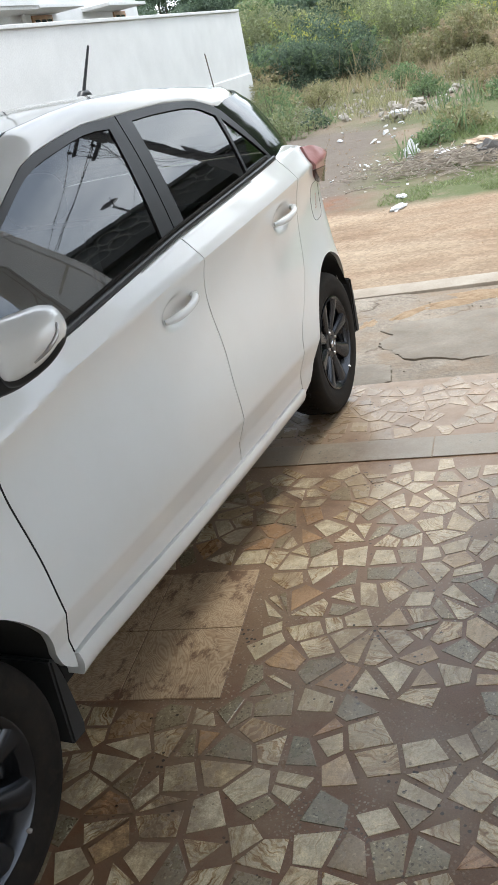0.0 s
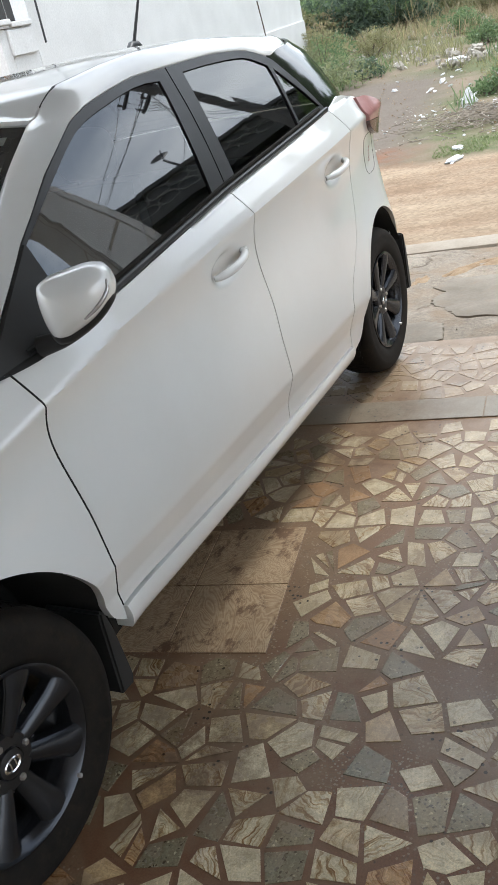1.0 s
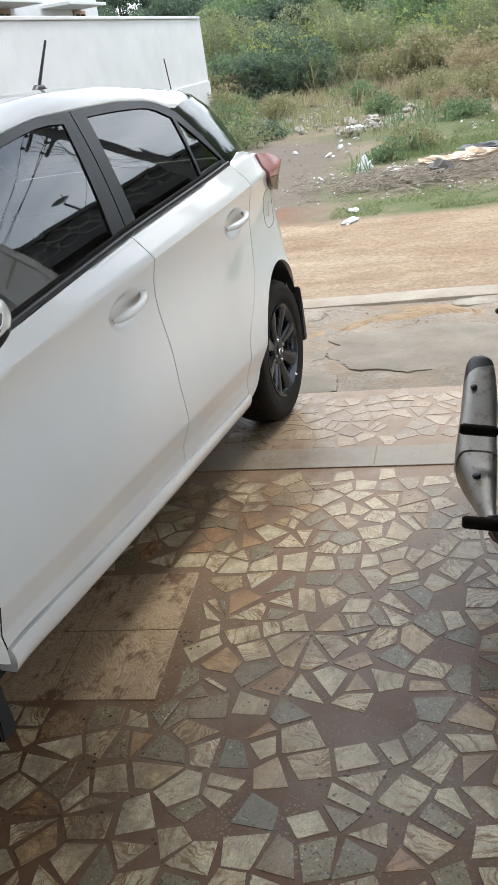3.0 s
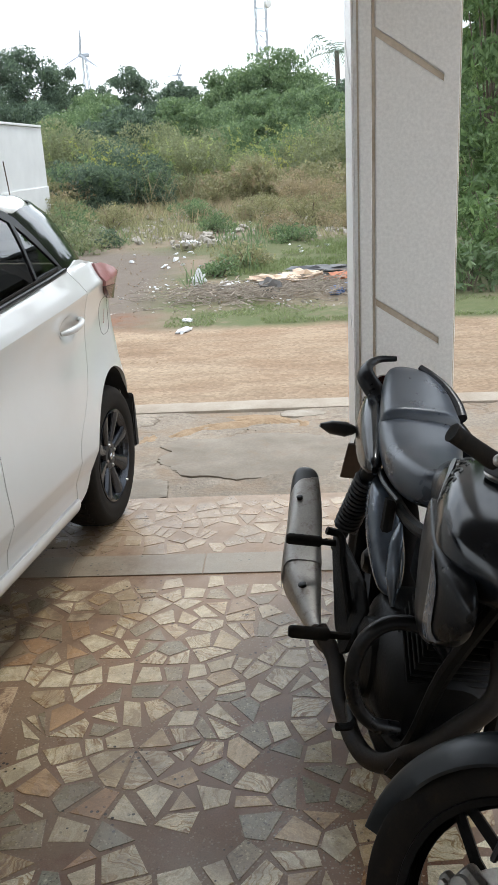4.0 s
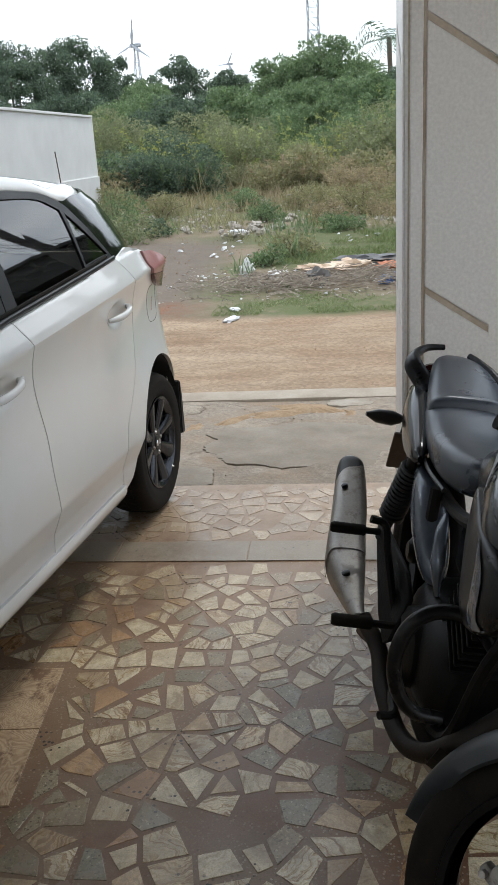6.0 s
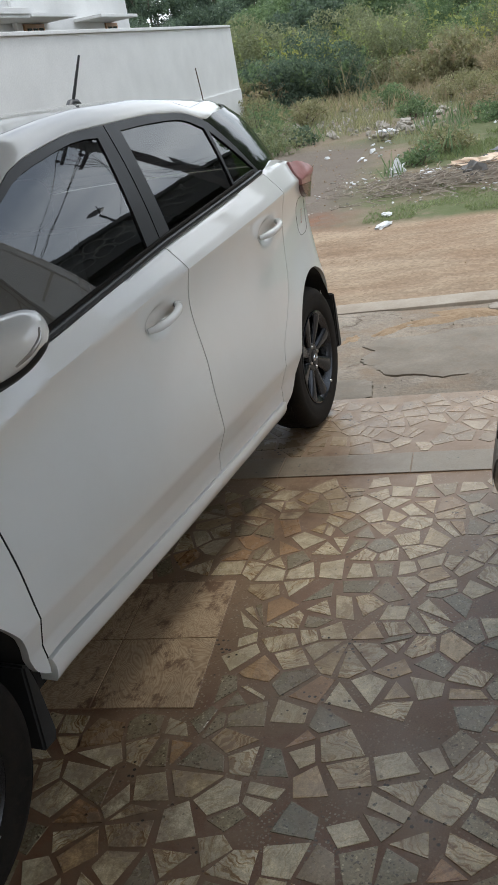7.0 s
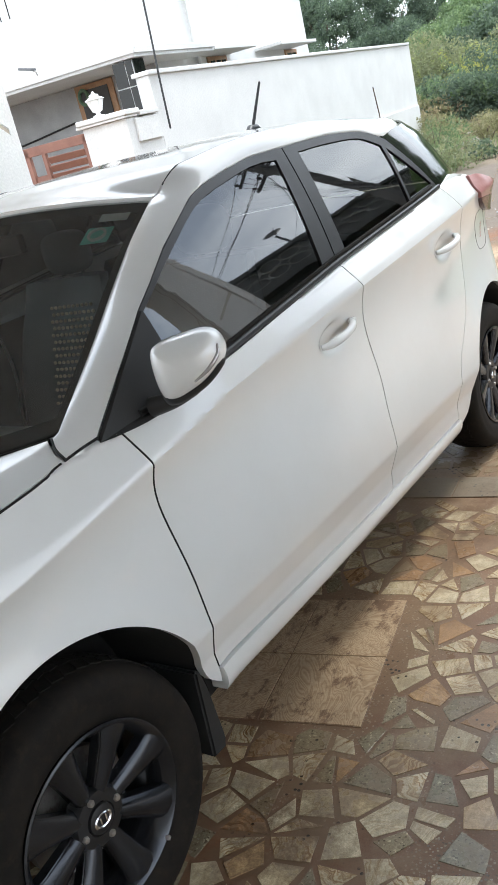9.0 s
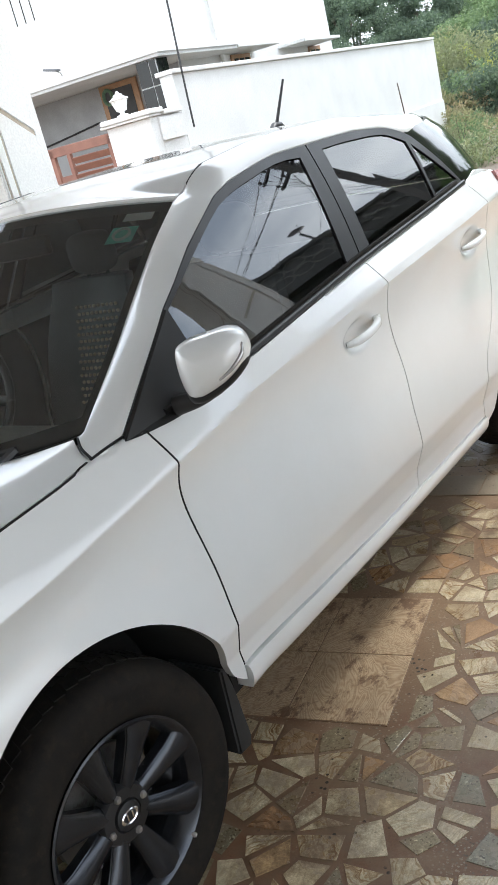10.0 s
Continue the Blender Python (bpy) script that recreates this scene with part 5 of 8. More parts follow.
# tail lamps wrap round the corner
LAMP = surface("red_tail_lamp_lens", (0.05, 0.010, 0.007), (0.085, 0.02, 0.014), 5, 0.22, bump=0.0, coat=0.1, rough_var=0.03, spec=0.35)
# pale pink paints the sky's reflection into the upper red lens
SKY_SHEEN_LENS = surface("lamp_lens_with_sky_sheen", (0.33, 0.15, 0.14), (0.42, 0.21, 0.20), 7, 0.22, bump=0.0, coat=0.15, rough_var=0.03, spec=0.4)
lamp_out = lambda y, z: on_side(y, z, 0.021 * math.sin(math.pi * min(1, max(0, (y - 2.555) / 0.40))) ** 0.6 + 0.004)
for low_e, top_e, left_e, right_e, mt, lb in (
        ([(2.60, 1.045), (2.72, 1.036), (2.90, 1.020)], [(2.585, 1.140), (2.68, 1.130), (2.80, 1.092)], [(2.60, 1.045), (2.570, 1.092), (2.585, 1.140)], [(2.90, 1.020), (2.875, 1.060), (2.80, 1.092)], SKY_SHEEN_LENS, "upper lens of the tail light, sky reflection painted in pale pink"),
        ([(2.74, 0.972), (2.81, 0.962), (2.885, 0.958)], [(2.60, 1.043), (2.72, 1.034), (2.90, 1.018)], [(2.74, 0.972), (2.66, 1.002), (2.60, 1.043)], [(2.885, 0.958), (2.90, 0.988), (2.90, 1.018)], LAMP, "dark brown-red lower lens of the tail light")):
    bm = bmesh.new()
    coons(bm, low_e, top_e, left_e, right_e, 22, 12, lamp_out)
    fold_edges(bm, 0.06)
    bmesh.ops.recalc_face_normals(bm, faces=bm.faces)
    both_sides("tail_light", bm, mt, lb)
# dark line that paints the shade in the gap between front wing and door
bm = bmesh.new()
tube(bm, [on_side(y, z, -0.0008) for y, z in resample(gap_front, 60)], 0.0024, 6)
both_sides("door_gap_line", bm, DARKVOID, "black line painting the shaded gap before the front door")
# fuel flap outline
bm = bmesh.new()
flap = [(2.660 + 0.084 * math.copysign(abs(math.cos(a)) ** 0.6, math.cos(a)), 0.912 + 0.076 * math.copysign(abs(math.sin(a)) ** 0.6, math.sin(a))) for a in np.linspace(0, 2 * math.pi, 40)]
tube(bm, [on_side(y, z, -0.0004) for y, z in flap], 0.0014, 5)
part("fuel_flap_seam", bm, DARKVOID, car, "thin dark seam round the fuel flap", None, TO_CAR)
bm = bmesh.new()
for k in range(5):
    tube(bm, [on_side(2.640 + 0.006 * k, 0.885 + 0.012 * k, 0.002), on_side(2.654 + 0.006 * k, 0.889 + 0.012 * k, 0.002)], 0.0016, 4)
part("flap_script", bm, surface("faded_red_print", (0.5, 0.25, 0.22), (0.6, 0.4, 0.36), 20, 0.6), car, "small faded red marks on the fuel flap", None, TO_CAR)


# door handles
def door_handle(y0, z0, y1, z1):
    bm = bmesh.new()
    line = [on_side(y0 + (y1 - y0) * s, z0 + (z1 - z0) * s, 0.004 + 0.034 * math.sin(math.pi * min(1, max(0.0, s))) ** 0.55) for s in np.linspace(0, 1, 18)]
    tube(bm, line, [0.008, 0.0118, 0.0125, 0.012, 0.0115, 0.0115, 0.012, 0.0125, 0.010], 12)
    both_sides("door_handle", bm, PAINT, "white pull handle", 50)
    bm = bmesh.new()
    tube(bm, [on_side(y1 + 0.012, z1 - 0.004, 0.002), on_side(y1 + 0.022, z1 - 0.004, 0.010)], 0.010, 10)
    both_sides("handle_cap", bm, PAINT, "", 50)


door_handle(1.150, 0.912, 1.335, 0.932)
door_handle(2.055, 0.955, 2.255, 0.972)


# door mirrors
def mirror():
    # the housing's outline, seen from ahead: along the plane, then up
    seen = [(-0.042, 0.050), (-0.024, 0.067), (0.022, 0.075), (0.070, 0.079), (0.100, 0.067), (0.112, 0.038), (0.104, 0.010), (0.062, -0.024), (0.010, -0.047), (-0.016, -0.052), (-0.035, -0.044), (-0.044, -0.004)]
    ring = smooth_path([(a, b, 0) for a, b in seen[-2:] + seen + seen[:2]], 15 * 8 + 1)[16:16 + 96]
    mid = Vector((0.036, 0.016, 0))
    at = Vector((0.040, 0.447, 1.092))
    along, ahead = Vector((0.89, 0.45, 0)), Vector((0.45, -0.89, 0))
    put = lambda a, b, d: at + along * a + Vector((0, 0, b)) + ahead * d
    depth = lambda r: -0.012 + 0.062 * max(0.0, 1 - r ** 2.8) ** 0.55
    bm = bmesh.new()
    loops = [[put(*(mid + (p - mid) * k).xy, d) for p in ring] for k, d in ((0.86, -0.058), (0.95, -0.052), (0.985, -0.036))]
    loops += [[put(*(mid + (p - mid) * k).xy, depth(k)) for p in ring] for k in (1.0, 0.995, 0.98, 0.95, 0.9, 0.82, 0.7, 0.55, 0.38, 0.2, 0.05)]
    rings(bm, loops)
    bmesh.ops.recalc_face_normals(bm, faces=bm.faces)
    both_sides("mirror_housing", bm, PAINT, "white mirror housing", 60)
    bm = bmesh.new()
    rings(bm, [[put((mid + (p - mid) * k).x - 0.001, (mid + (p - mid) * k).y - 0.014, d) for p in ring] for k, d in ((0.72, -0.052), (0.90, -0.046), (0.95, -0.02), (0.92, 0.008), (0.78, 0.022), (0.3, 0.026))])
    tube(bm, [put(0.03, -0.040, -0.02), put(-0.02, -0.056, -0.02), put(-0.075, -0.066, -0.03)], [0.014, 0.018, 0.022], 10, 8)
    bmesh.ops.recalc_face_normals(bm, faces=bm.faces)
    both_sides("mirror_base", bm, PLASTIC, "black mirror foot and lower shell", 60)
    polar = sorted((math.atan2(p.y - mid.y, p.x - mid.x), (p - mid).length) for p in ring)
    reach = lambda p: float(np.interp(math.atan2(p.y - mid.y, p.x - mid.x), [q[0] for q in polar], [q[1] for q in polar]))
    bm = bmesh.new()
    strip_ = smooth_path([(0.046, -0.010, 0), (0.076, 0.008, 0), (0.099, 0.030, 0), (0.103, 0.050, 0)], 16)
    tube(bm, [put(p.x, p.y, depth(min(0.99, (p - mid).length / reach(p))) + 0.001) for p in strip_], [0.002, 0.0045, 0.0045, 0.002], 8)
    both_sides("mirror_indicator", bm, surface("indicator_strip", (0.50, 0.50, 0.50), (0.66, 0.66, 0.66), 20, 0.12, metal=0.6, bump=0), "clear indicator strip", 60)
    bm = bmesh.new()
    rings(bm, [[put(*(mid + (p - mid) * k).xy, d) for p in ring] for k, d in ((0.84, -0.057), (0.84, -0.060))])
    bmesh.ops.recalc_face_normals(bm, faces=bm.faces)
    both_sides("mirror_glass", bm, CHROME, "silvered mirror glass", 60)
    bm = bmesh.new()
    sail = round_outline([[(0.300, 1.006), (0.45, 1.112), (0.583, 1.200)], [(0.583, 1.200), (0.578, 1.12), (0.572, 1.024)], [(0.572, 1.024), (0.45, 1.003), (0.300, 1.006)]], 10)
    flat_fill(bm, sail, [], lambda y, z: on_side(y, z, 0.007))
    fold_edges(bm, 0.012)
    bmesh.ops.recalc_face_normals(bm, faces=bm.faces)
    both_sides("mirror_sail", bm, PLASTIC, "black plastic mirror sail", 40)


mirror()
# dark joints round the bonnet and below the windscreen pillar
bm = bmesh.new()
tube(bm, [on_side(y, float(np.interp(y, [p[0] for p in hood_line], [p[1] for p in hood_line])), -0.001) for y in np.linspace(-0.66, 0.205, 40)], 0.0028, 6)
both_sides("bonnet_joint", bm, DARKVOID, "dark joint between bonnet and wing", 60)
bm = bmesh.new()
tube(bm, [on_side(y, z, 0.001) for y, z in resample([(0.213, 1.0055), (0.26, 1.0115), (0.304, 1.015)], 12)], 0.003, 6)
tube(bm, [foot_b + Vector((0, -0.002, 0)), foot_a.lerp(foot_b, 0.5) + Vector((0.004, -0.012, 0.003)), foot_a + Vector((0.001, -0.002, 0))], 0.0030, 6, 10)
both_sides("pillar_joint", bm, DARKVOID, "dark joint at the foot of the pillar", 60)
# roof aerial
bm = bmesh.new()
tube(bm, [(MID, 2.34, 1.478), (MID, 2.37, 1.50), (MID, 2.41, 1.500), (MID, 2.45, 1.476)], [0.016, 0.018, 0.016, 0.010], 10)
tube(bm, [(MID, 2.385, 1.50), (MID + 0.002, 2.51, 1.672)], [0.0075, 0.005], 8)
part("aerial", bm, BLACK, car, "black roof aerial", 40, TO_CAR)
bm = bmesh.new()
bmesh.ops.create_uvsphere(bm, u_segments=10, v_segments=6, radius=0.012, matrix=Matrix.Translation((-1.20, 1.96, 1.492)) @ Matrix.Diagonal((1.6, 1, 0.8, 1)))
part("roof_cap", bm, BLACK, car, "small black roof fitting", 40, TO_CAR)


# wheels
def wheel():
    ax = Matrix()
    bm = bmesh.new()
    prof = [(0.200, -0.085), (0.212, -0.094), (0.250, -0.098), (0.285, -0.094), (0.300, -0.080), (0.3075, -0.060), (0.3095, -0.03), (0.310, 0.0), (0.3095, 0.03), (0.3075, 0.060), (0.300, 0.080), (0.288, 0.092), (0.272, 0.097), (0.268, 0.0965), (0.250, 0.098), (0.225, 0.096), (0.210, 0.090), (0.201, 0.082)]
    lathe(bm, prof, ax, 72, closed=True)
    tyre = ("tyre", bm, RUBBER, "black tyre with moulded sidewall", 50)
    bt = bmesh.new()
    for k in range(60):
        for x, sk in ((-0.054, 6), (0.054, -6), (-0.024, 4), (0.024, -4)):
            m = Matrix.Rotation(radians(k * 6 + sk * 0.3), 4, "X") @ Matrix.Translation((x, 0, 0.3075 if abs(x) < 0.05 else 0.3030)) @ Matrix.Rotation(radians(0 if abs(x) < 0.05 else math.copysign(9, x)), 4, "Y") @ Matrix.Rotation(radians(sk * 4), 4, "Z")
            box(bt, -0.018 if abs(x) < 0.05 else -0.011, 0.018 if abs(x) < 0.05 else 0.011, -0.0125, 0.0125, -0.004, 0.0042 if abs(x) < 0.05 else 0.0024, 0, m)
    tread = ("tread", bt, RUBBER, "", None)
    bm = bmesh.new()
    lathe(bm, [(0.196, -0.088), (0.203, -0.090), (0.203, -0.078), (0.186, -0.066), (0.178, -0.03), (0.172, 0.03), (0.180, 0.066), (0.192, 0.080), (0.203, 0.086), (0.204, 0.091), (0.199, 0.093), (0.190, 0.086), (0.178, 0.070)], ax, 72, closed=True)
    rim = ("rim", bm, ALLOY, "dark grey alloy rim", 40)
    bs = bmesh.new()
    for k in range(8):
        m = Matrix.Rotation(radians(45 * k + 17), 4, "X")
        loops = []
        for r, wd, xo, th in ((0.030, 0.018, 0.066, 0.030), (0.060, 0.021, 0.070, 0.034), (0.10, 0.0245, 0.076, 0.038), (0.15, 0.031, 0.083, 0.040), (0.185, 0.040, 0.087, 0.040), (0.197, 0.048, 0.087, 0.038)):
            tw = 0.010 * (r / 0.19)
            loops.append([m @ Vector(p) for p in ((xo - th, -wd + tw, r), (xo - 0.008, -wd * 1.0 + tw, r), (xo, -wd * 0.62 + tw, r), (xo + 0.002, tw, r), (xo - 0.002, wd * 0.55 + tw, r), (xo - 0.012, wd + tw, r), (xo - th, wd + tw, r))])
        rings(bs, loops)
    spokes = bs
    bh = bmesh.new()
    lathe(bh, [(0.0001, 0.03), (0.062, 0.03), (0.066, 0.060), (0.060, 0.070), (0.036, 0.072), (0.033, 0.064), (0.031, 0.075), (0.024, 0.078), (0.0001, 0.0785)], ax, 40)
    return tyre, tread, rim, bs, bh


def place_wheel(m, flip=False):
    tyre, tread, rim, spokes, hub = wheel()
    at = TO_CAR @ m @ (pose(0, 0, 0, 0, 0, 180) if flip else Matrix())
    w = part("wheel", rim[1], ALLOY, car, "dark grey eight-spoke alloy wheel", 40, at)
    for nm, bm, mt, lb, sm in (tyre, tread):
        part(nm, bm, mt, w, lb, sm)
    bmesh.ops.recalc_face_normals(spokes, faces=spokes.faces)
    bmesh.ops.bevel(spokes, geom=[e for e in spokes.edges if len(e.link_faces) == 2 and e.calc_face_angle(0) > 0.7], offset=0.0025, segments=2, affect="EDGES")
    part("spokes", spokes, ALLOY, w, "dark grey spokes with polished flanks", 35)
    part("hub", hub, BLACK, w, "black wheel hub", 40)
    for k in range(4):
        bm = bmesh.new()
        mm = Matrix.Rotation(radians(90 * k + 13), 4, "X")
        lathe(bm, [(0.0001, 0.060), (0.0085, 0.060), (0.0085, 0.074), (0.006, 0.078), (0.0001, 0.079)], mm @ Matrix.Translation((0, 0, 0.050)), 6)
        part("wheel_nut", bm, STEEL, w, "steel wheel nut")
    bm = bmesh.new()
    lathe(bm, [(0.0135, 0.0785), (0.0165, 0.0805), (0.019, 0.0785)], Matrix.Diagonal((1, 1.25, 0.85, 1)), 24, closed=True)
    box(bm, 0.0785, 0.0805, -0.009, -0.005, -0.010, 0.010, 0.0008)
    box(bm, 0.0785, 0.0805, 0.005, 0.009, -0.010, 0.010, 0.0008)
    part("emblem", bm, CHROME, w, "plain silver centre emblem", 40)
    bm = bmesh.new()
    lathe(bm, [(0.05, -0.015), (0.130, -0.015), (0.130, 0.005), (0.05, 0.005)], Matrix(), 40)
    part("brake_disc", bm, STEEL, w, "dull steel brake disc", 40)
    bm = bmesh.new()
    tube(bm, [(0.088, 0.12, -0.158), (0.094, 0.122, -0.160), (0.098, 0.124, -0.162)], [0.005, 0.006, 0.004], 8)
    part("valve_cap", bm, STEEL, w, "small steel valve cap", 40)
    return w


for yw, steer in ((0.0, -4), (2.57, 0)):
    place_wheel(Matrix.Translation((-0.143, yw, 0.31)) @ pose(0, 0, 0, 0, 0, steer))
    place_wheel(Matrix.Translation((2 * MID + 0.143, yw, 0.31)) @ pose(0, 0, 0, 0, 0, steer), True)


# inside: seats, dashboard, steering wheel
def seat_back(x, y, wid=0.48):
    bm = bmesh.new()
    loops = []
    for k in np.linspace(0, 1, 12):
        z = 0.56 + 0.60 * k
        yy = y + 0.20 * k
        w = wid / 2 * (0.86 + 0.14 * math.sin(math.pi * min(1, k * 1.1)) - 0.22 * max(0, k - 0.7))
        t = 0.06 - 0.02 * k
        loops.append([(x + w * a, yy + t * b + 0.03 * abs(a) ** 3 * -1, z) for a, b in ((-1, -0.5), (-0.8, -1), (-0.4, -0.8), (0, -0.75), (0.4, -0.8), (0.8, -1), (1, -0.5), (1, 0.6), (0.5, 1), (0, 1), (-0.5, 1), (-1, 0.6))])
    rings(bm, loops)
    return bm


def headrest(x, y):
    bm = bmesh.new()
    bmesh.ops.create_uvsphere(bm, u_segments=22, v_segments=14, radius=1.0)
    sg = lambda a, p: math.copysign(abs(a) ** p, a)
    for v in bm.verts:
        v.co = Vector((x + 0.102 * sg(v.co.x, 0.65), y + 0.055 * sg(v.co.y, 0.7), 1.245 + 0.078 * sg(v.co.z, 0.6)))
    tube(bm, [(x - 0.05, y, 1.12), (x - 0.05, y, 1.22)], 0.007, 6)
    tube(bm, [(x + 0.05, y, 1.12), (x + 0.05, y, 1.22)], 0.007, 6)
    return bm


for x in (-0.555, -1.18):
    part("front_seat", seat_back(x, 1.24), FABRIC, car, "grey fabric front seat", 50, TO_CAR)
    part("seat_cushion", boxed(x - 0.24, x + 0.24, 0.80, 1.30, 0.38, 0.56, bevel=0.05), FABRIC, car, "grey seat cushion", 50, TO_CAR)
    part("headrest", headrest(x, 1.455), FABRIC, car, "grey headrest", 50, TO_CAR)
bm = bmesh.new()
for i in range(10):
    for j in range(15):
        k = j / 14
        xx, zz = -1.125 + (i - 4.5) * 0.022, 0.74 + 0.33 * k
        yy = 1.24 + 0.20 * (zz - 0.56) / 0.60 - 0.068
        bmesh.ops.create_icosphere(bm, subdivisions=1, radius=0.0072, matrix=Matrix.Translation((xx + (0.0095 if j % 2 else 0), yy, zz)))
part("beaded_seat_cover", bm, surface("wooden_beads", (0.78, 0.68, 0.50), (0.62, 0.52, 0.36), 30, 0.35), car, "tan wooden bead seat cover", 60, TO_CAR)
part("rear_seat", boxed(-1.48, -0.25, 2.02, 2.17, 0.55, 1.06, bevel=0.06), FABRIC, car, "grey fabric rear bench", 50, TO_CAR)
bm = bmesh.new()
rings(bm, [[(x, y, z) for x in np.linspace(-1.60, -0.14, 12)] for y, z in ((0.02, 0.93), (0.20, 0.985), (0.40, 0.985), (0.52, 0.95), (0.56, 0.86), (0.54, 0.55))], False, False)
bmesh.ops.recalc_face_normals(bm, faces=bm.faces)
part("dashboard", bm, surface("grey_dashboard", (0.40, 0.40, 0.36), (0.48, 0.48, 0.43), 8, 0.7), car, "grey dashboard", 50, TO_CAR)
bm = bmesh.new()
ring_m = pose(-1.235, 0.80, 0.92, 68, 0, 0)
tube(bm, [ring_m @ Vector((0.18 * math.cos(a), 0.18 * math.sin(a), 0)) for a in np.linspace(0, 2 * math.pi, 37)], 0.014, 8)
tube(bm, [ring_m @ Vector((-0.18, 0, 0)), ring_m @ Vector((0.18, 0, 0))], 0.018, 8)
part("steering_wheel", bm, BLACK, car, "black steering wheel", 50, TO_CAR)
bm = bmesh.new()
box(bm, -1.35, -0.38, 1.05, 2.30, 1.425, 1.432)
part("roof_lining", bm, surface("light_lining", (0.24, 0.24, 0.23), (0.20, 0.20, 0.19), 5, 0.9, bump=0.0), car, "pale roof lining", None, TO_CAR)
# inside mirror and the sticker on the windscreen
bm = bmesh.new()
box(bm, MID - 0.12, MID + 0.12, 0.86, 0.89, 1.33, 1.39, 0.012)
part("inside_mirror", bm, BLACK, car, "black inside mirror", 40, TO_CAR)


def on_screen(s, k, out=0.0):
    e = screen_edge(k)
    f = bow(s)
    return Vector((e.x + (2 * MID - 2 * e.x) * s, e.y - (0.20 * (1 - k) + 0.085 * k) * f - 0.03 * f * k * (1 - k) + out * 0.6, e.z + (-0.055 * (1 - k) + 0.045 * k) * f - out))


def screen_patch(s0, s1, k0, k1, out):
    bm = bmesh.new()
    rings(bm, [[on_screen(s, k, out) for s in np.linspace(s0, s1, 8)] for k in np.linspace(k0, k1, 6)], False, False)
    return bm


part("sticker", screen_patch(0.062, 0.127, 0.830, 0.900, 0.006), surface("green_sticker", (0.18, 0.66, 0.54), (0.24, 0.72, 0.60), 20, 0.5), car, "pale green round-marked sticker inside the windscreen", None, TO_CAR)
bm = bmesh.new()
tube(bm, [on_screen(0.094 + 0.019 * math.cos(a), 0.866 + 0.024 * math.sin(a), 0.004) for a in np.linspace(0, 2 * math.pi, 25)], 0.004, 5)
part("sticker_ring", bm, surface("pale_print", (0.6, 0.75, 0.7), (0.65, 0.8, 0.74), 20, 0.6), car, "pale ring printed on the sticker", None, TO_CAR)
part("sticker_label", screen_patch(0.040, 0.112, 0.925, 0.960, 0.006), surface("white_sticker", (0.6, 0.65, 0.62), (0.7, 0.75, 0.72), 20, 0.5), car, "white paper label inside the windscreen", None, TO_CAR)


# ---- the motorcycle ----
# Built in its own axes: x forwards from the rear axle, y to its left, z up; it leans on its side stand.
BIKE = pose(1.06, 1.63, 0, 0, 0, -79) @ pose(0, 0, 0, -10, 0, 0)
bike = thing("motorcycle", "dusty black motorcycle leaning on its side stand, handlebar turned", "motorcycle", BIKE)
BPAINT = surface("dusty_black_paint", (0.005, 0.006, 0.008), (0.010, 0.012, 0.015), 5, 0.20, bump=0.03, coat=0.0, rough_var=0.12, spec=0.5, grime=(0.030, 0.030, 0.030))
BGREY = surface("silver_grey_panel", (0.085, 0.105, 0.135), (0.13, 0.155, 0.19), 6, 0.24, metal=0.25, bump=0.03, coat=0.3)
SEAT = surface("black_seat_vinyl", (0.040, 0.049, 0.064), (0.058, 0.069, 0.086), 7, 0.30, bump=0.18, fine=260, distance=0.001)
GUARD = surface("dull_black_steel_tube", (0.006, 0.0065, 0.008), (0.013, 0.013, 0.014), 9, 0.30, bump=0.08, fine=160, grime=(0.03, 0.026, 0.022), spec=0.22)
MUFF = surface("brushed_muffler_steel", (0.36, 0.34, 0.315), (0.46, 0.44, 0.41), 10, 0.46, metal=0.75, bump=0.1, fine=160, grime=(0.17, 0.14, 0.11))
# near-black base also paints the shade between the crowded engine parts
DIRTY = surface("oily_shaded_metal", (0.004, 0.004, 0.004), (0.012, 0.011, 0.010), 12, 0.45, bump=0.3, fine=120, spec=0.14)
RAD = math.pi / 180


def superloop(cx, cy, cz, wy, wz, p=2.4, n=20, tilt=0.0):
    """A rounded outline across the bike at a station."""
    out = []
    for k in range(n):
        a = 2 * math.pi * k / n
        c, s = math.cos(a), math.sin(a)
        y = wy * math.copysign(abs(c) ** (2 / p), c)
        z = wz * math.copysign(abs(s) ** (2 / p), s)
        out.append((cx + tilt * z, cy + y, cz + z))
    return out


def loft(stations, p=2.4, n=24):
    bm = bmesh.new()
    rings(bm, [superloop(*s[:5], p=s[5] if len(s) > 5 else p, n=n) for s in stations])
    bmesh.ops.recalc_face_normals(bm, faces=bm.faces)
    return bm


def dense(stations, n):
    a = np.array(stations, float)
    q = [smooth_path([(i, row[c], 0) for i, row in enumerate(a)], n) for c in range(a.shape[1])]
    return [tuple(q[c][k].y for c in range(a.shape[1])) for k in range(n)]


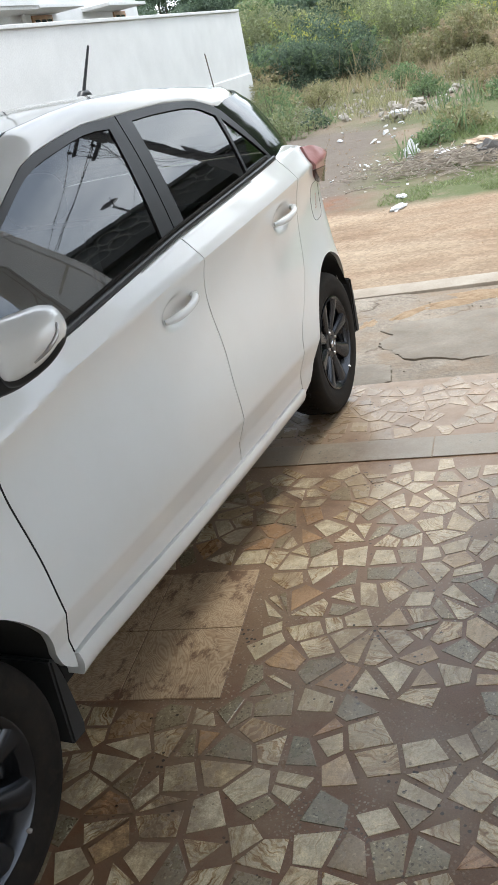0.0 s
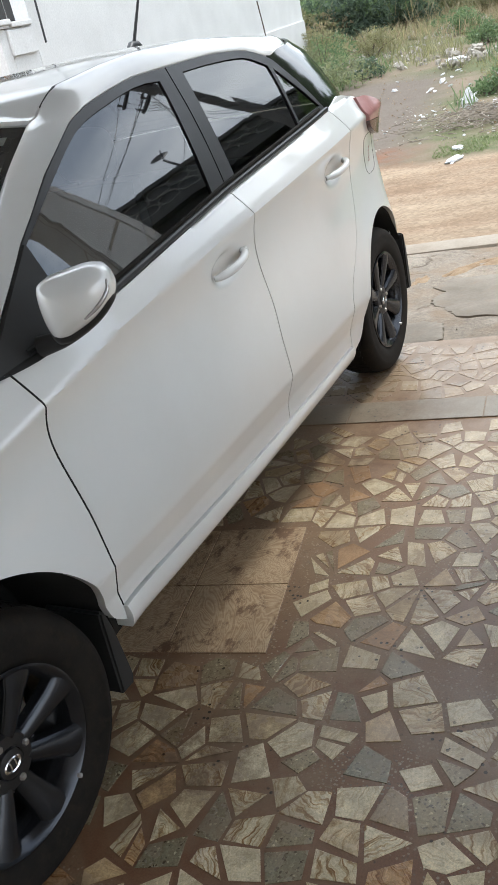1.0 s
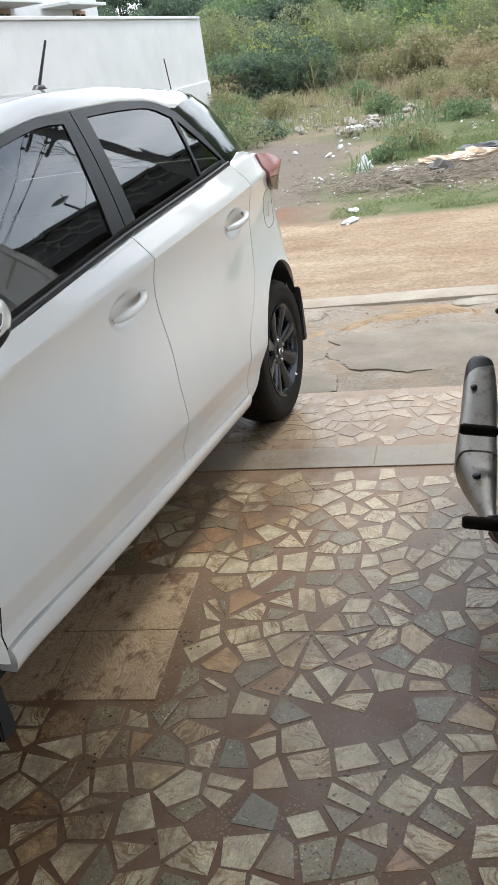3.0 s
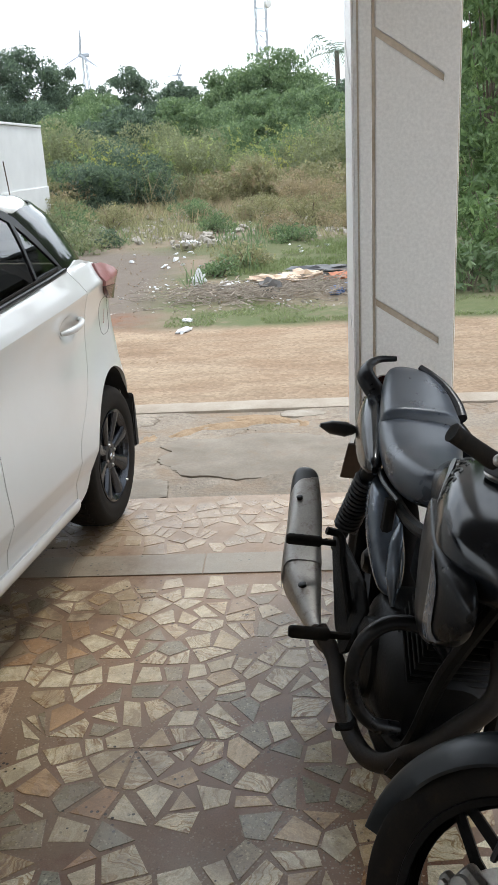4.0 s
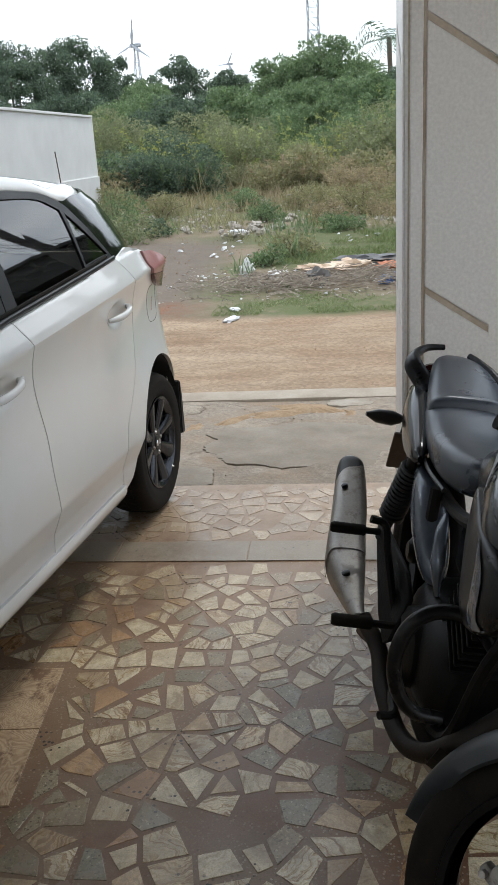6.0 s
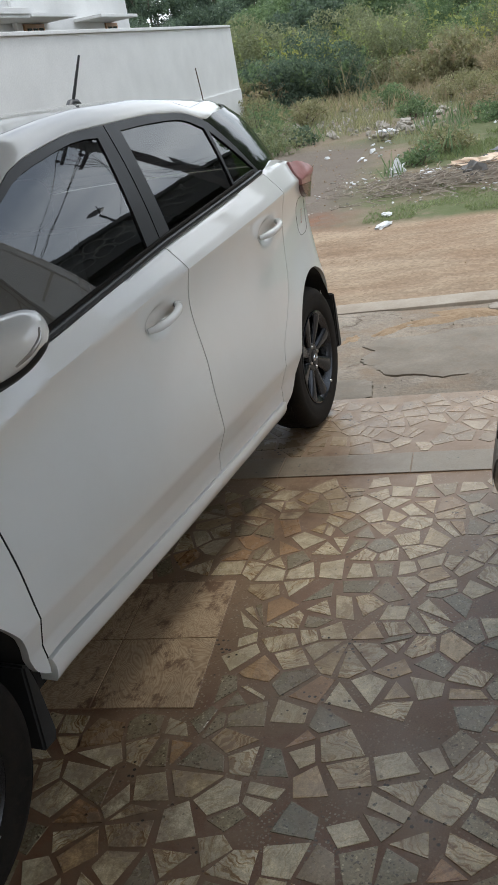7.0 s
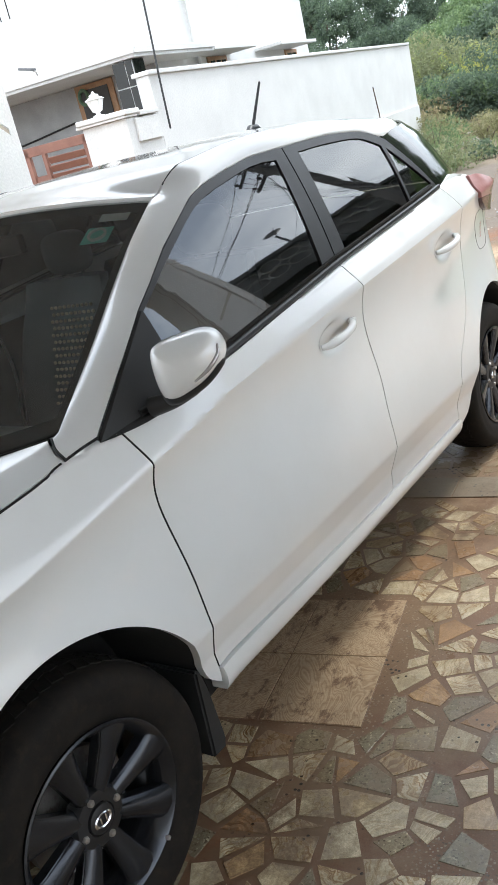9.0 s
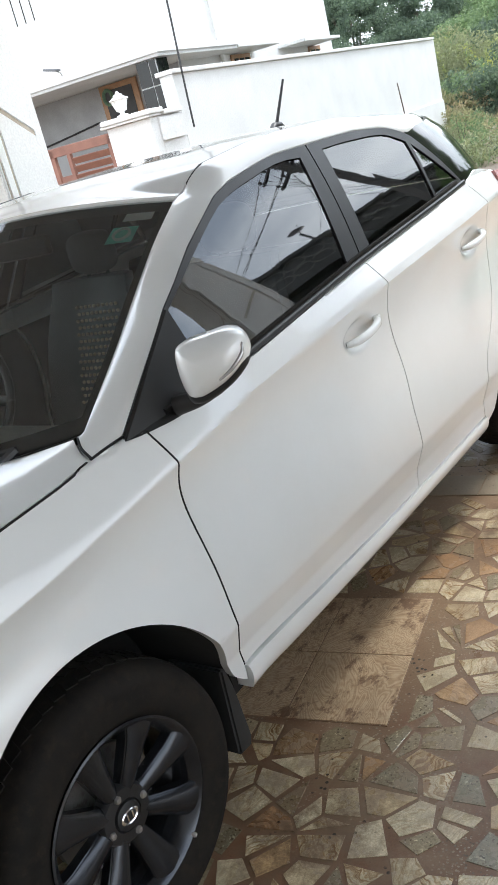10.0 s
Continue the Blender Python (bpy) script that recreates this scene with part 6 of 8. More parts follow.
def bike_wheel(parent, m, radius, width, front):
    w = part("wheel", lathe(bmesh.new(), [(radius - 0.085, -0.035), (radius - 0.072, -0.040), (radius - 0.066, -0.028), (radius - 0.075, 0.0), (radius - 0.066, 0.028), (radius - 0.072, 0.040), (radius - 0.085, 0.035), (radius - 0.095, 0.0)], Matrix.Rotation(radians(90), 4, "Z"), 48, closed=True),
             DIRTY, parent, "black cast wheel", 40, m)
    h = width / 2
    part("tyre", lathe(bmesh.new(), [(radius - 0.072, -0.034), (radius - 0.055, -h * 0.95), (radius - 0.03, -h), (radius - 0.010, -h * 0.75), (radius, -h * 0.25), (radius, h * 0.25), (radius - 0.010, h * 0.75), (radius - 0.03, h), (radius - 0.055, h * 0.95), (radius - 0.072, 0.034)], Matrix.Rotation(radians(90), 4, "Z"), 60, closed=True),
         RUBBER, w, "worn black tyre", 50)
    for k in range(6):
        bm = bmesh.new()
        a = Matrix.Rotation(radians(60 * k), 4, "Y")
        for sgn in (-1, 1):
            tube(bm, [a @ Vector((sgn * 0.010, sgn * 0.014, 0.03)), a @ Vector((sgn * 0.022, sgn * 0.006, radius * 0.45)), a @ Vector((sgn * 0.012, 0, radius - 0.085))], 0.011, 6)
        part("spoke", bm, DIRTY, w, "", 40)
    part("hub", lathe(bmesh.new(), [(0.0001, -0.055), (0.025, -0.055), (0.042, -0.04), (0.042, 0.04), (0.025, 0.055), (0.0001, 0.055)], Matrix.Rotation(radians(90), 4, "Z"), 24), DIRTY, w, "", 40)
    if front:
        part("brake_disc", lathe(bmesh.new(), [(0.075, -0.062), (0.120, -0.062), (0.120, -0.058), (0.075, -0.058)], Matrix.Rotation(radians(90), 4, "Z"), 40, closed=True), STEEL, w, "steel brake disc", 40)
    return w


bike_wheel(bike, pose(0, 0, 0.30), 0.300, 0.105, False)
# frame, swing arm, shocks
bm = bmesh.new()
for s in (-1, 1):
    tube(bm, [(1.00, 0.0, 0.86), (0.80, 0.07 * s, 0.74), (0.45, 0.070 * s, 0.64), (0.10, 0.075 * s, 0.66), (-0.22, 0.08 * s, 0.76)], 0.017, 8, 24)
    tube(bm, [(1.02, 0.0, 0.78), (0.92, 0.06 * s, 0.50), (0.84, 0.09 * s, 0.24), (0.55, 0.10 * s, 0.20), (0.42, 0.10 * s, 0.30), (0.38, 0.10 * s, 0.66)], 0.017, 8, 30)
    tube(bm, [(0.40, 0.12 * s, 0.32), (0.20, 0.125 * s, 0.31), (0.0, 0.115 * s, 0.30)], 0.024, 8, flat=1.3)
part("frame", bm, DIRTY, bike, "black tubular frame", 40)
for s in (-1, 1):
    a, b = Vector((0.02, 0.150 * s, 0.34)), Vector((0.18, 0.116 * s, 0.665))
    sh = part("shock_absorber", tube(bmesh.new(), [a, a.lerp(b, 0.25), a.lerp(b, 0.3), b], [0.016, 0.018, 0.028, 0.028], 12), DIRTY, bike, "black twin shock absorber", 40)
    bm = bmesh.new()
    coil = []
    for k in range(150):
        t = k / 149
        c = a.lerp(b, 0.30 + 0.6 * t)
        ang = t * 13 * 2 * math.pi
        d = (b - a).normalized()
        u = d.orthogonal().normalized()
        coil.append(c + (u * math.cos(ang) + d.cross(u) * math.sin(ang)) * 0.033)
    tube(bm, coil, 0.0075, 6)
    part("coil_spring", bm, BLACK, sh, "black coil spring", 40)
    part("reservoir", tube(bmesh.new(), [a.lerp(b, 0.82) + Vector((-0.045, 0, -0.03)), b + Vector((-0.05, 0, 0.03))], 0.020, 10), DIRTY, sh, "", 40)
# seat: one pressed cover, a scooped rider's part in front of a raised pillion part
PILLION = dense([(0.115, 0.018, 0.785, 0.075, 0.022, 2.6), (0.10, 0.019, 0.785, 0.112, 0.048, 3.0), (0.05, 0.024, 0.786, 0.116, 0.054, 3.0), (-0.10, 0.040, 0.806, 0.106, 0.056, 3.0), (-0.21, 0.041, 0.826, 0.083, 0.050, 2.8), (-0.28, 0.036, 0.840, 0.052, 0.030, 2.4), (-0.305, 0.034, 0.842, 0.020, 0.010, 2.0)], 34)
seat_st = dense([(0.555, -0.012, 0.762, 0.030, 0.028, 2.2), (0.52, -0.014, 0.748, 0.062, 0.050, 2.6), (0.43, -0.018, 0.736, 0.088, 0.058, 2.9), (0.30, -0.010, 0.733, 0.106, 0.054, 3.0), (0.20, 0.004, 0.744, 0.116, 0.050, 3.0), (0.12, 0.014, 0.756, 0.118, 0.050, 3.0), (0.04, 0.024, 0.765, 0.115, 0.045, 2.8), (-0.02, 0.030, 0.775, 0.09, 0.03, 2.4)], 40)
part("seat", loft(seat_st, n=36), SEAT, bike, "black scooped vinyl rider seat", 60)
part("pillion_seat", loft(PILLION, n=36), SEAT, bike, "black raised vinyl pillion seat", 60)
bm = bmesh.new()
tube(bm, [(x, y, z) for x, y, z in ((-0.27, -0.012, 0.815), (-0.10, -0.068, 0.772), (0.05, -0.094, 0.736), (0.15, -0.106, 0.703), (0.30, -0.114, 0.684), (0.45, -0.100, 0.682))], 0.007, 6, 30)
part("seat_piping", bm, BLACK, bike, "black piping along the foot of the seat", 60)
# tail fairing
for s in (-1, 1):
    yy = lambda v: v if s < 0 else 0.07 - v
    tail_st = dense([(0.255, yy(-0.128), 0.690, 0.008, 0.010, 2.2), (0.20, yy(-0.120), 0.690, 0.028, 0.036, 2.3), (0.05, yy(-0.100), 0.694, 0.044, 0.070, 2.4), (-0.10, yy(-0.080), 0.710, 0.046, 0.076, 2.4), (-0.20, yy(-0.058), 0.732, 0.042, 0.066, 2.4), (-0.29, yy(-0.032), 0.765, 0.034, 0.044, 2.3), (-0.335, yy(-0.015), 0.785, 0.012, 0.014, 2.0)], 32)
    part("tail_fairing", loft(tail_st, n=32), BPAINT, bike, "gloss black tail fairing", 60)
    bm = bmesh.new()
    if s < 0:
        tube(bm, [(-0.12, -0.060, 0.775), (-0.17, -0.070, 0.800), (-0.21, -0.100, 0.838), (-0.26, -0.090, 0.862), (-0.30, -0.050, 0.880), (-0.305, 0.008, 0.888)], [0.022, 0.032, 0.031, 0.021, 0.016, 0.012], 10, 26, flat=0.75)
    else:
        tube(bm, [(0.0, 0.162, 0.790), (-0.06, 0.160, 0.815), (-0.14, 0.140, 0.845), (-0.22, 0.108, 0.866), (-0.27, 0.084, 0.876)], [0.022, 0.020, 0.016, 0.013, 0.010], 10, 22, flat=0.75)
    part("grab_rail", bm, GUARD, bike, "black moulded grab rail", 50)
    ty = lambda v: -v if s < 0 else 0.06 + v
    bm = bmesh.new()
    tube(bm, [(-0.26, ty(0.05), 0.645), (-0.27, ty(0.11), 0.641)], 0.012, 8)
    tube(bm, [(-0.27, ty(0.095), 0.640), (-0.275, ty(0.125), 0.638), (-0.275, ty(0.175), 0.640), (-0.27, ty(0.212), 0.645)], [0.016, 0.030, 0.027, 0.008], 12, flat=0.8)
    part("indicator", bm, BLACK, bike, "black stalked indicator", 50)
part("tail_light", loft(dense([(-0.30, 0, 0.80, 0.05, 0.03, 2.4), (-0.335, 0, 0.80, 0.045, 0.025, 2.4), (-0.35, 0, 0.80, 0.03, 0.015, 2.2)], 8)), LAMP, bike, "red tail light", 50)
bm = bmesh.new()
rings(bm, [[(f, y, z) for y in np.linspace(-0.075, 0.075, 7)] for f, z in ((0.05, 0.64), (-0.15, 0.66), (-0.27, 0.66), (-0.34, 0.58), (-0.38, 0.44))], False, False)
bmesh.ops.recalc_face_normals(bm, faces=bm.faces)
g = bmesh.ops.extrude_face_region(bm, geom=list(bm.faces))
for v in g["geom"]:
    if isinstance(v, bmesh.types.BMVert):
        v.co += Vector((-0.004, 0, 0.008))
part("rear_mudguard", bm, PLASTIC, bike, "black plastic rear mudguard", 40)
part("plate_holder", boxed(-0.012, 0.0, -0.100, 0.10, -0.075, 0.075, bevel=0.004, m=pose(-0.335, 0, 0.505, 0, 20, 0)), surface("brown_plate_back", (0.07, 0.045, 0.03), (0.10, 0.065, 0.045), 9, 0.6), bike, "brown back of the plate holder", 40)
# side panels: a rounded pod with a dark inlet
for s in (-1, 1):
    pod_st = dense([(0.15, s * 0.098, 0.645, 0.008, 0.012, 2.2), (0.19, s * 0.102, 0.622, 0.020, 0.034, 2.3), (0.28, s * 0.096, 0.582, 0.042, 0.064, 2.4), (0.38, s * 0.090, 0.526, 0.045, 0.068, 2.4), (0.46, s * 0.086, 0.474, 0.034, 0.046, 2.4), (0.505, s * 0.085, 0.452, 0.010, 0.014, 2.0)], 26)
    sp = part("side_panel", loft(pod_st, n=28), BGREY, bike, "blue-grey side panel with a dark inlet", 60)
    bm = bmesh.new()
    tube(bm, [(0.30, s * 0.122, 0.600), (0.355, s * 0.122, 0.560), (0.41, s * 0.116, 0.512)], [0.008, 0.024, 0.006], 10, 14, flat=0.5)
    part("panel_inlet", bm, BLACK, sp, "black air inlet", 50)
    bm = bmesh.new()
    tube(bm, [(0.445, s * 0.082, 0.618), (0.485, s * 0.094, 0.585), (0.53, s * 0.100, 0.520), (0.55, s * 0.092, 0.440)], [0.008, 0.021, 0.022, 0.008], 12, 24, flat=0.6)
    part("panel_edge", bm, BGREY, sp, "pale raised edge", 50)
# tank with shrouds
tank_st = dense([(0.530, 0, 0.785, 0.035, 0.034, 2.3), (0.590, 0, 0.795, 0.068, 0.060, 2.5), (0.680, 0, 0.805, 0.088, 0.085, 2.6), (0.760, 0, 0.808, 0.102, 0.094, 2.7), (0.860, 0, 0.808, 0.130, 0.094, 2.8), (0.950, 0, 0.806, 0.146, 0.088, 2.8), (1.030, 0, 0.800, 0.134, 0.080, 2.7), (1.090, 0, 0.792, 0.085, 0.060, 2.4), (1.122, 0, 0.785, 0.045, 0.026, 2.2)], 44)
tank = part("fuel_tank", loft(tank_st, n=32), BPAINT, bike, "dusty black fuel tank with a pale side graphic", 60)
part("filler_cap", lathe(bmesh.new(), [(0.0001, 0.920), (0.042, 0.920), (0.045, 0.927), (0.040, 0.933), (0.0001, 0.933)], Matrix.Translation((0.845, 0, -0.014)) @ Matrix.Rotation(radians(-90), 4, "Y"), 24), STEEL, tank, "steel filler cap", 40)


def on_tank(f, a, out=0.002):
    st = [float(np.interp(f, [q[0] for q in tank_st], [q[c] for q in tank_st])) for c in range(6)]
    c, s_ = math.cos(a), math.sin(a)
    p = st[5]
    return Vector((f, (st[3] + out) * math.copysign(abs(c) ** (2 / p), c), st[2] + (st[4] + out) * math.copysign(abs(s_) ** (2 / p), s_)))


GRAPHIC = surface("pale_grey_graphic", (0.20, 0.21, 0.22), (0.28, 0.29, 0.30), 12, 0.4)
SCRIPT = surface("dull_silver_script", (0.13, 0.13, 0.125), (0.18, 0.18, 0.17), 12, 0.5)
for s in (-1, 1):
    side = lambda q: (180 - q if s < 0 else q) * RAD
    bm = bmesh.new()
    rings(bm, [[on_tank(0.63 + 0.21 * k, side(66 - 58 * k + q), 0.0025) for q in np.linspace(0, 2 + 9 * math.sin(math.pi * k), 5)] for k in np.linspace(0, 1, 28)], False, False)
    part("tank_graphic", bm, GRAPHIC, tank, "pale curved graphic", 60)
    for k in range(5):
        bm = bmesh.new()
        f = 0.700 + 0.034 * k
        tube(bm, [on_tank(f + 0.013 * math.cos(a), side(74 - 12 * k + 8 * math.sin(a)), 0.001) for a in np.linspace(0.5, 5.4, 12)], 0.0026, 5)
        part("tank_mark", bm, SCRIPT, tank, "dull silver curved mark", 50)
for s in (-1, 1):
    scoop_st = dense([(0.700, s * 0.088, 0.775, 0.010, 0.022, 3.4), (0.74, s * 0.094, 0.752, 0.020, 0.055, 4.6), (0.82, s * 0.104, 0.724, 0.028, 0.078, 5.5), (0.90, s * 0.116, 0.706, 0.033, 0.094, 6.0), (0.98, s * 0.124, 0.704, 0.034, 0.094, 6.0), (1.05, s * 0.126, 0.714, 0.032, 0.080, 5.0), (1.11, s * 0.124, 0.732, 0.022, 0.052, 3.4), (1.145, s * 0.122, 0.745, 0.008, 0.020, 2.2)], 34)
    sh = part("tank_shroud", loft(scoop_st, n=32), GUARD, bike, "black tank shroud with a blue-grey wedge", 60)
    bm = bmesh.new()
    rows = []
    for k in np.linspace(0, 1, 16):
        row = []
        for c in np.linspace(0, 1, 8):
            f = 0.955 + 0.075 * c + 0.085 * k * (1 - 0.3 * c)
            q = [float(np.interp(f, [w[0] for w in scoop_st], [w[c_] for w in scoop_st])) for c_ in range(6)]
            lo, hi = -46 + 24 * (1 - k) - 10 * c, 62 - 44 * k
            ang = radians(hi + (lo - hi) * (0.1 + 0.9 * (c if k < 0.5 else c)))
            cc, ss = math.cos(ang), math.sin(ang)
            row.append((f, q[1] + s * (q[3] + 0.003) * math.copysign(abs(cc) ** (2 / q[5]), cc), q[2] + (q[4] + 0.003) * math.copysign(abs(ss) ** (2 / q[5]), ss)))
        rows.append(row)
    rings(bm, rows, False, False)
    bmesh.ops.recalc_face_normals(bm, faces=bm.faces)
    part("shroud_wedge", bm, BGREY, sh, "blue-grey wedge panel", 60)
# engine: crankcase, cylinder fins, covers
eng = part("engine", loft(dense([(0.40, 0, 0.32, 0.09, 0.10, 3), (0.46, 0, 0.32, 0.13, 0.13, 3), (0.60, 0, 0.31, 0.145, 0.14, 3), (0.74, 0, 0.31, 0.13, 0.12, 3), (0.80, 0, 0.30, 0.09, 0.08, 3)], 16)), DIRTY, bike, "oily dark engine", 40)
for s in (-1, 1):
    part("engine_cover", lathe(bmesh.new(), [(0.0001, 0.165), (0.07, 0.165), (0.098, 0.150), (0.105, 0.11)], Matrix.Translation((0.58, 0, 0.31)) @ Matrix.Rotation(radians(90 * s), 4, "Z"), 32), DIRTY, eng, "round engine cover", 40)
for k in range(9):
    m = pose(0.70 + 0.018 * k, 0, 0.40 + 0.028 * k, 0, 32, 0)
    part("cooling_fin", boxed(-0.085, 0.085, -0.095, 0.095, -0.004, 0.004, bevel=0.003, m=m), DIRTY, eng)
part("cylinder", boxed(-0.06, 0.06, -0.07, 0.07, 0, 0.30, bevel=0.01, m=pose(0.69, 0, 0.38, 0, 32, 0)), DIRTY, eng)
part("carburettor", boxed(0.48, 0.62, -0.05, 0.05, 0.50, 0.62, bevel=0.02), DIRTY, eng, "", 40)
# exhaust
bm = bmesh.new()
tube(bm, [(0.86, 0.06, 0.58), (0.95, 0.045, 0.475), (0.935, -0.015, 0.375), (0.90, -0.075, 0.285), (0.83, -0.125, 0.190), (0.74, -0.165, 0.165), (0.60, -0.190, 0.195), (0.50, -0.196, 0.240), (0.42, -0.238, 0.284)], 0.0235, 12, 44)
part("exhaust_pipe", bm, surface("burnt_exhaust", (0.018, 0.016, 0.015), (0.042, 0.030, 0.022), 14, 0.6, metal=0.3, bump=0.3, fine=140), bike, "rusty exhaust pipe sweeping under the engine", 50)
MUF = dense([(0.43, -0.248, 0.284, 0.017, 0.018, 2.2), (0.36, -0.256, 0.289, 0.028, 0.030, 2.6), (0.21, -0.267, 0.310, 0.053, 0.052, 3.6), (0.13, -0.266, 0.336, 0.055, 0.056, 3.6), (0.0, -0.254, 0.396, 0.051, 0.056, 3.4), (-0.15, -0.249, 0.466, 0.042, 0.050, 3.0), (-0.185, -0.249, 0.484, 0.034, 0.036, 2.6)], 40)
muf = part("muffler", loft(MUF, n=32), MUFF, bike, "dull steel muffler of angular section", 35)


def on_muffler(x, a, out=0.0):
    """A place on the muffler's skin, at a station and an angle in degrees (90: on top, 180: outer side)."""
    q = [float(np.interp(-x, [-w[0] for w in MUF], [w[c] for w in MUF])) for c in range(6)]
    c, s_ = math.cos(a * RAD), math.sin(a * RAD)
    return Vector((x, q[1] + (q[3] + out) * math.copysign(abs(c) ** (2 / q[5]), c), q[2] + (q[4] + out) * math.copysign(abs(s_) ** (2 / q[5]), s_)))


bm = bmesh.new()
rings(bm, [[on_muffler(-0.06 - 0.125 * k, a, 0.003 - 0.004 * max(0, k - 0.8)) for a in np.linspace(0, 352, 45)] for k in np.linspace(0, 1, 14)])
bmesh.ops.recalc_face_normals(bm, faces=bm.faces)
part("end_cap", bm, BLACK, muf, "black muffler end", 45)
bm = bmesh.new()
rings(bm, [[on_muffler(0.19 + (-0.150 + 0.0005 * max(0.0, a - 35) - 0.19) * k, a, 0.0035) for a in np.linspace(35, 215, 25)] for k in np.linspace(0, 1, 16)], False, False)
fold_edges(bm, 0.003, Vector((0, 0, -1)))
bmesh.ops.recalc_face_normals(bm, faces=bm.faces)
part("heat_shield", bm, MUFF, muf, "pale heat shield with a slanting rear edge", 40)
part("tail_pipe", tube(bmesh.new(), [(-0.175, -0.249, 0.485), (-0.205, -0.249, 0.500)], [0.026, 0.023], 14), STEEL, muf, "bright tail pipe", 45)
for x, r, out in ((-0.035, 0.010, 0.010), (0.285, 0.012, 0.002)):
    p0, p1 = on_muffler(x, 105, out - 0.008), on_muffler(x, 105, out + 0.004)
    part("muffler_bolt", tube(bmesh.new(), [p0, p0.lerp(p1, 0.8), p1], [r, r, r * 0.6], 12), BLACK, muf, "dark bolt", 40)
# foot pegs, hanger plates, stand, crash guard
for s in (-1, 1):
    bm = bmesh.new()
    outline_slab(bm, [(0.57, 0.31), (0.54, 0.285), (0.42, 0.30), (0.30, 0.37), (0.20, 0.435), (0.20, 0.475), (0.27, 0.48), (0.45, 0.448), (0.52, 0.405)], 0.186, 0.200, Matrix(((1, 0, 0, 0), (0, 0, s, 0), (0, 1, 0, 0), (0, 0, 0, 1))))
    bmesh.ops.recalc_face_normals(bm, faces=bm.faces)
    bmesh.ops.bevel(bm, geom=list(bm.edges), offset=0.003, segments=1, affect="EDGES")
    for v in bm.verts:
        v.co.y -= s * 0.18 * max(0.0, v.co.x - 0.20) * max(0.0, min(1.0, (v.co.z - 0.30) / 0.12))
    part("peg_plate", bm, DIRTY, bike, "dark cast footrest plate", 40)
    for f, z, y1, r in ((0.54, 0.338, 0.338, 0.017), (0.225, 0.449, 0.335, 0.016)):
        bm = bmesh.new()
        tube(bm, [(f, s * 0.17, z), (f, s * 0.24, z)], 0.010, 8)
        tube(bm, [(f, s * 0.235, z), (f, s * 0.24, z), (f, s * (y1 - 0.008), z), (f, s * y1, z)], [r * 0.8, r, r, r * 0.75], 12)
        part("footrest", bm, RUBBER, bike, "black rubber footrest", 40)
    bm = bmesh.new()
    tube(bm, [(0.88, 0.045 * s, 0.51), (0.88, 0.085 * s, 0.555), (0.88, 0.135 * s, 0.580), (0.88, 0.190 * s, 0.575), (0.88, 0.232 * s, 0.530), (0.88, 0.245 * s, 0.455), (0.88, 0.226 * s, 0.382), (0.88, 0.182 * s, 0.332), (0.87, 0.120 * s, 0.315)], 0.0165, 10, 40)
    part("crash_guard", bm, GUARD, bike, "black tubular crash guard loop", 50)
bm = bmesh.new()
tube(bm, [(0.58, -0.165, 0.26), (0.70, -0.19, 0.24), (0.78, -0.20, 0.25), (0.80, -0.235, 0.255)], 0.010, 8, 16)
part("brake_pedal", bm, DIRTY, bike, "dark steel brake pedal", 40)
part("kick_lever", tube(bmesh.new(), [(0.48, -0.17, 0.34), (0.40, -0.20, 0.47), (0.36, -0.21, 0.53), (0.36, -0.25, 0.545)], 0.011, 8, 16), DIRTY, bike, "dark steel kick lever", 40)
part("side_stand", tube(bmesh.new(), [(0.42, 0.13, 0.22), (0.36, 0.20, 0.10), (0.33, 0.24, 0.052)], 0.011, 8), BLACK, bike, "black side stand", 40)
part("centre_stand", tube(bmesh.new(), [(0.36, -0.16, 0.16), (0.26, -0.19, 0.13), (0.22, -0.20, 0.125)], 0.011, 8), RUST, bike, "rusty centre stand foot", 40)
bm = bmesh.new()
rings(bm, [[(f, y, z + 0.05 * abs(y / 0.13) ** 2) for y in np.linspace(-0.13, 0.13, 9)] for f, z in ((0.94, 0.24), (0.88, 0.15), (0.70, 0.12), (0.48, 0.13))], False, False)
g = bmesh.ops.extrude_face_region(bm, geom=list(bm.faces))
for v in g["geom"]:
    if isinstance(v, bmesh.types.BMVert):
        v.co.z += 0.006
bmesh.ops.recalc_face_normals(bm, faces=bm.faces)
part("engine_guard", bm, DIRTY, bike, "dark engine guard plate", 40)
# fork, front wheel, mudguard and handlebar turn together
HEADP = Vector((1.04, 0, 0.80))
RAKE = 25
STEER = Matrix.Translation(HEADP) @ Matrix.Rotation(radians(-RAKE), 4, "Y") @ Matrix.Rotation(radians(47), 4, "Z") @ Matrix.Rotation(radians(RAKE), 4, "Y") @ Matrix.Translation(-HEADP)
PIVOT = Vector((1.13, 0, 0.80))
TURNED = Matrix.Translation(PIVOT) @ Matrix.Rotation(radians(-RAKE), 4, "Y") @ Matrix.Rotation(radians(50), 4, "Z") @ Matrix.Rotation(radians(RAKE), 4, "Y") @ Matrix.Translation(-PIVOT)
dn = Vector((math.sin(radians(RAKE)), 0, -math.cos(radians(RAKE))))
axle = Vector((1.372, 0, 0.295))
bike_wheel(bike, TURNED @ Matrix.Translation(axle), 0.295, 0.085, True)
bm = bmesh.new()
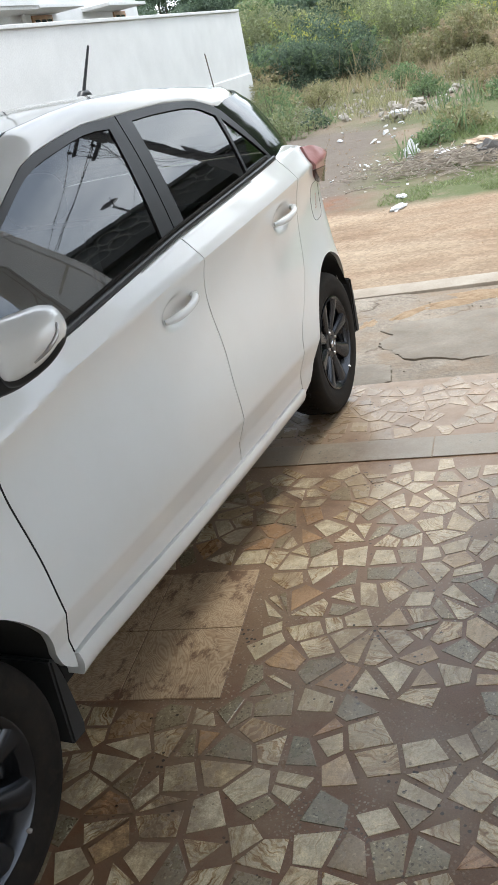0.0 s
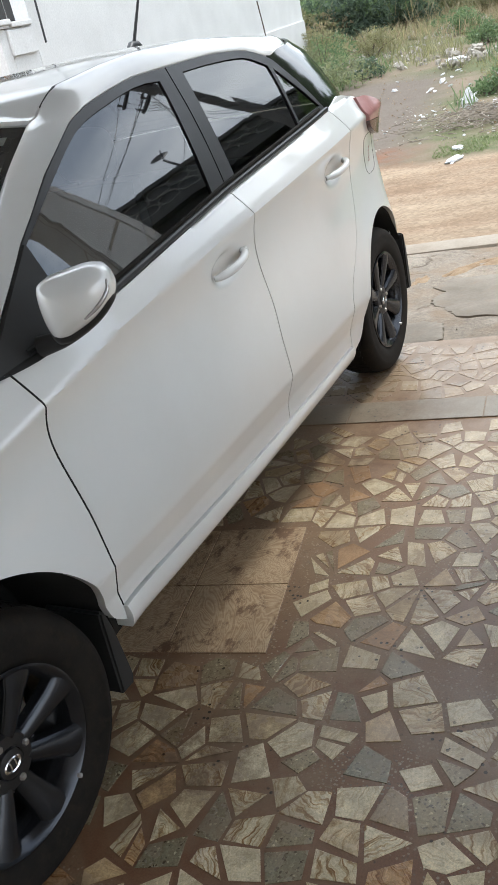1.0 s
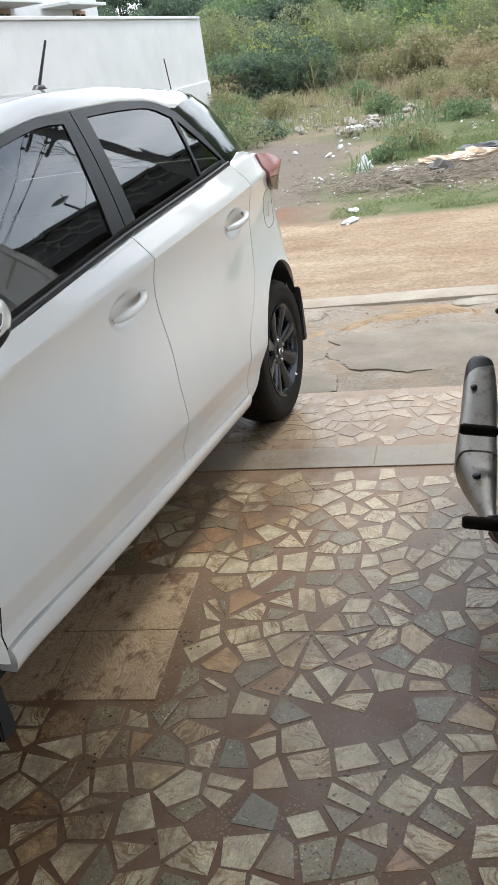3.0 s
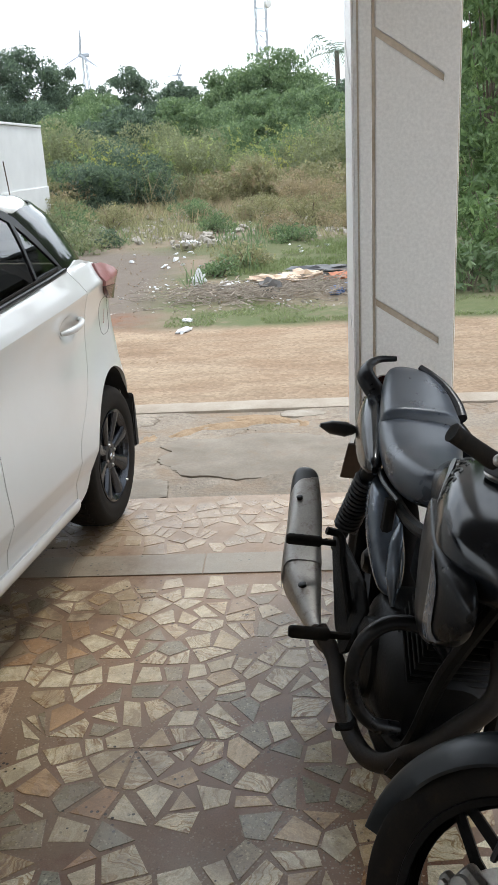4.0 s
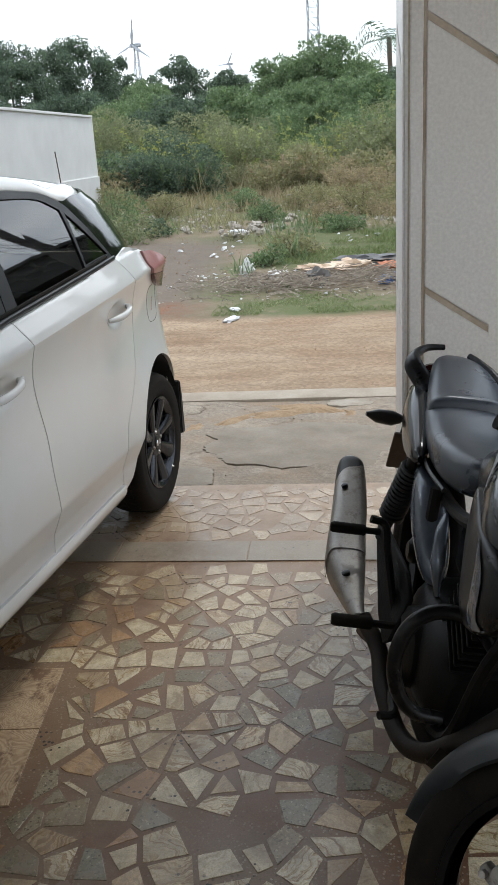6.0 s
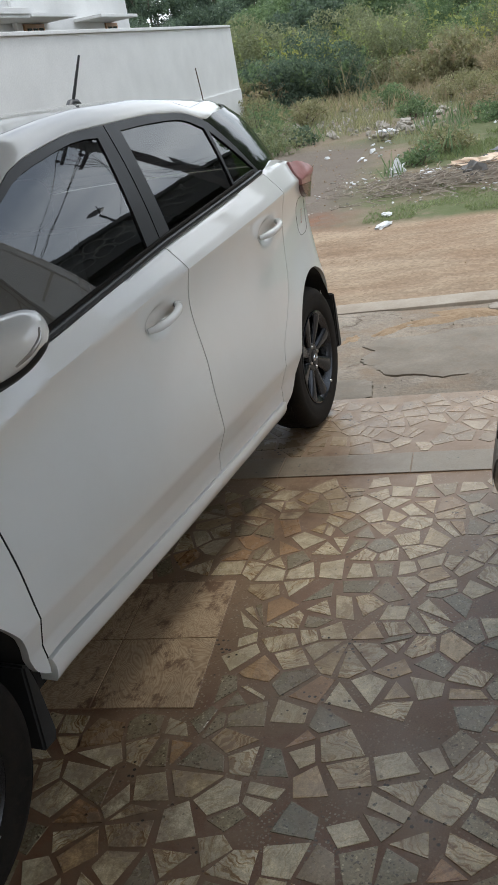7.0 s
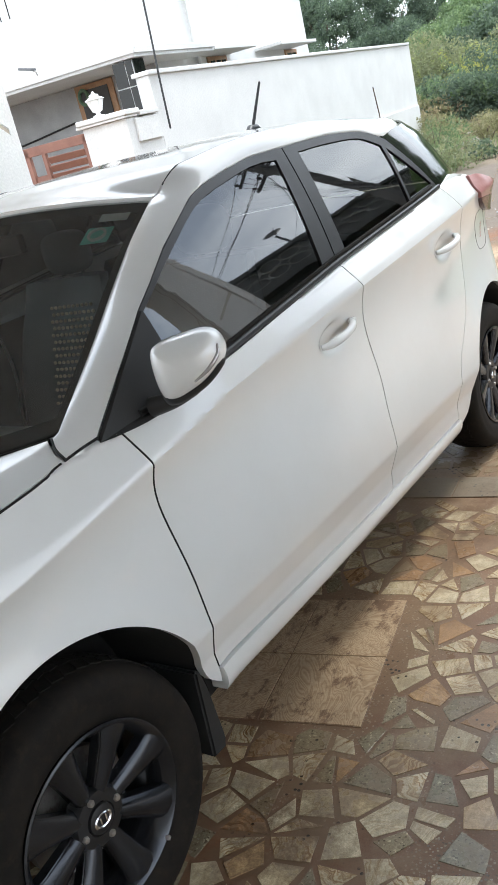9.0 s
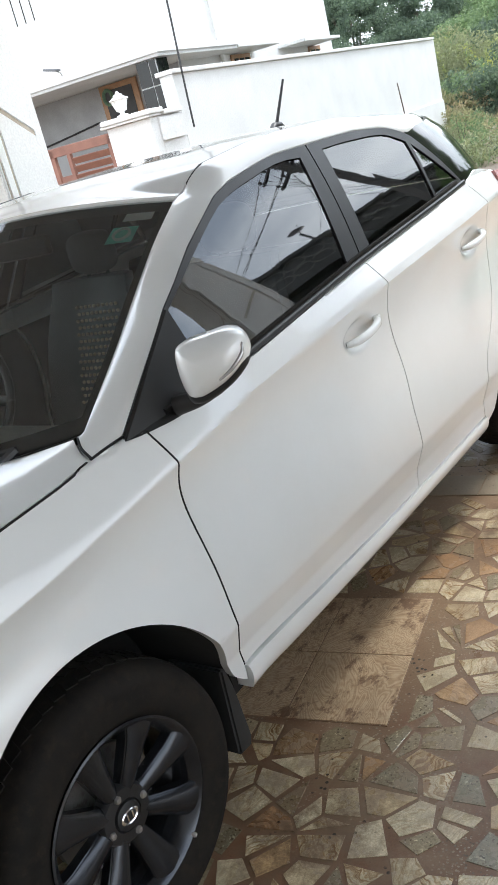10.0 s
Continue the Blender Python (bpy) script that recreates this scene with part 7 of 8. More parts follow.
for s in (-1, 1):
    e = axle + Vector((0, 0.085 * s, 0))
    tube(bm, [TURNED @ (e - dn * 0.76), TURNED @ (e - dn * 0.36)], 0.0165, 12)
    tube(bm, [TURNED @ (e - dn * 0.38), TURNED @ (e - dn * 0.02)], 0.025, 12)
for k in (0.74, 0.56):
    box(bm, -0.03, 0.03, -0.11, 0.11, -0.014, 0.014, 0.006, TURNED @ Matrix.Translation(axle - dn * k) @ Matrix.Rotation(radians(-RAKE), 4, "Y"))
part("fork", bm, DIRTY, bike, "dark telescopic front fork", 40)
bm = bmesh.new()
loops = []
for a in np.linspace(30, 188, 40):
    c, s_ = math.cos(a * RAD), math.sin(a * RAD)
    taper = 0.6 + 0.4 * min(1, (a - 26) / 30) * 1.0 - 0.97 * max(0, (a - 140) / 48) ** 1.3
    arc = []
    for q in np.linspace(-1, 1, 9):
        r = 0.326 - 0.045 * abs(q) ** 2.5
        arc.append(TURNED @ (axle + Vector((r * c, 0.066 * q * taper, r * s_))))
    inner = [TURNED @ (axle + Vector(((0.320 - 0.045 * abs(q) ** 2.5) * c, 0.062 * q * taper, (0.320 - 0.045 * abs(q) ** 2.5) * s_))) for q in np.linspace(1, -1, 9)]
    loops.append(arc + inner)
rings(bm, loops)
bmesh.ops.recalc_face_normals(bm, faces=bm.faces)
part("front_mudguard", bm, surface("dusty_blue_black_mudguard", (0.010, 0.014, 0.018), (0.018, 0.023, 0.028), 5, 0.36, bump=0.05, grime=(0.035, 0.034, 0.032)), bike, "dusty blue-black front mudguard", 50)
CAST = surface("cast_grey_caliper", (0.28, 0.27, 0.25), (0.36, 0.35, 0.33), 20, 0.5, metal=0.5, grime=(0.08, 0.06, 0.05))
CAL = TURNED @ Matrix.Translation(axle) @ Matrix.Rotation(radians(-75), 4, "Y")
bm = bmesh.new()
box(bm, -0.022, 0.030, -0.082, -0.040, 0.070, 0.135, 0.010, CAL)
box(bm, -0.034, -0.010, -0.076, -0.048, 0.085, 0.150, 0.008, CAL)
for z in (0.085, 0.118):
    tube(bm, [CAL @ Vector((0.004, -0.080, z)), CAL @ Vector((0.004, -0.096, z))], 0.015, 12)
part("brake_caliper", bm, CAST, bike, "grey cast brake caliper", 40)
for x, z in ((-0.024, 0.095), (-0.024, 0.138), (0.024, 0.078)):
    part("caliper_bolt", tube(bmesh.new(), [CAL @ Vector((x, -0.074, z)), CAL @ Vector((x, -0.088, z))], 0.007, 6), STEEL, bike, "steel bolt", 40)
bm = bmesh.new()
tube(bm, [TURNED @ (axle + Vector((-0.09, -0.08, 0.10))), TURNED @ (axle + Vector((-0.10, -0.10, 0.22))), TURNED @ (axle + Vector((-0.16, -0.11, 0.36))), TURNED @ (axle + Vector((-0.24, -0.08, 0.55)))], 0.006, 6, 24)
part("brake_hose", bm, BLACK, bike, "black brake hose", 40)
TOPH = Vector((1.35, 0, 0.30)) - dn * 0.78
bm = bmesh.new()
bar = [TOPH + Vector((0.0, 0, -0.03)), TOPH + Vector((0.0, -0.10, -0.03)), TOPH + Vector((-0.02, -0.16, -0.035)), TOPH + Vector((-0.05, -0.185, -0.045)), TOPH + Vector((-0.108, -0.258, -0.030))]
full = [Vector((p.x, -p.y, p.z)) for p in reversed(bar[1:])] + bar
tube(bm, [STEER @ p for p in full], 0.0115, 10, 40)
part("handlebar", bm, BLACK, bike, "black handlebar turned to full lock", 40)
for s in (-1, 1):
    g0, g1 = Vector((bar[3].x, bar[3].y * -s * 1.0 if s > 0 else bar[3].y, bar[3].z)), Vector((bar[4].x, bar[4].y if s < 0 else -bar[4].y, bar[4].z))
    dd = (g1 - g0)
    grip = part("grip", tube(bmesh.new(), [STEER @ g0, STEER @ (g0 + dd * 0.5), STEER @ (g0 + dd * 0.95), STEER @ (g0 + dd * 1.03)], [0.0165, 0.0155, 0.0160, 0.0175], 14), RUBBER, bike, "black ribbed rubber grip", 50)
    bm = bmesh.new()
    l0 = g0 + dd * -0.12 + Vector((0.035, 0, -0.004))
    tube(bm, [STEER @ l0, STEER @ (l0 + dd * 0.35 + Vector((0.030, 0, 0))), STEER @ (l0 + dd * 0.95 + Vector((0.045, 0, 0)))], [0.008, 0.006, 0.006], 8, 14)
    bmesh.ops.create_uvsphere(bm, u_segments=10, v_segments=8, radius=0.0105, matrix=Matrix.Translation(STEER @ (l0 + dd * 0.97 + Vector((0.045, 0, 0)))))
    part("lever", bm, STEEL, bike, "bright alloy lever with a ball end", 40)
    part("switch_box", box(bmesh.new(), -0.025, 0.025, -0.022, 0.022, -0.02, 0.02, 0.006, STEER @ Matrix.Translation(g0 - dd * 0.20)), BLACK, bike, "", 40)
part("headlight", loft([tuple(x) for x in dense([(1.12, 0, 0.84, 0.06, 0.06, 2.4), (1.17, 0, 0.84, 0.095, 0.085, 2.4), (1.24, 0, 0.83, 0.095, 0.085, 2.4), (1.27, 0, 0.83, 0.06, 0.06, 2.4)], 10)]), BPAINT, bike, "black headlight cowl", 50, STEER)


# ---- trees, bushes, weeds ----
# dark and mid greens carry a bluish tint, distance haze painted in
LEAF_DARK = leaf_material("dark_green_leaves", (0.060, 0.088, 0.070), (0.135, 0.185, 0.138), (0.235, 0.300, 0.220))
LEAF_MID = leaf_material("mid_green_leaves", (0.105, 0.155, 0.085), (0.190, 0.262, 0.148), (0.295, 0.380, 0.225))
LEAF_DRY = leaf_material("dry_olive_leaves", (0.20, 0.195, 0.120), (0.33, 0.310, 0.195), (0.46, 0.425, 0.275))
LEAF_YEL = leaf_material("yellow_creeper_leaves", (0.334, 0.334, 0.101), (0.436, 0.425, 0.138), (0.260, 0.282, 0.094))
GRASS_G = leaf_material("fresh_grass_blades", (0.155, 0.195, 0.095), (0.225, 0.265, 0.140), (0.315, 0.335, 0.205))
LEAF_BROWN = leaf_material("dry_brown_shrub_leaves", (0.26, 0.210, 0.150), (0.38, 0.310, 0.220), (0.50, 0.420, 0.300))
LEAF_OLIVE = leaf_material("yellow_olive_scrub_leaves", (0.165, 0.185, 0.115), (0.265, 0.285, 0.175), (0.38, 0.385, 0.245))
LEAF_TIP = leaf_material("yellow_green_shoot_leaves", (0.22, 0.25, 0.10), (0.36, 0.40, 0.17), (0.50, 0.53, 0.26))
LEAF_FRESH = leaf_material("fresh_green_leaves", (0.085, 0.135, 0.060), (0.16, 0.245, 0.105), (0.27, 0.375, 0.175))
BARK = surface("grey_brown_bark", (0.10, 0.08, 0.06), (0.16, 0.13, 0.10), 9, 0.9, bump=0.5, fine=40, distance=0.02)
STALK = leaf_material("pale_bare_stalks", (0.20, 0.17, 0.11), (0.28, 0.24, 0.16), (0.34, 0.30, 0.21))
rng = np.random.default_rng(7)


def quads_mesh(name, centres, ax, bx, material):
    """Many small flat leaves: a quad each, folded slightly along its length."""
    n = len(centres)
    nrm = np.cross(ax, bx)
    nrm /= np.maximum(np.linalg.norm(nrm, axis=1, keepdims=True), 1e-9)
    w = np.linalg.norm(bx, axis=1, keepdims=True)
    pts = np.stack([centres - ax, centres - bx * 1.0 + nrm * w * 0.25, centres + ax, centres + bx * 1.0 + nrm * w * 0.25], 1).reshape(-1, 3)
    me = bpy.data.meshes.new(name)
    me.vertices.add(4 * n)
    me.vertices.foreach_set("co", pts.astype(np.float32).ravel())
    me.loops.add(4 * n)
    me.loops.foreach_set("vertex_index", np.arange(4 * n, dtype=np.int32))
    me.polygons.add(n)
    me.polygons.foreach_set("loop_start", np.arange(0, 4 * n, 4, dtype=np.int32))
    me.update(calc_edges=True)
    me.materials.append(material)
    return me


def unit(n):
    v = rng.normal(size=(n, 3))
    return v / np.linalg.norm(v, axis=1, keepdims=True)


def leaves(blobs, per, size, droop=0.3, slim=0.45):
    """Leaf places, axes and widths over a set of clumps (x, y, z, rx, ry, rz): thick near each clump's skin, with gaps."""
    cs = []
    for x, y, z, a, b, c in blobs:
        n = max(8, int(per * (a * b * c) ** (2 / 3)))
        d = unit(n)
        r = rng.uniform(0.45, 1.0, (n, 1)) ** 0.5 * rng.uniform(0.75, 1.32, (n, 1)) ** 0.8
        q = d * r * np.array([a, b, c])
        cs.append(q + np.array([x, y, z]))
    c = np.concatenate(cs)
    n = len(c)
    ax = unit(n)
    ax[:, 2] -= droop
    ax /= np.linalg.norm(ax, axis=1, keepdims=True)
    bx = np.cross(ax, unit(n))
    bx /= np.maximum(np.linalg.norm(bx, axis=1, keepdims=True), 1e-6)
    s = size * rng.uniform(0.5, 1.6, (n, 1))
    return c, ax * s * 0.5, bx * s * 0.5 * slim


def crown_blobs(rx, ry, z0, z1, n, size):
    out = []
    for _ in range(n):
        d = unit(1)[0]
        k = rng.uniform(0.6, 1.0)
        d[2] = abs(d[2]) if rng.uniform() < 0.35 else d[2]
        h = (z0 + z1) / 2 + d[2] * (z1 - z0) / 2 * k
        s = size * rng.uniform(0.6, 1.3)
        out.append((d[0] * rx * k, d[1] * ry * k, h, s, s, s * rng.uniform(0.6, 0.9)))
    return out


def tree(x, y, height, spread, material, label, leaf=0.28, per=120, n=26, trunk=0.16, low=0.35, name="tree", droop=0.3, slim=0.45, clump=0.32):
    t = thing(name, label, "tree", PLOT @ pose(x, y, -0.05))
    bm = bmesh.new()
    blobs = crown_blobs(spread, spread * 0.9, height * low, height * 0.95, n, spread * clump)
    top = Vector((rng.normal() * 0.1, rng.normal() * 0.1, height * 0.72))
    tube(bm, [(0, 0, 0), (0.05, 0.03, height * 0.3), tuple(top)], [trunk, trunk * 0.75, trunk * 0.25], 7, 8)
    for b in blobs[:12]:
        k = rng.uniform(0.3, 0.6)
        s = Vector((0.03, 0.02, height * k * 0.6))
        e = Vector(b[:3])
        tube(bm, [s, s.lerp(e, 0.5) + Vector((0, 0, 0.08 * height)), e], [trunk * 0.35, trunk * 0.2, trunk * 0.06], 5, 6)
    part("trunk", bm, BARK, t, "grey-brown trunk and limbs", 60)
    ob = new("crown", quads_mesh("crown", *leaves(blobs, per / max(0.1, (spread * clump) ** 0), leaf, droop, slim), material))
    ob.parent = t
    return t


def bush(x, y, w, h, material, label, leaf=0.10, per=900, n=16, stems=14, name="bush", slim=0.4, shoots=None):
    t = thing(name, label, "bush", PLOT @ pose(x, y, -0.05))
    blobs = []
    for _ in range(n * 3):
        a = rng.uniform(0, 2 * math.pi)
        k = rng.uniform(0, 1) ** 0.6
        s = w * rng.uniform(0.07, 0.19)
        zz = h * rng.uniform(0.12, 0.92) * (1 - 0.35 * k)
        blobs.append((math.cos(a) * w * 0.5 * k, math.sin(a) * w * 0.4 * k, zz, s, s, s * rng.uniform(0.5, 0.9)))
    bm = bmesh.new()
    for b in blobs[:stems]:
        e = Vector(b[:3]) * 1.05
        tube(bm, [(b[0] * 0.15, b[1] * 0.15, 0), e * 0.55 + Vector((0, 0, 0.1 * h)), e + Vector((rng.normal() * 0.1, 0, 0.12 * h))], [0.012, 0.007, 0.003], 4)
    part("brushwood", bm, BARK, t, "thin woody brushwood")
    ob = new("foliage", quads_mesh("foliage", *leaves(blobs, per, leaf, 0.1, slim), material))
    ob.parent = t
    if w > 1.7:
        # long leafy shoots that stand out of the mass
        cs = []
        for _ in range(46):
            a, k = rng.uniform(0, 2 * math.pi), rng.uniform(0.2, 1) ** 0.6
            p = np.array([math.cos(a) * w * 0.46 * k, math.sin(a) * w * 0.38 * k, h * rng.uniform(0.35, 0.85) * (1 - 0.3 * k)])
            d = np.array([math.cos(a) * rng.uniform(0.2, 0.9), math.sin(a) * rng.uniform(0.2, 0.9), rng.uniform(0.5, 1.2)])
            ln = h * rng.uniform(0.15, 0.42)
            f = np.linspace(0, 1, 26)[:, None]
            cs.append(p + d * ln * f - np.array([0, 0, 0.35]) * ln * f ** 2 + rng.normal(0, 0.035, (26, 3)))
        c = np.concatenate(cs)
        ax = unit(len(c)) + np.array([0, 0, 0.25])
        ax /= np.linalg.norm(ax, axis=1, keepdims=True)
        bx = np.cross(ax, unit(len(c)))
        bx /= np.maximum(np.linalg.norm(bx, axis=1, keepdims=True), 1e-6)
        sz = leaf * rng.uniform(0.6, 1.5, (len(c), 1))
        ob = new("leafy_spray", quads_mesh("leafy_spray", c, ax * sz * 0.5, bx * sz * 0.5 * slim, shoots or material))
        ob.parent = t
    return t


def blades(name, us, vs, heights, width, material, lean=0.35, label="", category="grass"):
    """Upright grass blades and weed stalks as one sheet of stuff."""
    n = len(us)
    c = np.stack([us, vs, heights * 0.5 - 0.04], 1)
    ax = np.stack([rng.normal(0, lean, n), rng.normal(0, lean, n), np.ones(n)], 1)
    ax *= (heights * 0.5)[:, None]
    ang = rng.uniform(0, math.pi, n)
    bx = np.stack([np.cos(ang), np.sin(ang), np.zeros(n)], 1) * (width * rng.uniform(0.5, 1.4, n))[:, None]
    ob = new(name, quads_mesh(name, c, ax, bx, material))
    ob.matrix_basis = PLOT
    return tagged(ob, label, category, kind="stuff")


def patchy(n, u0, u1, v0, v1, scale, cut, seed):
    us, vs = rng.uniform(u0, u1, n), rng.uniform(v0, v1, n)
    keep = np.array([noise.noise((a * scale, b * scale, seed)) > cut for a, b in zip(us, vs)])
    return us[keep], vs[keep]


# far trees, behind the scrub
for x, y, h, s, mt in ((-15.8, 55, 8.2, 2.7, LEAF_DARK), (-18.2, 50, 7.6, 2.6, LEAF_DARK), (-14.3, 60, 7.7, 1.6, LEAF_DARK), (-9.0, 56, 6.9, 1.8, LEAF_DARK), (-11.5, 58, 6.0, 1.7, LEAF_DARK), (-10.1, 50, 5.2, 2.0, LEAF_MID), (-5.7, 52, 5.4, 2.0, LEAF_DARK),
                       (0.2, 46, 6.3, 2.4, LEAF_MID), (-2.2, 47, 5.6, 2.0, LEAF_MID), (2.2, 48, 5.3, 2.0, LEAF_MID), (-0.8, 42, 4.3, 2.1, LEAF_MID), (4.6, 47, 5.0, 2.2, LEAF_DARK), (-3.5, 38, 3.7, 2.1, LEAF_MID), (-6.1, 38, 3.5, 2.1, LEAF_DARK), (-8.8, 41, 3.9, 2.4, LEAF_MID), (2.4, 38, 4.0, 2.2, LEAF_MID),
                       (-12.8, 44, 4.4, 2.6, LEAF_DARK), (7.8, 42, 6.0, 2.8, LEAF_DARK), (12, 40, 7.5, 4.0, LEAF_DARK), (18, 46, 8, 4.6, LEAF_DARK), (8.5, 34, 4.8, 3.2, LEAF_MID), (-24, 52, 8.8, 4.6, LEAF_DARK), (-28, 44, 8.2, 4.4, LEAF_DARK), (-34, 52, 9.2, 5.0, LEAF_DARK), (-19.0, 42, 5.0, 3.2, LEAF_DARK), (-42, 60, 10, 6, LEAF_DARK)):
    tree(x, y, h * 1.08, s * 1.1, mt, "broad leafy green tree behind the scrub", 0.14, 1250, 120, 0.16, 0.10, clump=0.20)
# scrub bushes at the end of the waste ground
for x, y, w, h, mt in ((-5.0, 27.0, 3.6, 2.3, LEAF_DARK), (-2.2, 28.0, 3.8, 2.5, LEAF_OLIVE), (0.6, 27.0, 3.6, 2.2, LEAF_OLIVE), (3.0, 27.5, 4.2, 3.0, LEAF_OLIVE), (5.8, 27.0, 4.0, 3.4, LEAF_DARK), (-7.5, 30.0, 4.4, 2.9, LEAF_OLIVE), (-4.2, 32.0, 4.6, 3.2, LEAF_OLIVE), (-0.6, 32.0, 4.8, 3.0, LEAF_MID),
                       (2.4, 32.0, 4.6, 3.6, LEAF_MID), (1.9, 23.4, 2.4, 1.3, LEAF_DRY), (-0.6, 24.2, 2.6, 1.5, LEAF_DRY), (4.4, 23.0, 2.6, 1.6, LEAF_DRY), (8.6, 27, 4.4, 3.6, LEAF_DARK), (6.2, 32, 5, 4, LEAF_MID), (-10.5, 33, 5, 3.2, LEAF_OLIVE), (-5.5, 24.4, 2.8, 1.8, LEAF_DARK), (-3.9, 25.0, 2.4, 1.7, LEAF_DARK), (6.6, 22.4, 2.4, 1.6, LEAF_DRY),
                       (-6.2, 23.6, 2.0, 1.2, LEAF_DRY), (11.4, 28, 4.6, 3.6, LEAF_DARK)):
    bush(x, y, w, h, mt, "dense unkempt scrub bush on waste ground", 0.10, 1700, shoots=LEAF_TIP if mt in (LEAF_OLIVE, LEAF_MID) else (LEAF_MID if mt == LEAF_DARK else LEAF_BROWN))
for x, y, w, h in ((-4.8, 26.2, 2.2, 2.4), (1.2, 26.2, 1.7, 2.2), (3.4, 26.6, 1.4, 2.9), (0.2, 26.0, 1.2, 2.0)):
    bush(x, y, w, h, LEAF_YEL, "yellow flowering creeper over the scrub", 0.09, 340, 12, 3, "creeper")
# small bushes on the plot beside the dark path
for x, y, w, h, mt in ((-3.5, 13.8, 1.5, 0.95, LEAF_MID), (-2.7, 13.2, 0.7, 0.45, LEAF_DARK), (-2.9, 12.2, 1.3, 0.62, LEAF_OLIVE), (-4.3, 15.6, 1.6, 0.8, LEAF_OLIVE), (-3.4, 17.6, 1.2, 0.7, LEAF_DRY), (0.15, 9.4, 0.8, 0.42, LEAF_DRY), (-0.15, 8.6, 0.6, 0.36, LEAF_MID), (0.8, 12.6, 0.9, 0.4, LEAF_MID),
                       (-0.7, 15.5, 0.9, 0.45, LEAF_MID), (1.3, 16.0, 1.4, 0.8, LEAF_DRY), (2.6, 17.4, 1.6, 0.9, LEAF_DRY), (0.2, 18.6, 1.3, 0.7, LEAF_DRY), (-1.6, 19.0, 1.2, 0.6, LEAF_MID), (3.9, 15.6, 1.6, 0.9, LEAF_BROWN), (2.2, 15.0, 1.5, 0.6, LEAF_BROWN), (2.9, 19.6, 1.9, 1.0, LEAF_BROWN), (1.2, 20.4, 1.9, 1.2, LEAF_BROWN), (0.6, 14.2, 0.9, 0.5, LEAF_BROWN), (-5.0, 19.5, 1.4, 0.8, LEAF_DRY)):
    bush(x, y, w, h, mt, "low weedy shrub on the waste ground", 0.055, 3000, 14, 12)
# trees at the roadside beyond the column
tree(3.55, 9.6, 5.8, 1.0, LEAF_FRESH, "slender dark green tree with long drooping leaves", 0.115, 4200, 46, 0.04, 0.04, droop=0.9, slim=0.28, clump=0.34)
tree(4.3, 11.4, 6.2, 1.1, LEAF_FRESH, "slender green tree with long drooping leaves", 0.115, 4000, 46, 0.04, 0.05, droop=0.9, slim=0.28, clump=0.34)
for x, y, w, h, mt in ((2.75, 6.5, 0.7, 0.7, LEAF_MID), (3.15, 7.0, 0.9, 1.3, LEAF_FRESH), (3.4, 7.9, 1.1, 1.7, LEAF_FRESH), (3.5, 8.6, 1.3, 2.9, LEAF_FRESH)):
    bush(x, y, w, h, mt, "leafy green roadside shrub beside a tree", 0.10, 1900, 16, 10, slim=0.32)


def palm(x, y, h):
    t = thing("palm_tree", "tall palm with a ragged fan of fronds", "palm", PLOT @ pose(x, y, 0))
    part("trunk", tube(bmesh.new(), [(0, 0, 0), (0.1, 0, h * 0.5), (0, 0, h)], [0.22, 0.16, 0.14], 7, 8), BARK, t, "", 60)
    for k in range(16):
        a = 2 * math.pi * k / 16 + rng.uniform(-0.2, 0.2)
        up_ = rng.uniform(-0.2, 0.9)
        L = rng.uniform(2.0, 2.7)
        spine = smooth_path([(0, 0, h), (math.cos(a) * L * 0.5, math.sin(a) * L * 0.5, h + up_ * 1.0), (math.cos(a) * L, math.sin(a) * L, h + up_ * 0.9 - 1.1)], 14)
        c, ax, bx = [], [], []
        for i, p in enumerate(spine[1:]):
            tg = (spine[i + 1] - spine[i]).normalized()
            for s in (-1, 1):
                d = (tg * 0.6 + tg.cross(Vector((0, 0, 1))).normalized() * s * 0.9 + Vector((0, 0, -0.5))).normalized()
                ln = 0.55 * math.sin(math.pi * (i + 1.5) / 15) + 0.1
                c.append(p + d * ln * 0.5)
                ax.append(d * ln * 0.5)
                bx.append(tg * 0.045)
        ob = new("frond", quads_mesh("frond", np.array(c), np.array(ax), np.array(bx), LEAF_DARK))
        ob.parent = t
    return t


palm(3.95, 52, 6.9)
palm(3.7, 50, 4.6)
# grass, weeds and stalks
u, v = patchy(42000, -3.5, 6, 5.15, 6.6, 1.7, -0.12, 2)
keep = (u > -0.45) & (v < 5.95 + 0.3 * np.sin(u * 3) + rng.normal(0, 0.15, len(u)))
blades("grass", u[keep], v[keep], rng.uniform(0.010, 0.042, keep.sum()), 0.005, GRASS_G, 0.7, "short green roadside grass beyond the dirt road")
u, v = patchy(34000, -2.0, 7, 8.6, 13.0, 0.9, -0.05, 5)
keep = u > -0.2
blades("grass", u[keep], v[keep], rng.uniform(0.03, 0.11, keep.sum()), 0.008, GRASS_G, 0.5, "patchy green grass on the waste ground")
u, v = patchy(20000, -6, 9, 11.5, 27, 0.45, 0.0, 9)
keep = (u > -1.2) | (v > 13.5)
blades("weeds", u[keep], v[keep], rng.uniform(0.08, 0.36, keep.sum()), 0.009, LEAF_DRY, 0.35, "dry olive weeds across the waste ground", "weeds")
u, v = patchy(5000, -5.2, 0.4, 7.2, 14, 0.8, 0.1, 12)
keep = (u < -2.2) | (u > -0.5)
blades("weeds", u[keep], v[keep], rng.uniform(0.08, 0.45, keep.sum()), 0.008, LEAF_MID, 0.4, "thin green weeds along the soil path", "weeds")

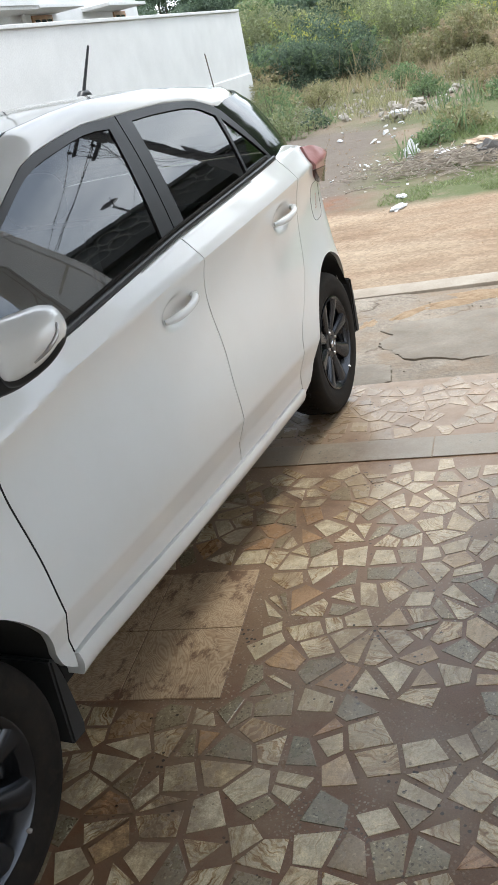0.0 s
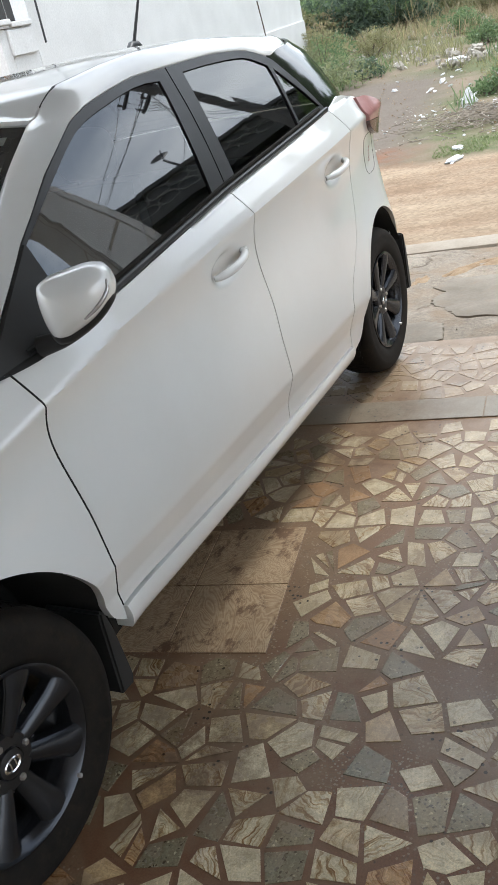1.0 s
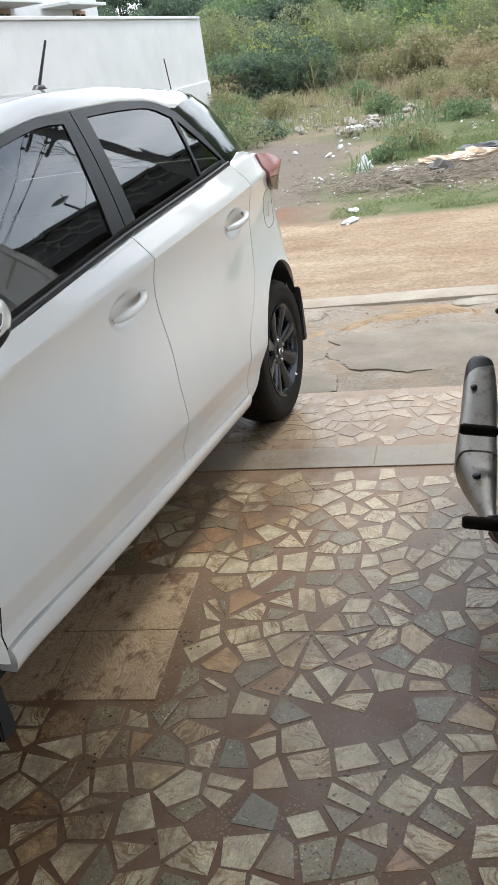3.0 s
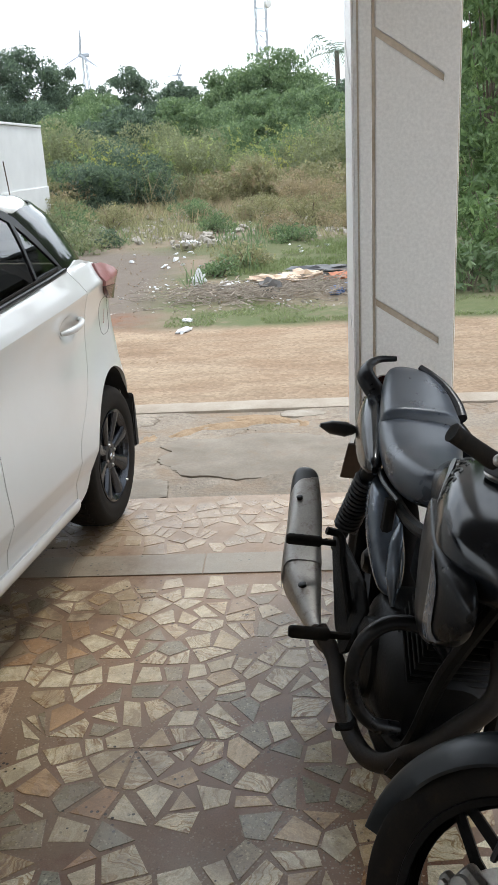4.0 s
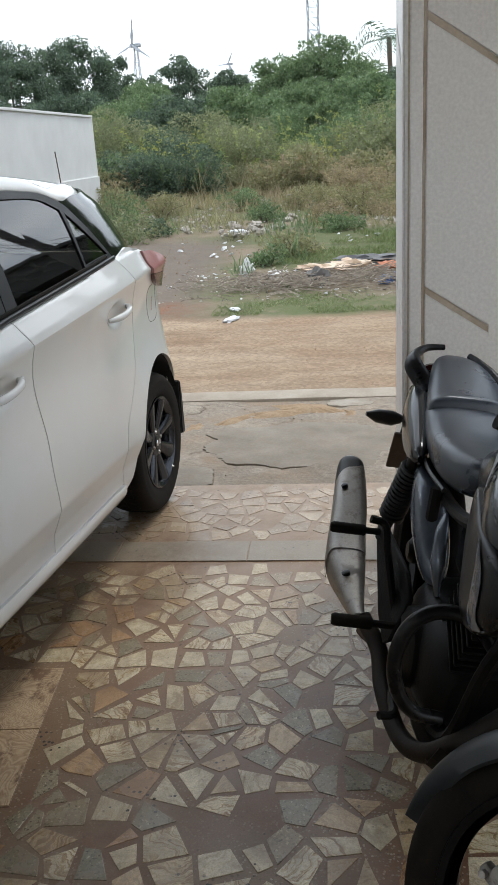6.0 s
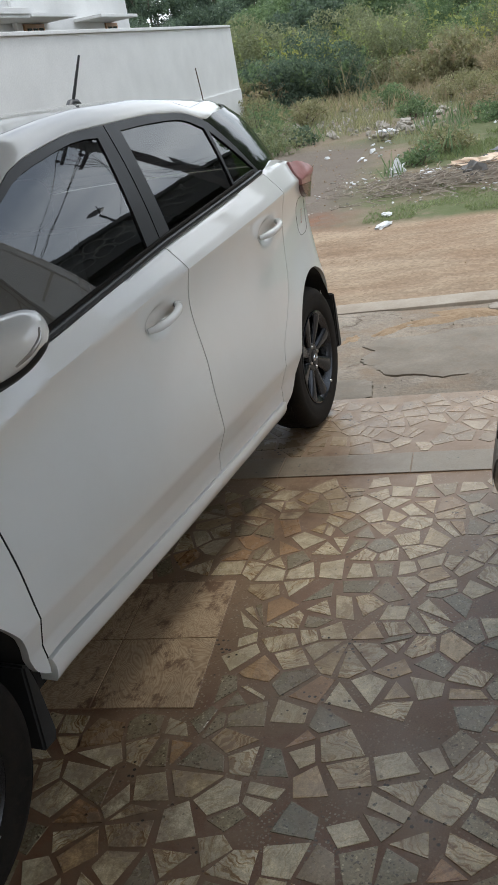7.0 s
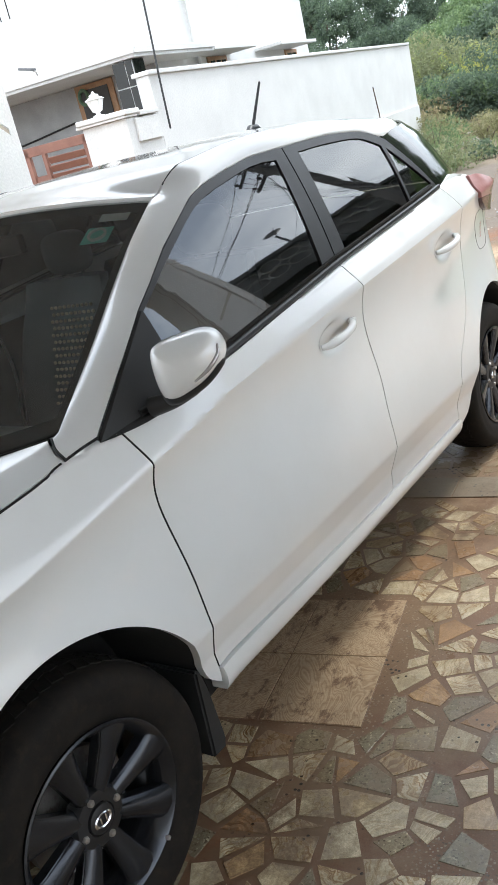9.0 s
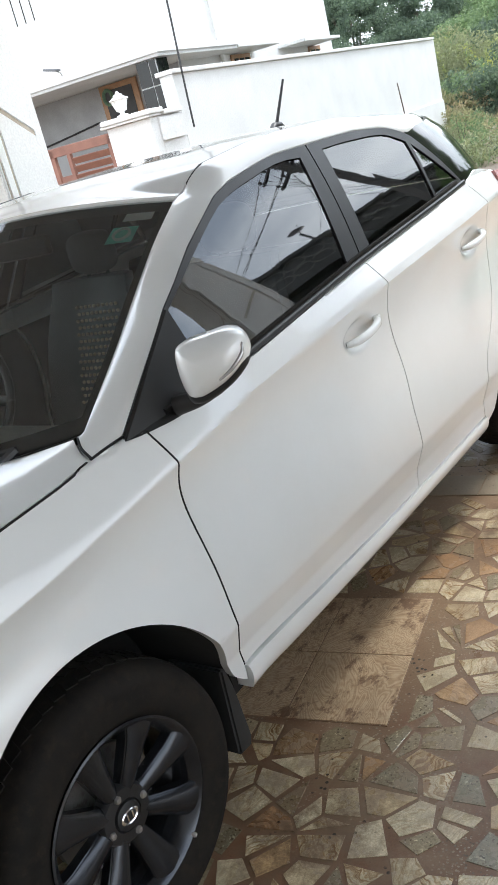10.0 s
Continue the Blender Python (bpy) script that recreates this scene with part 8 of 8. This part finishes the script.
u, v = patchy(9000, -7, 9, 17.5, 27, 0.5, -0.1, 15)
blades("weeds", u, v, rng.uniform(0.12, 0.5, len(u)), 0.010, LEAF_BROWN, 0.4, "tall dry stalks in front of the scrub", "weeds")
u, v = patchy(1100, -7, 9, 22.5, 29, 0.5, -0.1, 19)
blades("stalks", u, v, rng.uniform(0.5, 1.6, len(u)), 0.010, STALK, 0.7, "pale bare stalks among the scrub bushes", "weeds")

# ---- rubbish, stones and litter on the verge ----
RUBBLE = surface("pale_rubble_stone", (0.43, 0.40, 0.35), (0.29, 0.26, 0.22), 5, 0.9, bump=0.5, fine=30, distance=0.02)
SHEET = surface("cream_plastic_sheet", (0.62, 0.50, 0.36), (0.52, 0.36, 0.26), 6, 0.5, bump=0.2)
WHITEBAG = surface("white_plastic_bag", (0.66, 0.66, 0.66), (0.50, 0.51, 0.52), 9, 0.35, bump=0.3, fine=30, distance=0.01)
STICK = surface("pale_dry_sticks", (0.36, 0.31, 0.25), (0.20, 0.165, 0.13), 12, 0.9, bump=0.3)


def crumple(bm, x, y, z, rx, ry, rz, amp, seed):
    """A crumpled soft lump."""
    g = bmesh.ops.create_icosphere(bm, subdivisions=3, radius=1.0)
    for vtx in g["verts"]:
        d = vtx.co.normalized()
        k = 1 + amp * (noise.noise(d * 2.2 + Vector((seed, 0, 0))) + 0.6 * noise.noise(d * 5.5 + Vector((0, seed, 0))))
        vtx.co = Vector((x + d.x * rx * k, y + d.y * ry * k, max(z - 0.02, z + rz * 0.55 + d.z * rz * k)))
    return bm


def lump(name, x, y, rx, ry, rz, material, label, category, seed, amp=0.7, group="litter on the verge"):
    t = part(name, crumple(bmesh.new(), 0, 0, 0, rx, ry, rz, amp, seed), material, None, "", 35, PLOT @ pose(x, y, -0.03, 0, 0, seed * 37))
    return tagged(t, label, category, group)


SAND = surface("orange_brown_sand", (0.35, 0.250, 0.155), (0.27, 0.180, 0.105), 14, 0.95, bump=0.6, fine=90, distance=0.01)


def sand_mound(x, y, a, b, h, seed):
    """A low spill of sand that thins out to a ragged edge."""
    bm = bmesh.new()
    loops = []
    for k in np.linspace(0.03, 1, 14):
        loop = []
        for i in range(64):
            t = 2 * math.pi * i / 64
            d = Vector((math.cos(t), math.sin(t), 0))
            r = k * (1 + 0.55 * noise.noise(d * 1.6 + Vector((seed, 0, 0))) + 0.25 * noise.noise(d * 5 + Vector((0, seed, 0))))
            z = h * (1 - k * k) ** 1.6 + 0.004 * noise.noise(Vector((d.x * r * 9, d.y * r * 9, seed))) * (1 - k)
            loop.append((d.x * r * a, d.y * r * b, z - 0.022 - 0.016 * k ** 3))
        loops.append(loop)
    rings(bm, list(reversed(loops)))
    bmesh.ops.recalc_face_normals(bm, faces=bm.faces)
    t = part("sand_mound", bm, SAND, None, "", 60, PLOT @ pose(x, y, 0, 0, 0, seed * 31))
    return tagged(t, "low spill of orange-brown sand on the cement apron", "sand", "sand spills")


for k, (x, y, a, b, h) in enumerate(((0.60, 2.00, 0.27, 0.11, 0.020), (0.40, 1.90, 0.24, 0.09, 0.018), (0.16, 1.80, 0.20, 0.06, 0.014), (-0.06, 1.66, 0.16, 0.09, 0.015), (0.86, 1.86, 0.16, 0.06, 0.012))):
    sand_mound(x, y, a, b, h, 40 + k)
lump("plastic_bag", -0.34, 7.75, 0.08, 0.08, 0.13, WHITEBAG, "white crumpled plastic bag standing on the verge", "bag", 1)
lump("plastic_wrapper", -0.22, 4.93, 0.13, 0.05, 0.018, WHITEBAG, "white crumpled wrapper on the dirt road edge", "wrapper", 2, 0.5)
lump("plastic_wrapper", -0.24, 5.42, 0.08, 0.05, 0.02, WHITEBAG, "small white wrapper in the grass", "wrapper", 3, 0.5)
lump("plastic_sheet", 0.62, 7.85, 0.34, 0.16, 0.06, SHEET, "cream plastic sheet crumpled on the rubbish", "sheet", 4)
lump("plastic_sheet", 0.95, 8.05, 0.26, 0.10, 0.07, SHEET, "cream plastic sheet crumpled on the rubbish", "sheet", 5)
lump("cloth_rag", 0.56, 6.95, 0.12, 0.13, 0.10, surface("grey_rag", (0.10, 0.095, 0.09), (0.15, 0.14, 0.13), 9, 0.9), "grey rag lying among the rubbish", "rag", 6)
lump("cloth_rag", 1.42, 7.9, 0.18, 0.14, 0.06, surface("orange_cloth", (0.48, 0.20, 0.11), (0.42, 0.16, 0.09), 9, 0.85), "orange cloth on the rubbish heap", "cloth", 7)
lump("plastic_bag", 1.50, 7.0, 0.08, 0.06, 0.07, surface("blue_white_packet", (0.16, 0.25, 0.45), (0.5, 0.55, 0.62), 16, 0.4), "blue and white packet on the verge", "packet", 8)
lump("plastic_bag", 1.32, 6.8, 0.08, 0.05, 0.05, surface("blue_packet", (0.10, 0.17, 0.36), (0.15, 0.22, 0.42), 9, 0.4), "dark blue packet on the verge", "packet", 9)
lump("black_sheet", 1.2, 8.5, 0.45, 0.22, 0.07, surface("black_polythene", (0.02, 0.02, 0.022), (0.05, 0.05, 0.052), 7, 0.35, bump=0.4, fine=25, distance=0.01), "black polythene crumpled behind the rubbish", "sheet", 10)
lump("plastic_wrapper", 1.62, 6.1, 0.10, 0.05, 0.03, WHITEBAG, "white packet at the road edge", "wrapper", 11)
lump("plastic_wrapper", 0.02, 7.55, 0.10, 0.09, 0.05, WHITEBAG, "white scrap among dry sticks", "wrapper", 12)
lump("plastic_bag", -1.05, 13.2, 0.22, 0.14, 0.05, WHITEBAG, "pale plastic scraps on the soil", "scraps", 13)
for k, (x, y, r) in enumerate(((-1.1, 20.0, 0.30), (-0.4, 20.6, 0.36), (0.1, 20.2, 0.30), (-1.9, 20.5, 0.25), (-0.8, 14.0, 0.22), (-1.3, 14.4, 0.20), (0.9, 20.8, 0.3), (2.2, 20.0, 0.26), (-2.9, 20.8, 0.22))):
    lump("boulder", x, y, r * 0.6, r * 0.5, r * 0.42, RUBBLE, "pale grey boulder in the weeds", "boulder", 20 + k, 0.5, "boulders")


def scatter_bits(name, n, u0, u1, v0, v1, s0, s1, material, label, category, flat=0.5, density=None):
    bm = bmesh.new()
    for _ in range(n):
        u, v = rng.uniform(u0, u1), rng.uniform(v0, v1)
        if density and not density(u, v):
            continue
        s = rng.uniform(s0, s1)
        m = PLOT @ Matrix.Translation((u, v, -0.02 + s * flat * 0.3)) @ Euler((rng.normal() * 0.3, rng.normal() * 0.3, rng.uniform(0, 6.28))).to_matrix().to_4x4() @ Matrix.Diagonal((s, s * rng.uniform(0.4, 0.9), s * flat, 1))
        g = bmesh.ops.create_icosphere(bm, subdivisions=1, radius=0.5, matrix=m)
        for vt in g["verts"]:
            vt.co += Vector(rng.normal(0, s * 0.07, 3))
    return tagged(part(name, bm, material), label, category, kind="stuff")


scatter_bits("gravel", 160, -4, 5, 2.5, 5.4, 0.006, 0.018, SAND, "small loose stones on the dirt road", "gravel")
scatter_bits("pebbles", 260, -2.2, 2.2, 0.85, 2.15, 0.005, 0.016, KERB, "loose grit and pebbles on the cement apron", "grit")
scatter_bits("litter", 420, -1.3, 2.0, 6.0, 8.4, 0.015, 0.070, WHITEBAG, "many small pale litter scraps on the verge", "litter", 0.25, lambda u, v: noise.noise((u * 1.5, v * 1.5, 3)) > 0.05)
scatter_bits("clods", 500, -3.6, 0.2, 5.6, 13, 0.008, 0.030, SAND, "crumbs of earth and small stones on the soil path", "clods", 0.6)
scatter_bits("rubble", 1100, -4.5, 4.0, 12.5, 21.5, 0.04, 0.20, RUBBLE, "broken stones strewn over the waste ground", "rubble", 0.6, lambda u, v: noise.noise((u * 0.6, v * 0.6, 8)) > 0.0)
scatter_bits("debris", 600, -1.2, 2.0, 5.9, 8.6, 0.012, 0.050, RUBBLE, "faded paper and dry leaf debris on the verge", "debris", 0.2, lambda u, v: noise.noise((u * 1.3, v * 1.3, 17)) > -0.1)
scatter_bits("litter", 260, -2.6, 3.0, 8.0, 22, 0.03, 0.13, WHITEBAG, "pale litter strewn in the weeds", "litter", 0.25, lambda u, v: noise.noise((u * 0.5, v * 0.5, 5)) > 0.12)
bm = bmesh.new()
for _ in range(1000):
    u, v = rng.normal(0.1, 0.50), rng.normal(6.85, 0.36)
    if rng.uniform() < 0.35:
        u, v = rng.normal(1.3, 0.35), rng.normal(7.2, 0.4)
    L, a = rng.uniform(0.05, 0.26), rng.normal(0.2, 0.7)
    p = PLOT @ Vector((u, v, rng.uniform(-0.02, 0.07)))
    dd_ = Vector((math.cos(a), math.sin(a), rng.normal() * 0.15)) * L
    tube(bm, [p, p + dd_], [0.007, 0.004], 4)
tagged(part("dry_sticks", bm, STICK), "heap of dry grey sticks and stalks on the verge", "sticks", kind="stuff")

# ---- far masts ----
MASTGREY = surface("galvanised_mast", (0.30, 0.33, 0.37), (0.38, 0.41, 0.45), 2, 0.6, metal=0.2, bump=0)


def lattice(parent, half0, half1, h, steps, r):
    """Four legs and the zigzag bracing of a mast, each leg and each face's bracing a part."""
    at = lambda k, s: Vector((s[0] * (half0 + (half1 - half0) * k), s[1] * (half0 + (half1 - half0) * k), h * k))
    corners = ((-1, -1), (1, -1), (1, 1), (-1, 1))
    for c in corners:
        part("leg", tube(bmesh.new(), [at(0, c), at(1, c)], r, 4), MASTGREY, parent)
    for c, d_ in zip(corners, corners[1:] + corners[:1]):
        bm = bmesh.new()
        for i in range(steps):
            a, b = i / steps, (i + 1) / steps
            tube(bm, [at(a, c), at(b, d_)], r * 0.6, 3)
            tube(bm, [at(b, c), at(b, d_)], r * 0.6, 3)
            tube(bm, [at(a, d_), at(b, c)], r * 0.6, 3)
        part("bracing", bm, MASTGREY, parent)


tower = thing("telecom_tower", "tall grey lattice telecom tower with round dish aerials", "tower", pose(-15.9, 120, 0))
lattice(tower, 0.75, 0.55, 46, 34, 0.07)
for z in (19.3, 23.7, 28):
    part("dish_aerial", lathe(bmesh.new(), [(0.0001, 0.45), (0.55, 0.35), (0.62, 0.1), (0.6, 0.0), (0.0001, 0.0)], Matrix.Translation((0.9, -0.5, z)) @ Matrix.Rotation(radians(-30), 4, "Z"), 16), WHITEWALL, tower, "", 40)


def turbine(x, y, h, r, a0):
    t = thing("wind_turbine", "white wind turbine on a lattice tower, far away", "turbine", pose(x, y, 0), group="wind turbines")
    lattice(t, h * 0.055, 0.7, h, 14, 0.16)
    part("nacelle", boxed(-2.6, 2.4, -1.0, 1.0, h - 0.4, h + 1.2, bevel=0.3), MASTGREY, t)
    for k in range(3):
        a = radians(a0 + 120 * k)
        part("blade", tube(bmesh.new(), [(-1.2 + 0, -1.4, h + 0.4), (-1.2 + math.sin(a) * r * 0.35, -1.4, h + 0.4 + math.cos(a) * r * 0.35), (-1.2 + math.sin(a) * r, -1.4, h + 0.4 + math.cos(a) * r)], [0.45, 0.75, 0.15], 6, flat=0.4), MASTGREY, t, "", 40)
    return t


turbine(-135.5, 400, 45.5, 10.5, 5)
turbine(-163, 700, 60, 10, 25)


# ---- what the car's windows mirror: a neighbour's house, a power pole with its lines ----
nb = thing("neighbour_house", "dark grey plastered neighbour house with a patterned roof parapet", "house", PLOT @ pose(6.6, 6.8, 0))
GREYWALL = surface("dark_grey_plaster", (0.075, 0.075, 0.073), (0.05, 0.05, 0.049), 2.0, 0.8, bump=0.2, fine=30)
part("wall", boxed(0, 11, 0, 9, 0, 4.2, bevel=0.01), GREYWALL, nb, "dark grey plaster walls")
part("roof_slab", boxed(-0.3, 11.3, -0.3, 9.3, 4.204, 4.32, bevel=0.01), GREYWALL, nb)
LATT = surface("pale_lattice", (0.30, 0.30, 0.29), (0.24, 0.24, 0.23), 4, 0.7)
part("parapet_foot", boxed(-0.3, -0.15, -0.3, 9.3, 4.324, 4.45), GREYWALL, nb)
part("parapet_cap", boxed(-0.32, -0.13, -0.32, 9.32, 5.10, 5.22), GREYWALL, nb)
part("parapet_front", boxed(-0.146, 11.3, -0.3, -0.15, 4.324, 5.22), GREYWALL, nb)
# solid dark sheet paints the shade seen through the rings
part("lattice_back", boxed(-0.20, -0.17, -0.3, 9.3, 4.454, 5.096), SHADE, nb, "dark sheet painting the shade behind the lattice")
for k in range(15):
    c0 = 0.05 + 0.62 * k
    for z in (4.62, 4.93):
        bm = bmesh.new()
        tube(bm, [(-0.24, c0 + 0.29 * math.copysign(abs(math.cos(a)) ** 0.8, math.cos(a)), z + 0.14 * math.copysign(abs(math.sin(a)) ** 0.8, math.sin(a))) for a in np.linspace(0, 2 * math.pi, 13)], 0.016, 5)
        part("lattice_ring", bm, LATT, nb)
for v in (1.0, 3.6, 6.2):
    w_ = part("window", boxed(-0.04, -0.004, v, v + 1.3, 1.2, 2.6, bevel=0.01), WOOD, nb, "brown window")
    part("pane", boxed(-0.055, -0.044, v + 0.1, v + 1.2, 1.3, 2.5), GLOSSBLACK, w_)
dish = thing("satellite_dish", "dark round satellite dish on a short pole", "satellite dish", PLOT @ pose(6.38, 8.5, 5.22))
part("pole", tube(bmesh.new(), [(0, 0, 0), (0, 0, 0.5)], 0.025, 8), BLACK, dish)
part("reflector", lathe(bmesh.new(), [(0.0001, 0.0), (0.09, 0.015), (0.17, 0.05), (0.18, 0.062), (0.09, 0.03), (0.0001, 0.02)], Matrix.Translation((0, 0, 0.6)) @ pose(0, 0, 0, 0, -35, 200), 24), BLACK, dish, "", 40)
part("feed_arm", tube(bmesh.new(), [(0, 0, 0.45), (-0.3, -0.15, 0.65)], 0.010, 6), BLACK, dish)
pole = thing("power_pole", "grey concrete power pole with steel crossarms", "power pole", PLOT @ pose(3.6, 6.3, 0))
part("shaft", boxed(-0.06, 0.06, -0.05, 0.05, -0.1, 6.1, bevel=0.01), GREYWALL, pole)
for z in (5.45, 5.80):
    part("crossarm", boxed(-0.42, 0.42, -0.02, 0.02, z, z + 0.04), BLACK, pole, "dark steel crossarm")
    for x in (-0.38, -0.16, 0.16, 0.38):
        part("insulator", lathe(bmesh.new(), [(0.0001, 0.0), (0.015, 0.0), (0.028, 0.04), (0.015, 0.08), (0.0001, 0.09)], Matrix.Translation((x, 0, z + 0.06)) @ Matrix.Rotation(radians(-90), 4, "Y"), 8), BLACK, pole)
lines = thing("power_lines", "thin black overhead power lines", "cables", PLOT)
for k, (x, z) in enumerate(((-0.38, 5.58), (-0.16, 5.58), (0.16, 5.58), (0.38, 5.58), (-0.38, 5.93), (0.16, 5.93), (0.38, 5.93))):
    if k in (0, 3, 6):
        part("line", tube(bmesh.new(), [(3.6 + x, 6.3, z), (14 + x, 6.6 + k * 0.3, z - 0.3), (26 + x, 7.0 + k, z + 1)], 0.006, 4, 16), BLACK, lines)
    part("line", tube(bmesh.new(), [(3.6 + x, 6.3, z), (-10 + x, 6.6, z - 0.9 + 0.1 * k), (-30, 7.0 + 0.2 * k, z)], 0.006, 4, 20), BLACK, lines)
for k in range(5):
    part("line", tube(bmesh.new(), [(3.6 + 0.1 * k, 6.3, 5.6 + 0.06 * k), (5.0 + 0.1 * k, 7.6 + 0.4 * k, 5.25), (6.4, 8.6 + 1.1 * k, 5.2)], 0.006, 4, 14), BLACK, lines)


# ---- the broken stone pieces of the floor ----
SLABS_M = pose(-0.177, 0.651, 0, 0, 0, 10.5)
floor_ob = scene.objects["floor"]
back = PLOT.inverted()
for i, j in ((0, 0), (0, 1), (-1, 0), (-1, 1), (-2, 0), (-2, 1)):
    bm = boxed(0.002 + 0.30 * i, 0.298 + 0.30 * i, 0.002 + 0.30 * j, 0.298 + 0.30 * j, -0.01, 0.0045, bevel=0.001)
    part("floor_tile", bm, TILE, floor_ob, "brown veined sandstone tile with rust stains" if (i, j) == (0, 0) else "", None, back @ SLABS_M)
    bm = boxed(0.30 * i, 0.30 * i + 0.30, 0.30 * j, 0.30 * j + 0.30, -0.01, 0.0018)
    part("tile_bed", bm, CEMENT, floor_ob, "", None, back @ SLABS_M)


def clip_poly(poly, px, py, nx, ny):
    out = []
    for (ax, ay), (bx, by) in zip(poly, poly[1:] + poly[:1]):
        da, db = (ax - px) * nx + (ay - py) * ny, (bx - px) * nx + (by - py) * ny
        if da <= 0:
            out.append((ax, ay))
        if (da < 0 < db) or (db < 0 < da):
            t = da / (da - db)
            out.append((ax + (bx - ax) * t, ay + (by - ay) * t))
    return out


srng = random.Random(11)
CELL = 0.090
cells = {}
U0, U1, V0, V1 = -2.9, 3.0, -4.4, floor_edge
for i in range(int((U1 - U0) / CELL) + 1):
    for j in range(int((V1 - V0) / CELL) + 1):
        cells[i, j] = (U0 + CELL * (i + 0.5 + srng.uniform(-0.46, 0.46)), V0 + CELL * (j + 0.5 + srng.uniform(-0.46, 0.46)))
inv_slab = SLABS_M.inverted() @ PLOT


def piece_outline(i, j):
    x, y = cells[i, j]
    poly = [(x - 0.2, y - 0.2), (x + 0.2, y - 0.2), (x + 0.2, y + 0.2), (x - 0.2, y + 0.2)]
    joint = srng.uniform(0.0015, 0.0065)
    for a in range(-2, 3):
        for b in range(-2, 3):
            q = cells.get((i + a, j + b))
            if q and (a or b):
                nx, ny = q[0] - x, q[1] - y
                d = math.hypot(nx, ny)
                if d < 1e-6:
                    continue
                nx, ny = nx / d, ny / d
                poly = clip_poly(poly, x + nx * (d / 2 - joint), y + ny * (d / 2 - joint), nx, ny)
                if len(poly) < 3:
                    return []
    # straight breaks knock corners off, until three to five clean sides are left
    sides = srng.choice((3, 4, 4, 4, 4, 4, 5, 5))
    while len(poly) > 3:
        ln = [math.hypot(b[0] - a[0], b[1] - a[1]) for a, b in zip(poly, poly[1:] + poly[:1])]
        k = min(range(len(ln)), key=lambda q: ln[q])
        if ln[k] > 0.026 and len(poly) <= sides:
            break
        a, b = poly[k], poly[(k + 1) % len(poly)]
        t = srng.uniform(0.2, 0.8)
        k2 = (k + 1) % len(poly)
        poly[k] = (a[0] + (b[0] - a[0]) * t, a[1] + (b[1] - a[1]) * t)
        poly.pop(k2)
    out = [poly]
    if srng.random() < 0.09:
        # a shard that broke in two as it was laid
        cx, cy = sum(p[0] for p in poly) / len(poly), sum(p[1] for p in poly) / len(poly)
        ang = srng.uniform(0, math.pi)
        nx, ny = math.cos(ang), math.sin(ang)
        out = [clip_poly(poly, cx - nx * 0.004, cy - ny * 0.004, nx, ny), clip_poly(poly, cx + nx * 0.004, cy + ny * 0.004, -nx, -ny)]
    kept = []
    for poly in out:
        if len(poly) < 3:
            continue
        cx, cy = sum(p[0] for p in poly) / len(poly), sum(p[1] for p in poly) / len(poly)
        k, turn = srng.uniform(0.93, 1.01), srng.uniform(-0.05, 0.05)
        poly = [(cx + k * ((a - cx) * math.cos(turn) - (b - cy) * math.sin(turn)), cy + k * ((a - cx) * math.sin(turn) + (b - cy) * math.cos(turn))) for a, b in poly]
        area = abs(sum(a[0] * b[1] - b[0] * a[1] for a, b in zip(poly, poly[1:] + poly[:1]))) / 2
        if area > 0.0009:
            kept.append(poly)
    return kept


rest = bmesh.new()
own = 0
for i, j in cells:
    for poly in piece_outline(i, j):
        n = len(poly)
        cx, cy = sum(p[0] for p in poly) / n, sum(p[1] for p in poly) / n
        if i < 2 or j < 2 or cx > U1 - 0.2:
            continue
        if any(v > floor_edge + 0.01 or (-0.085 < v < 0.110 and -2.05 < u < 1.05) for u, v in poly):
            continue
        s = inv_slab @ Vector((cx, cy, 0))
        if -0.645 < s.x < 0.335 and -0.035 < s.y < 0.635:
            continue
        if abs(cx - 1.198) < 0.24 and abs(cy - 0.16) < 0.24:
            continue
        if srng.random() < 0.035:
            continue
        h = 0.0010 + srng.uniform(0, 0.0008)
        bm = rest
        single = -0.35 < cx < 1.15 and -2.05 < cy < -0.1 and own < 300
        if single:
            bm = bmesh.new()
        ox, oy = (cx, cy) if single else (0, 0)
        lo = [bm.verts.new((a - ox, b - oy, -0.004)) for a, b in poly]
        mid = [bm.verts.new((a - ox, b - oy, h - 0.0002)) for a, b in poly]
        hi = [bm.verts.new((cx + (a - cx) * 0.97 - ox, cy + (b - cy) * 0.97 - oy, h)) for a, b in poly]
        for k in range(n):
            q = (k + 1) % n
            bm.faces.new((lo[k], lo[q], mid[q], mid[k]))
            bm.faces.new((mid[k], mid[q], hi[q], hi[k]))
        bm.faces.new(hi)
        if single:
            own += 1
            part("stone_piece", bm, STONE, floor_ob, "", None, pose(cx, cy, 0))
tagged(part("stone_pieces", rest, STONES, floor_ob), kind="stuff")
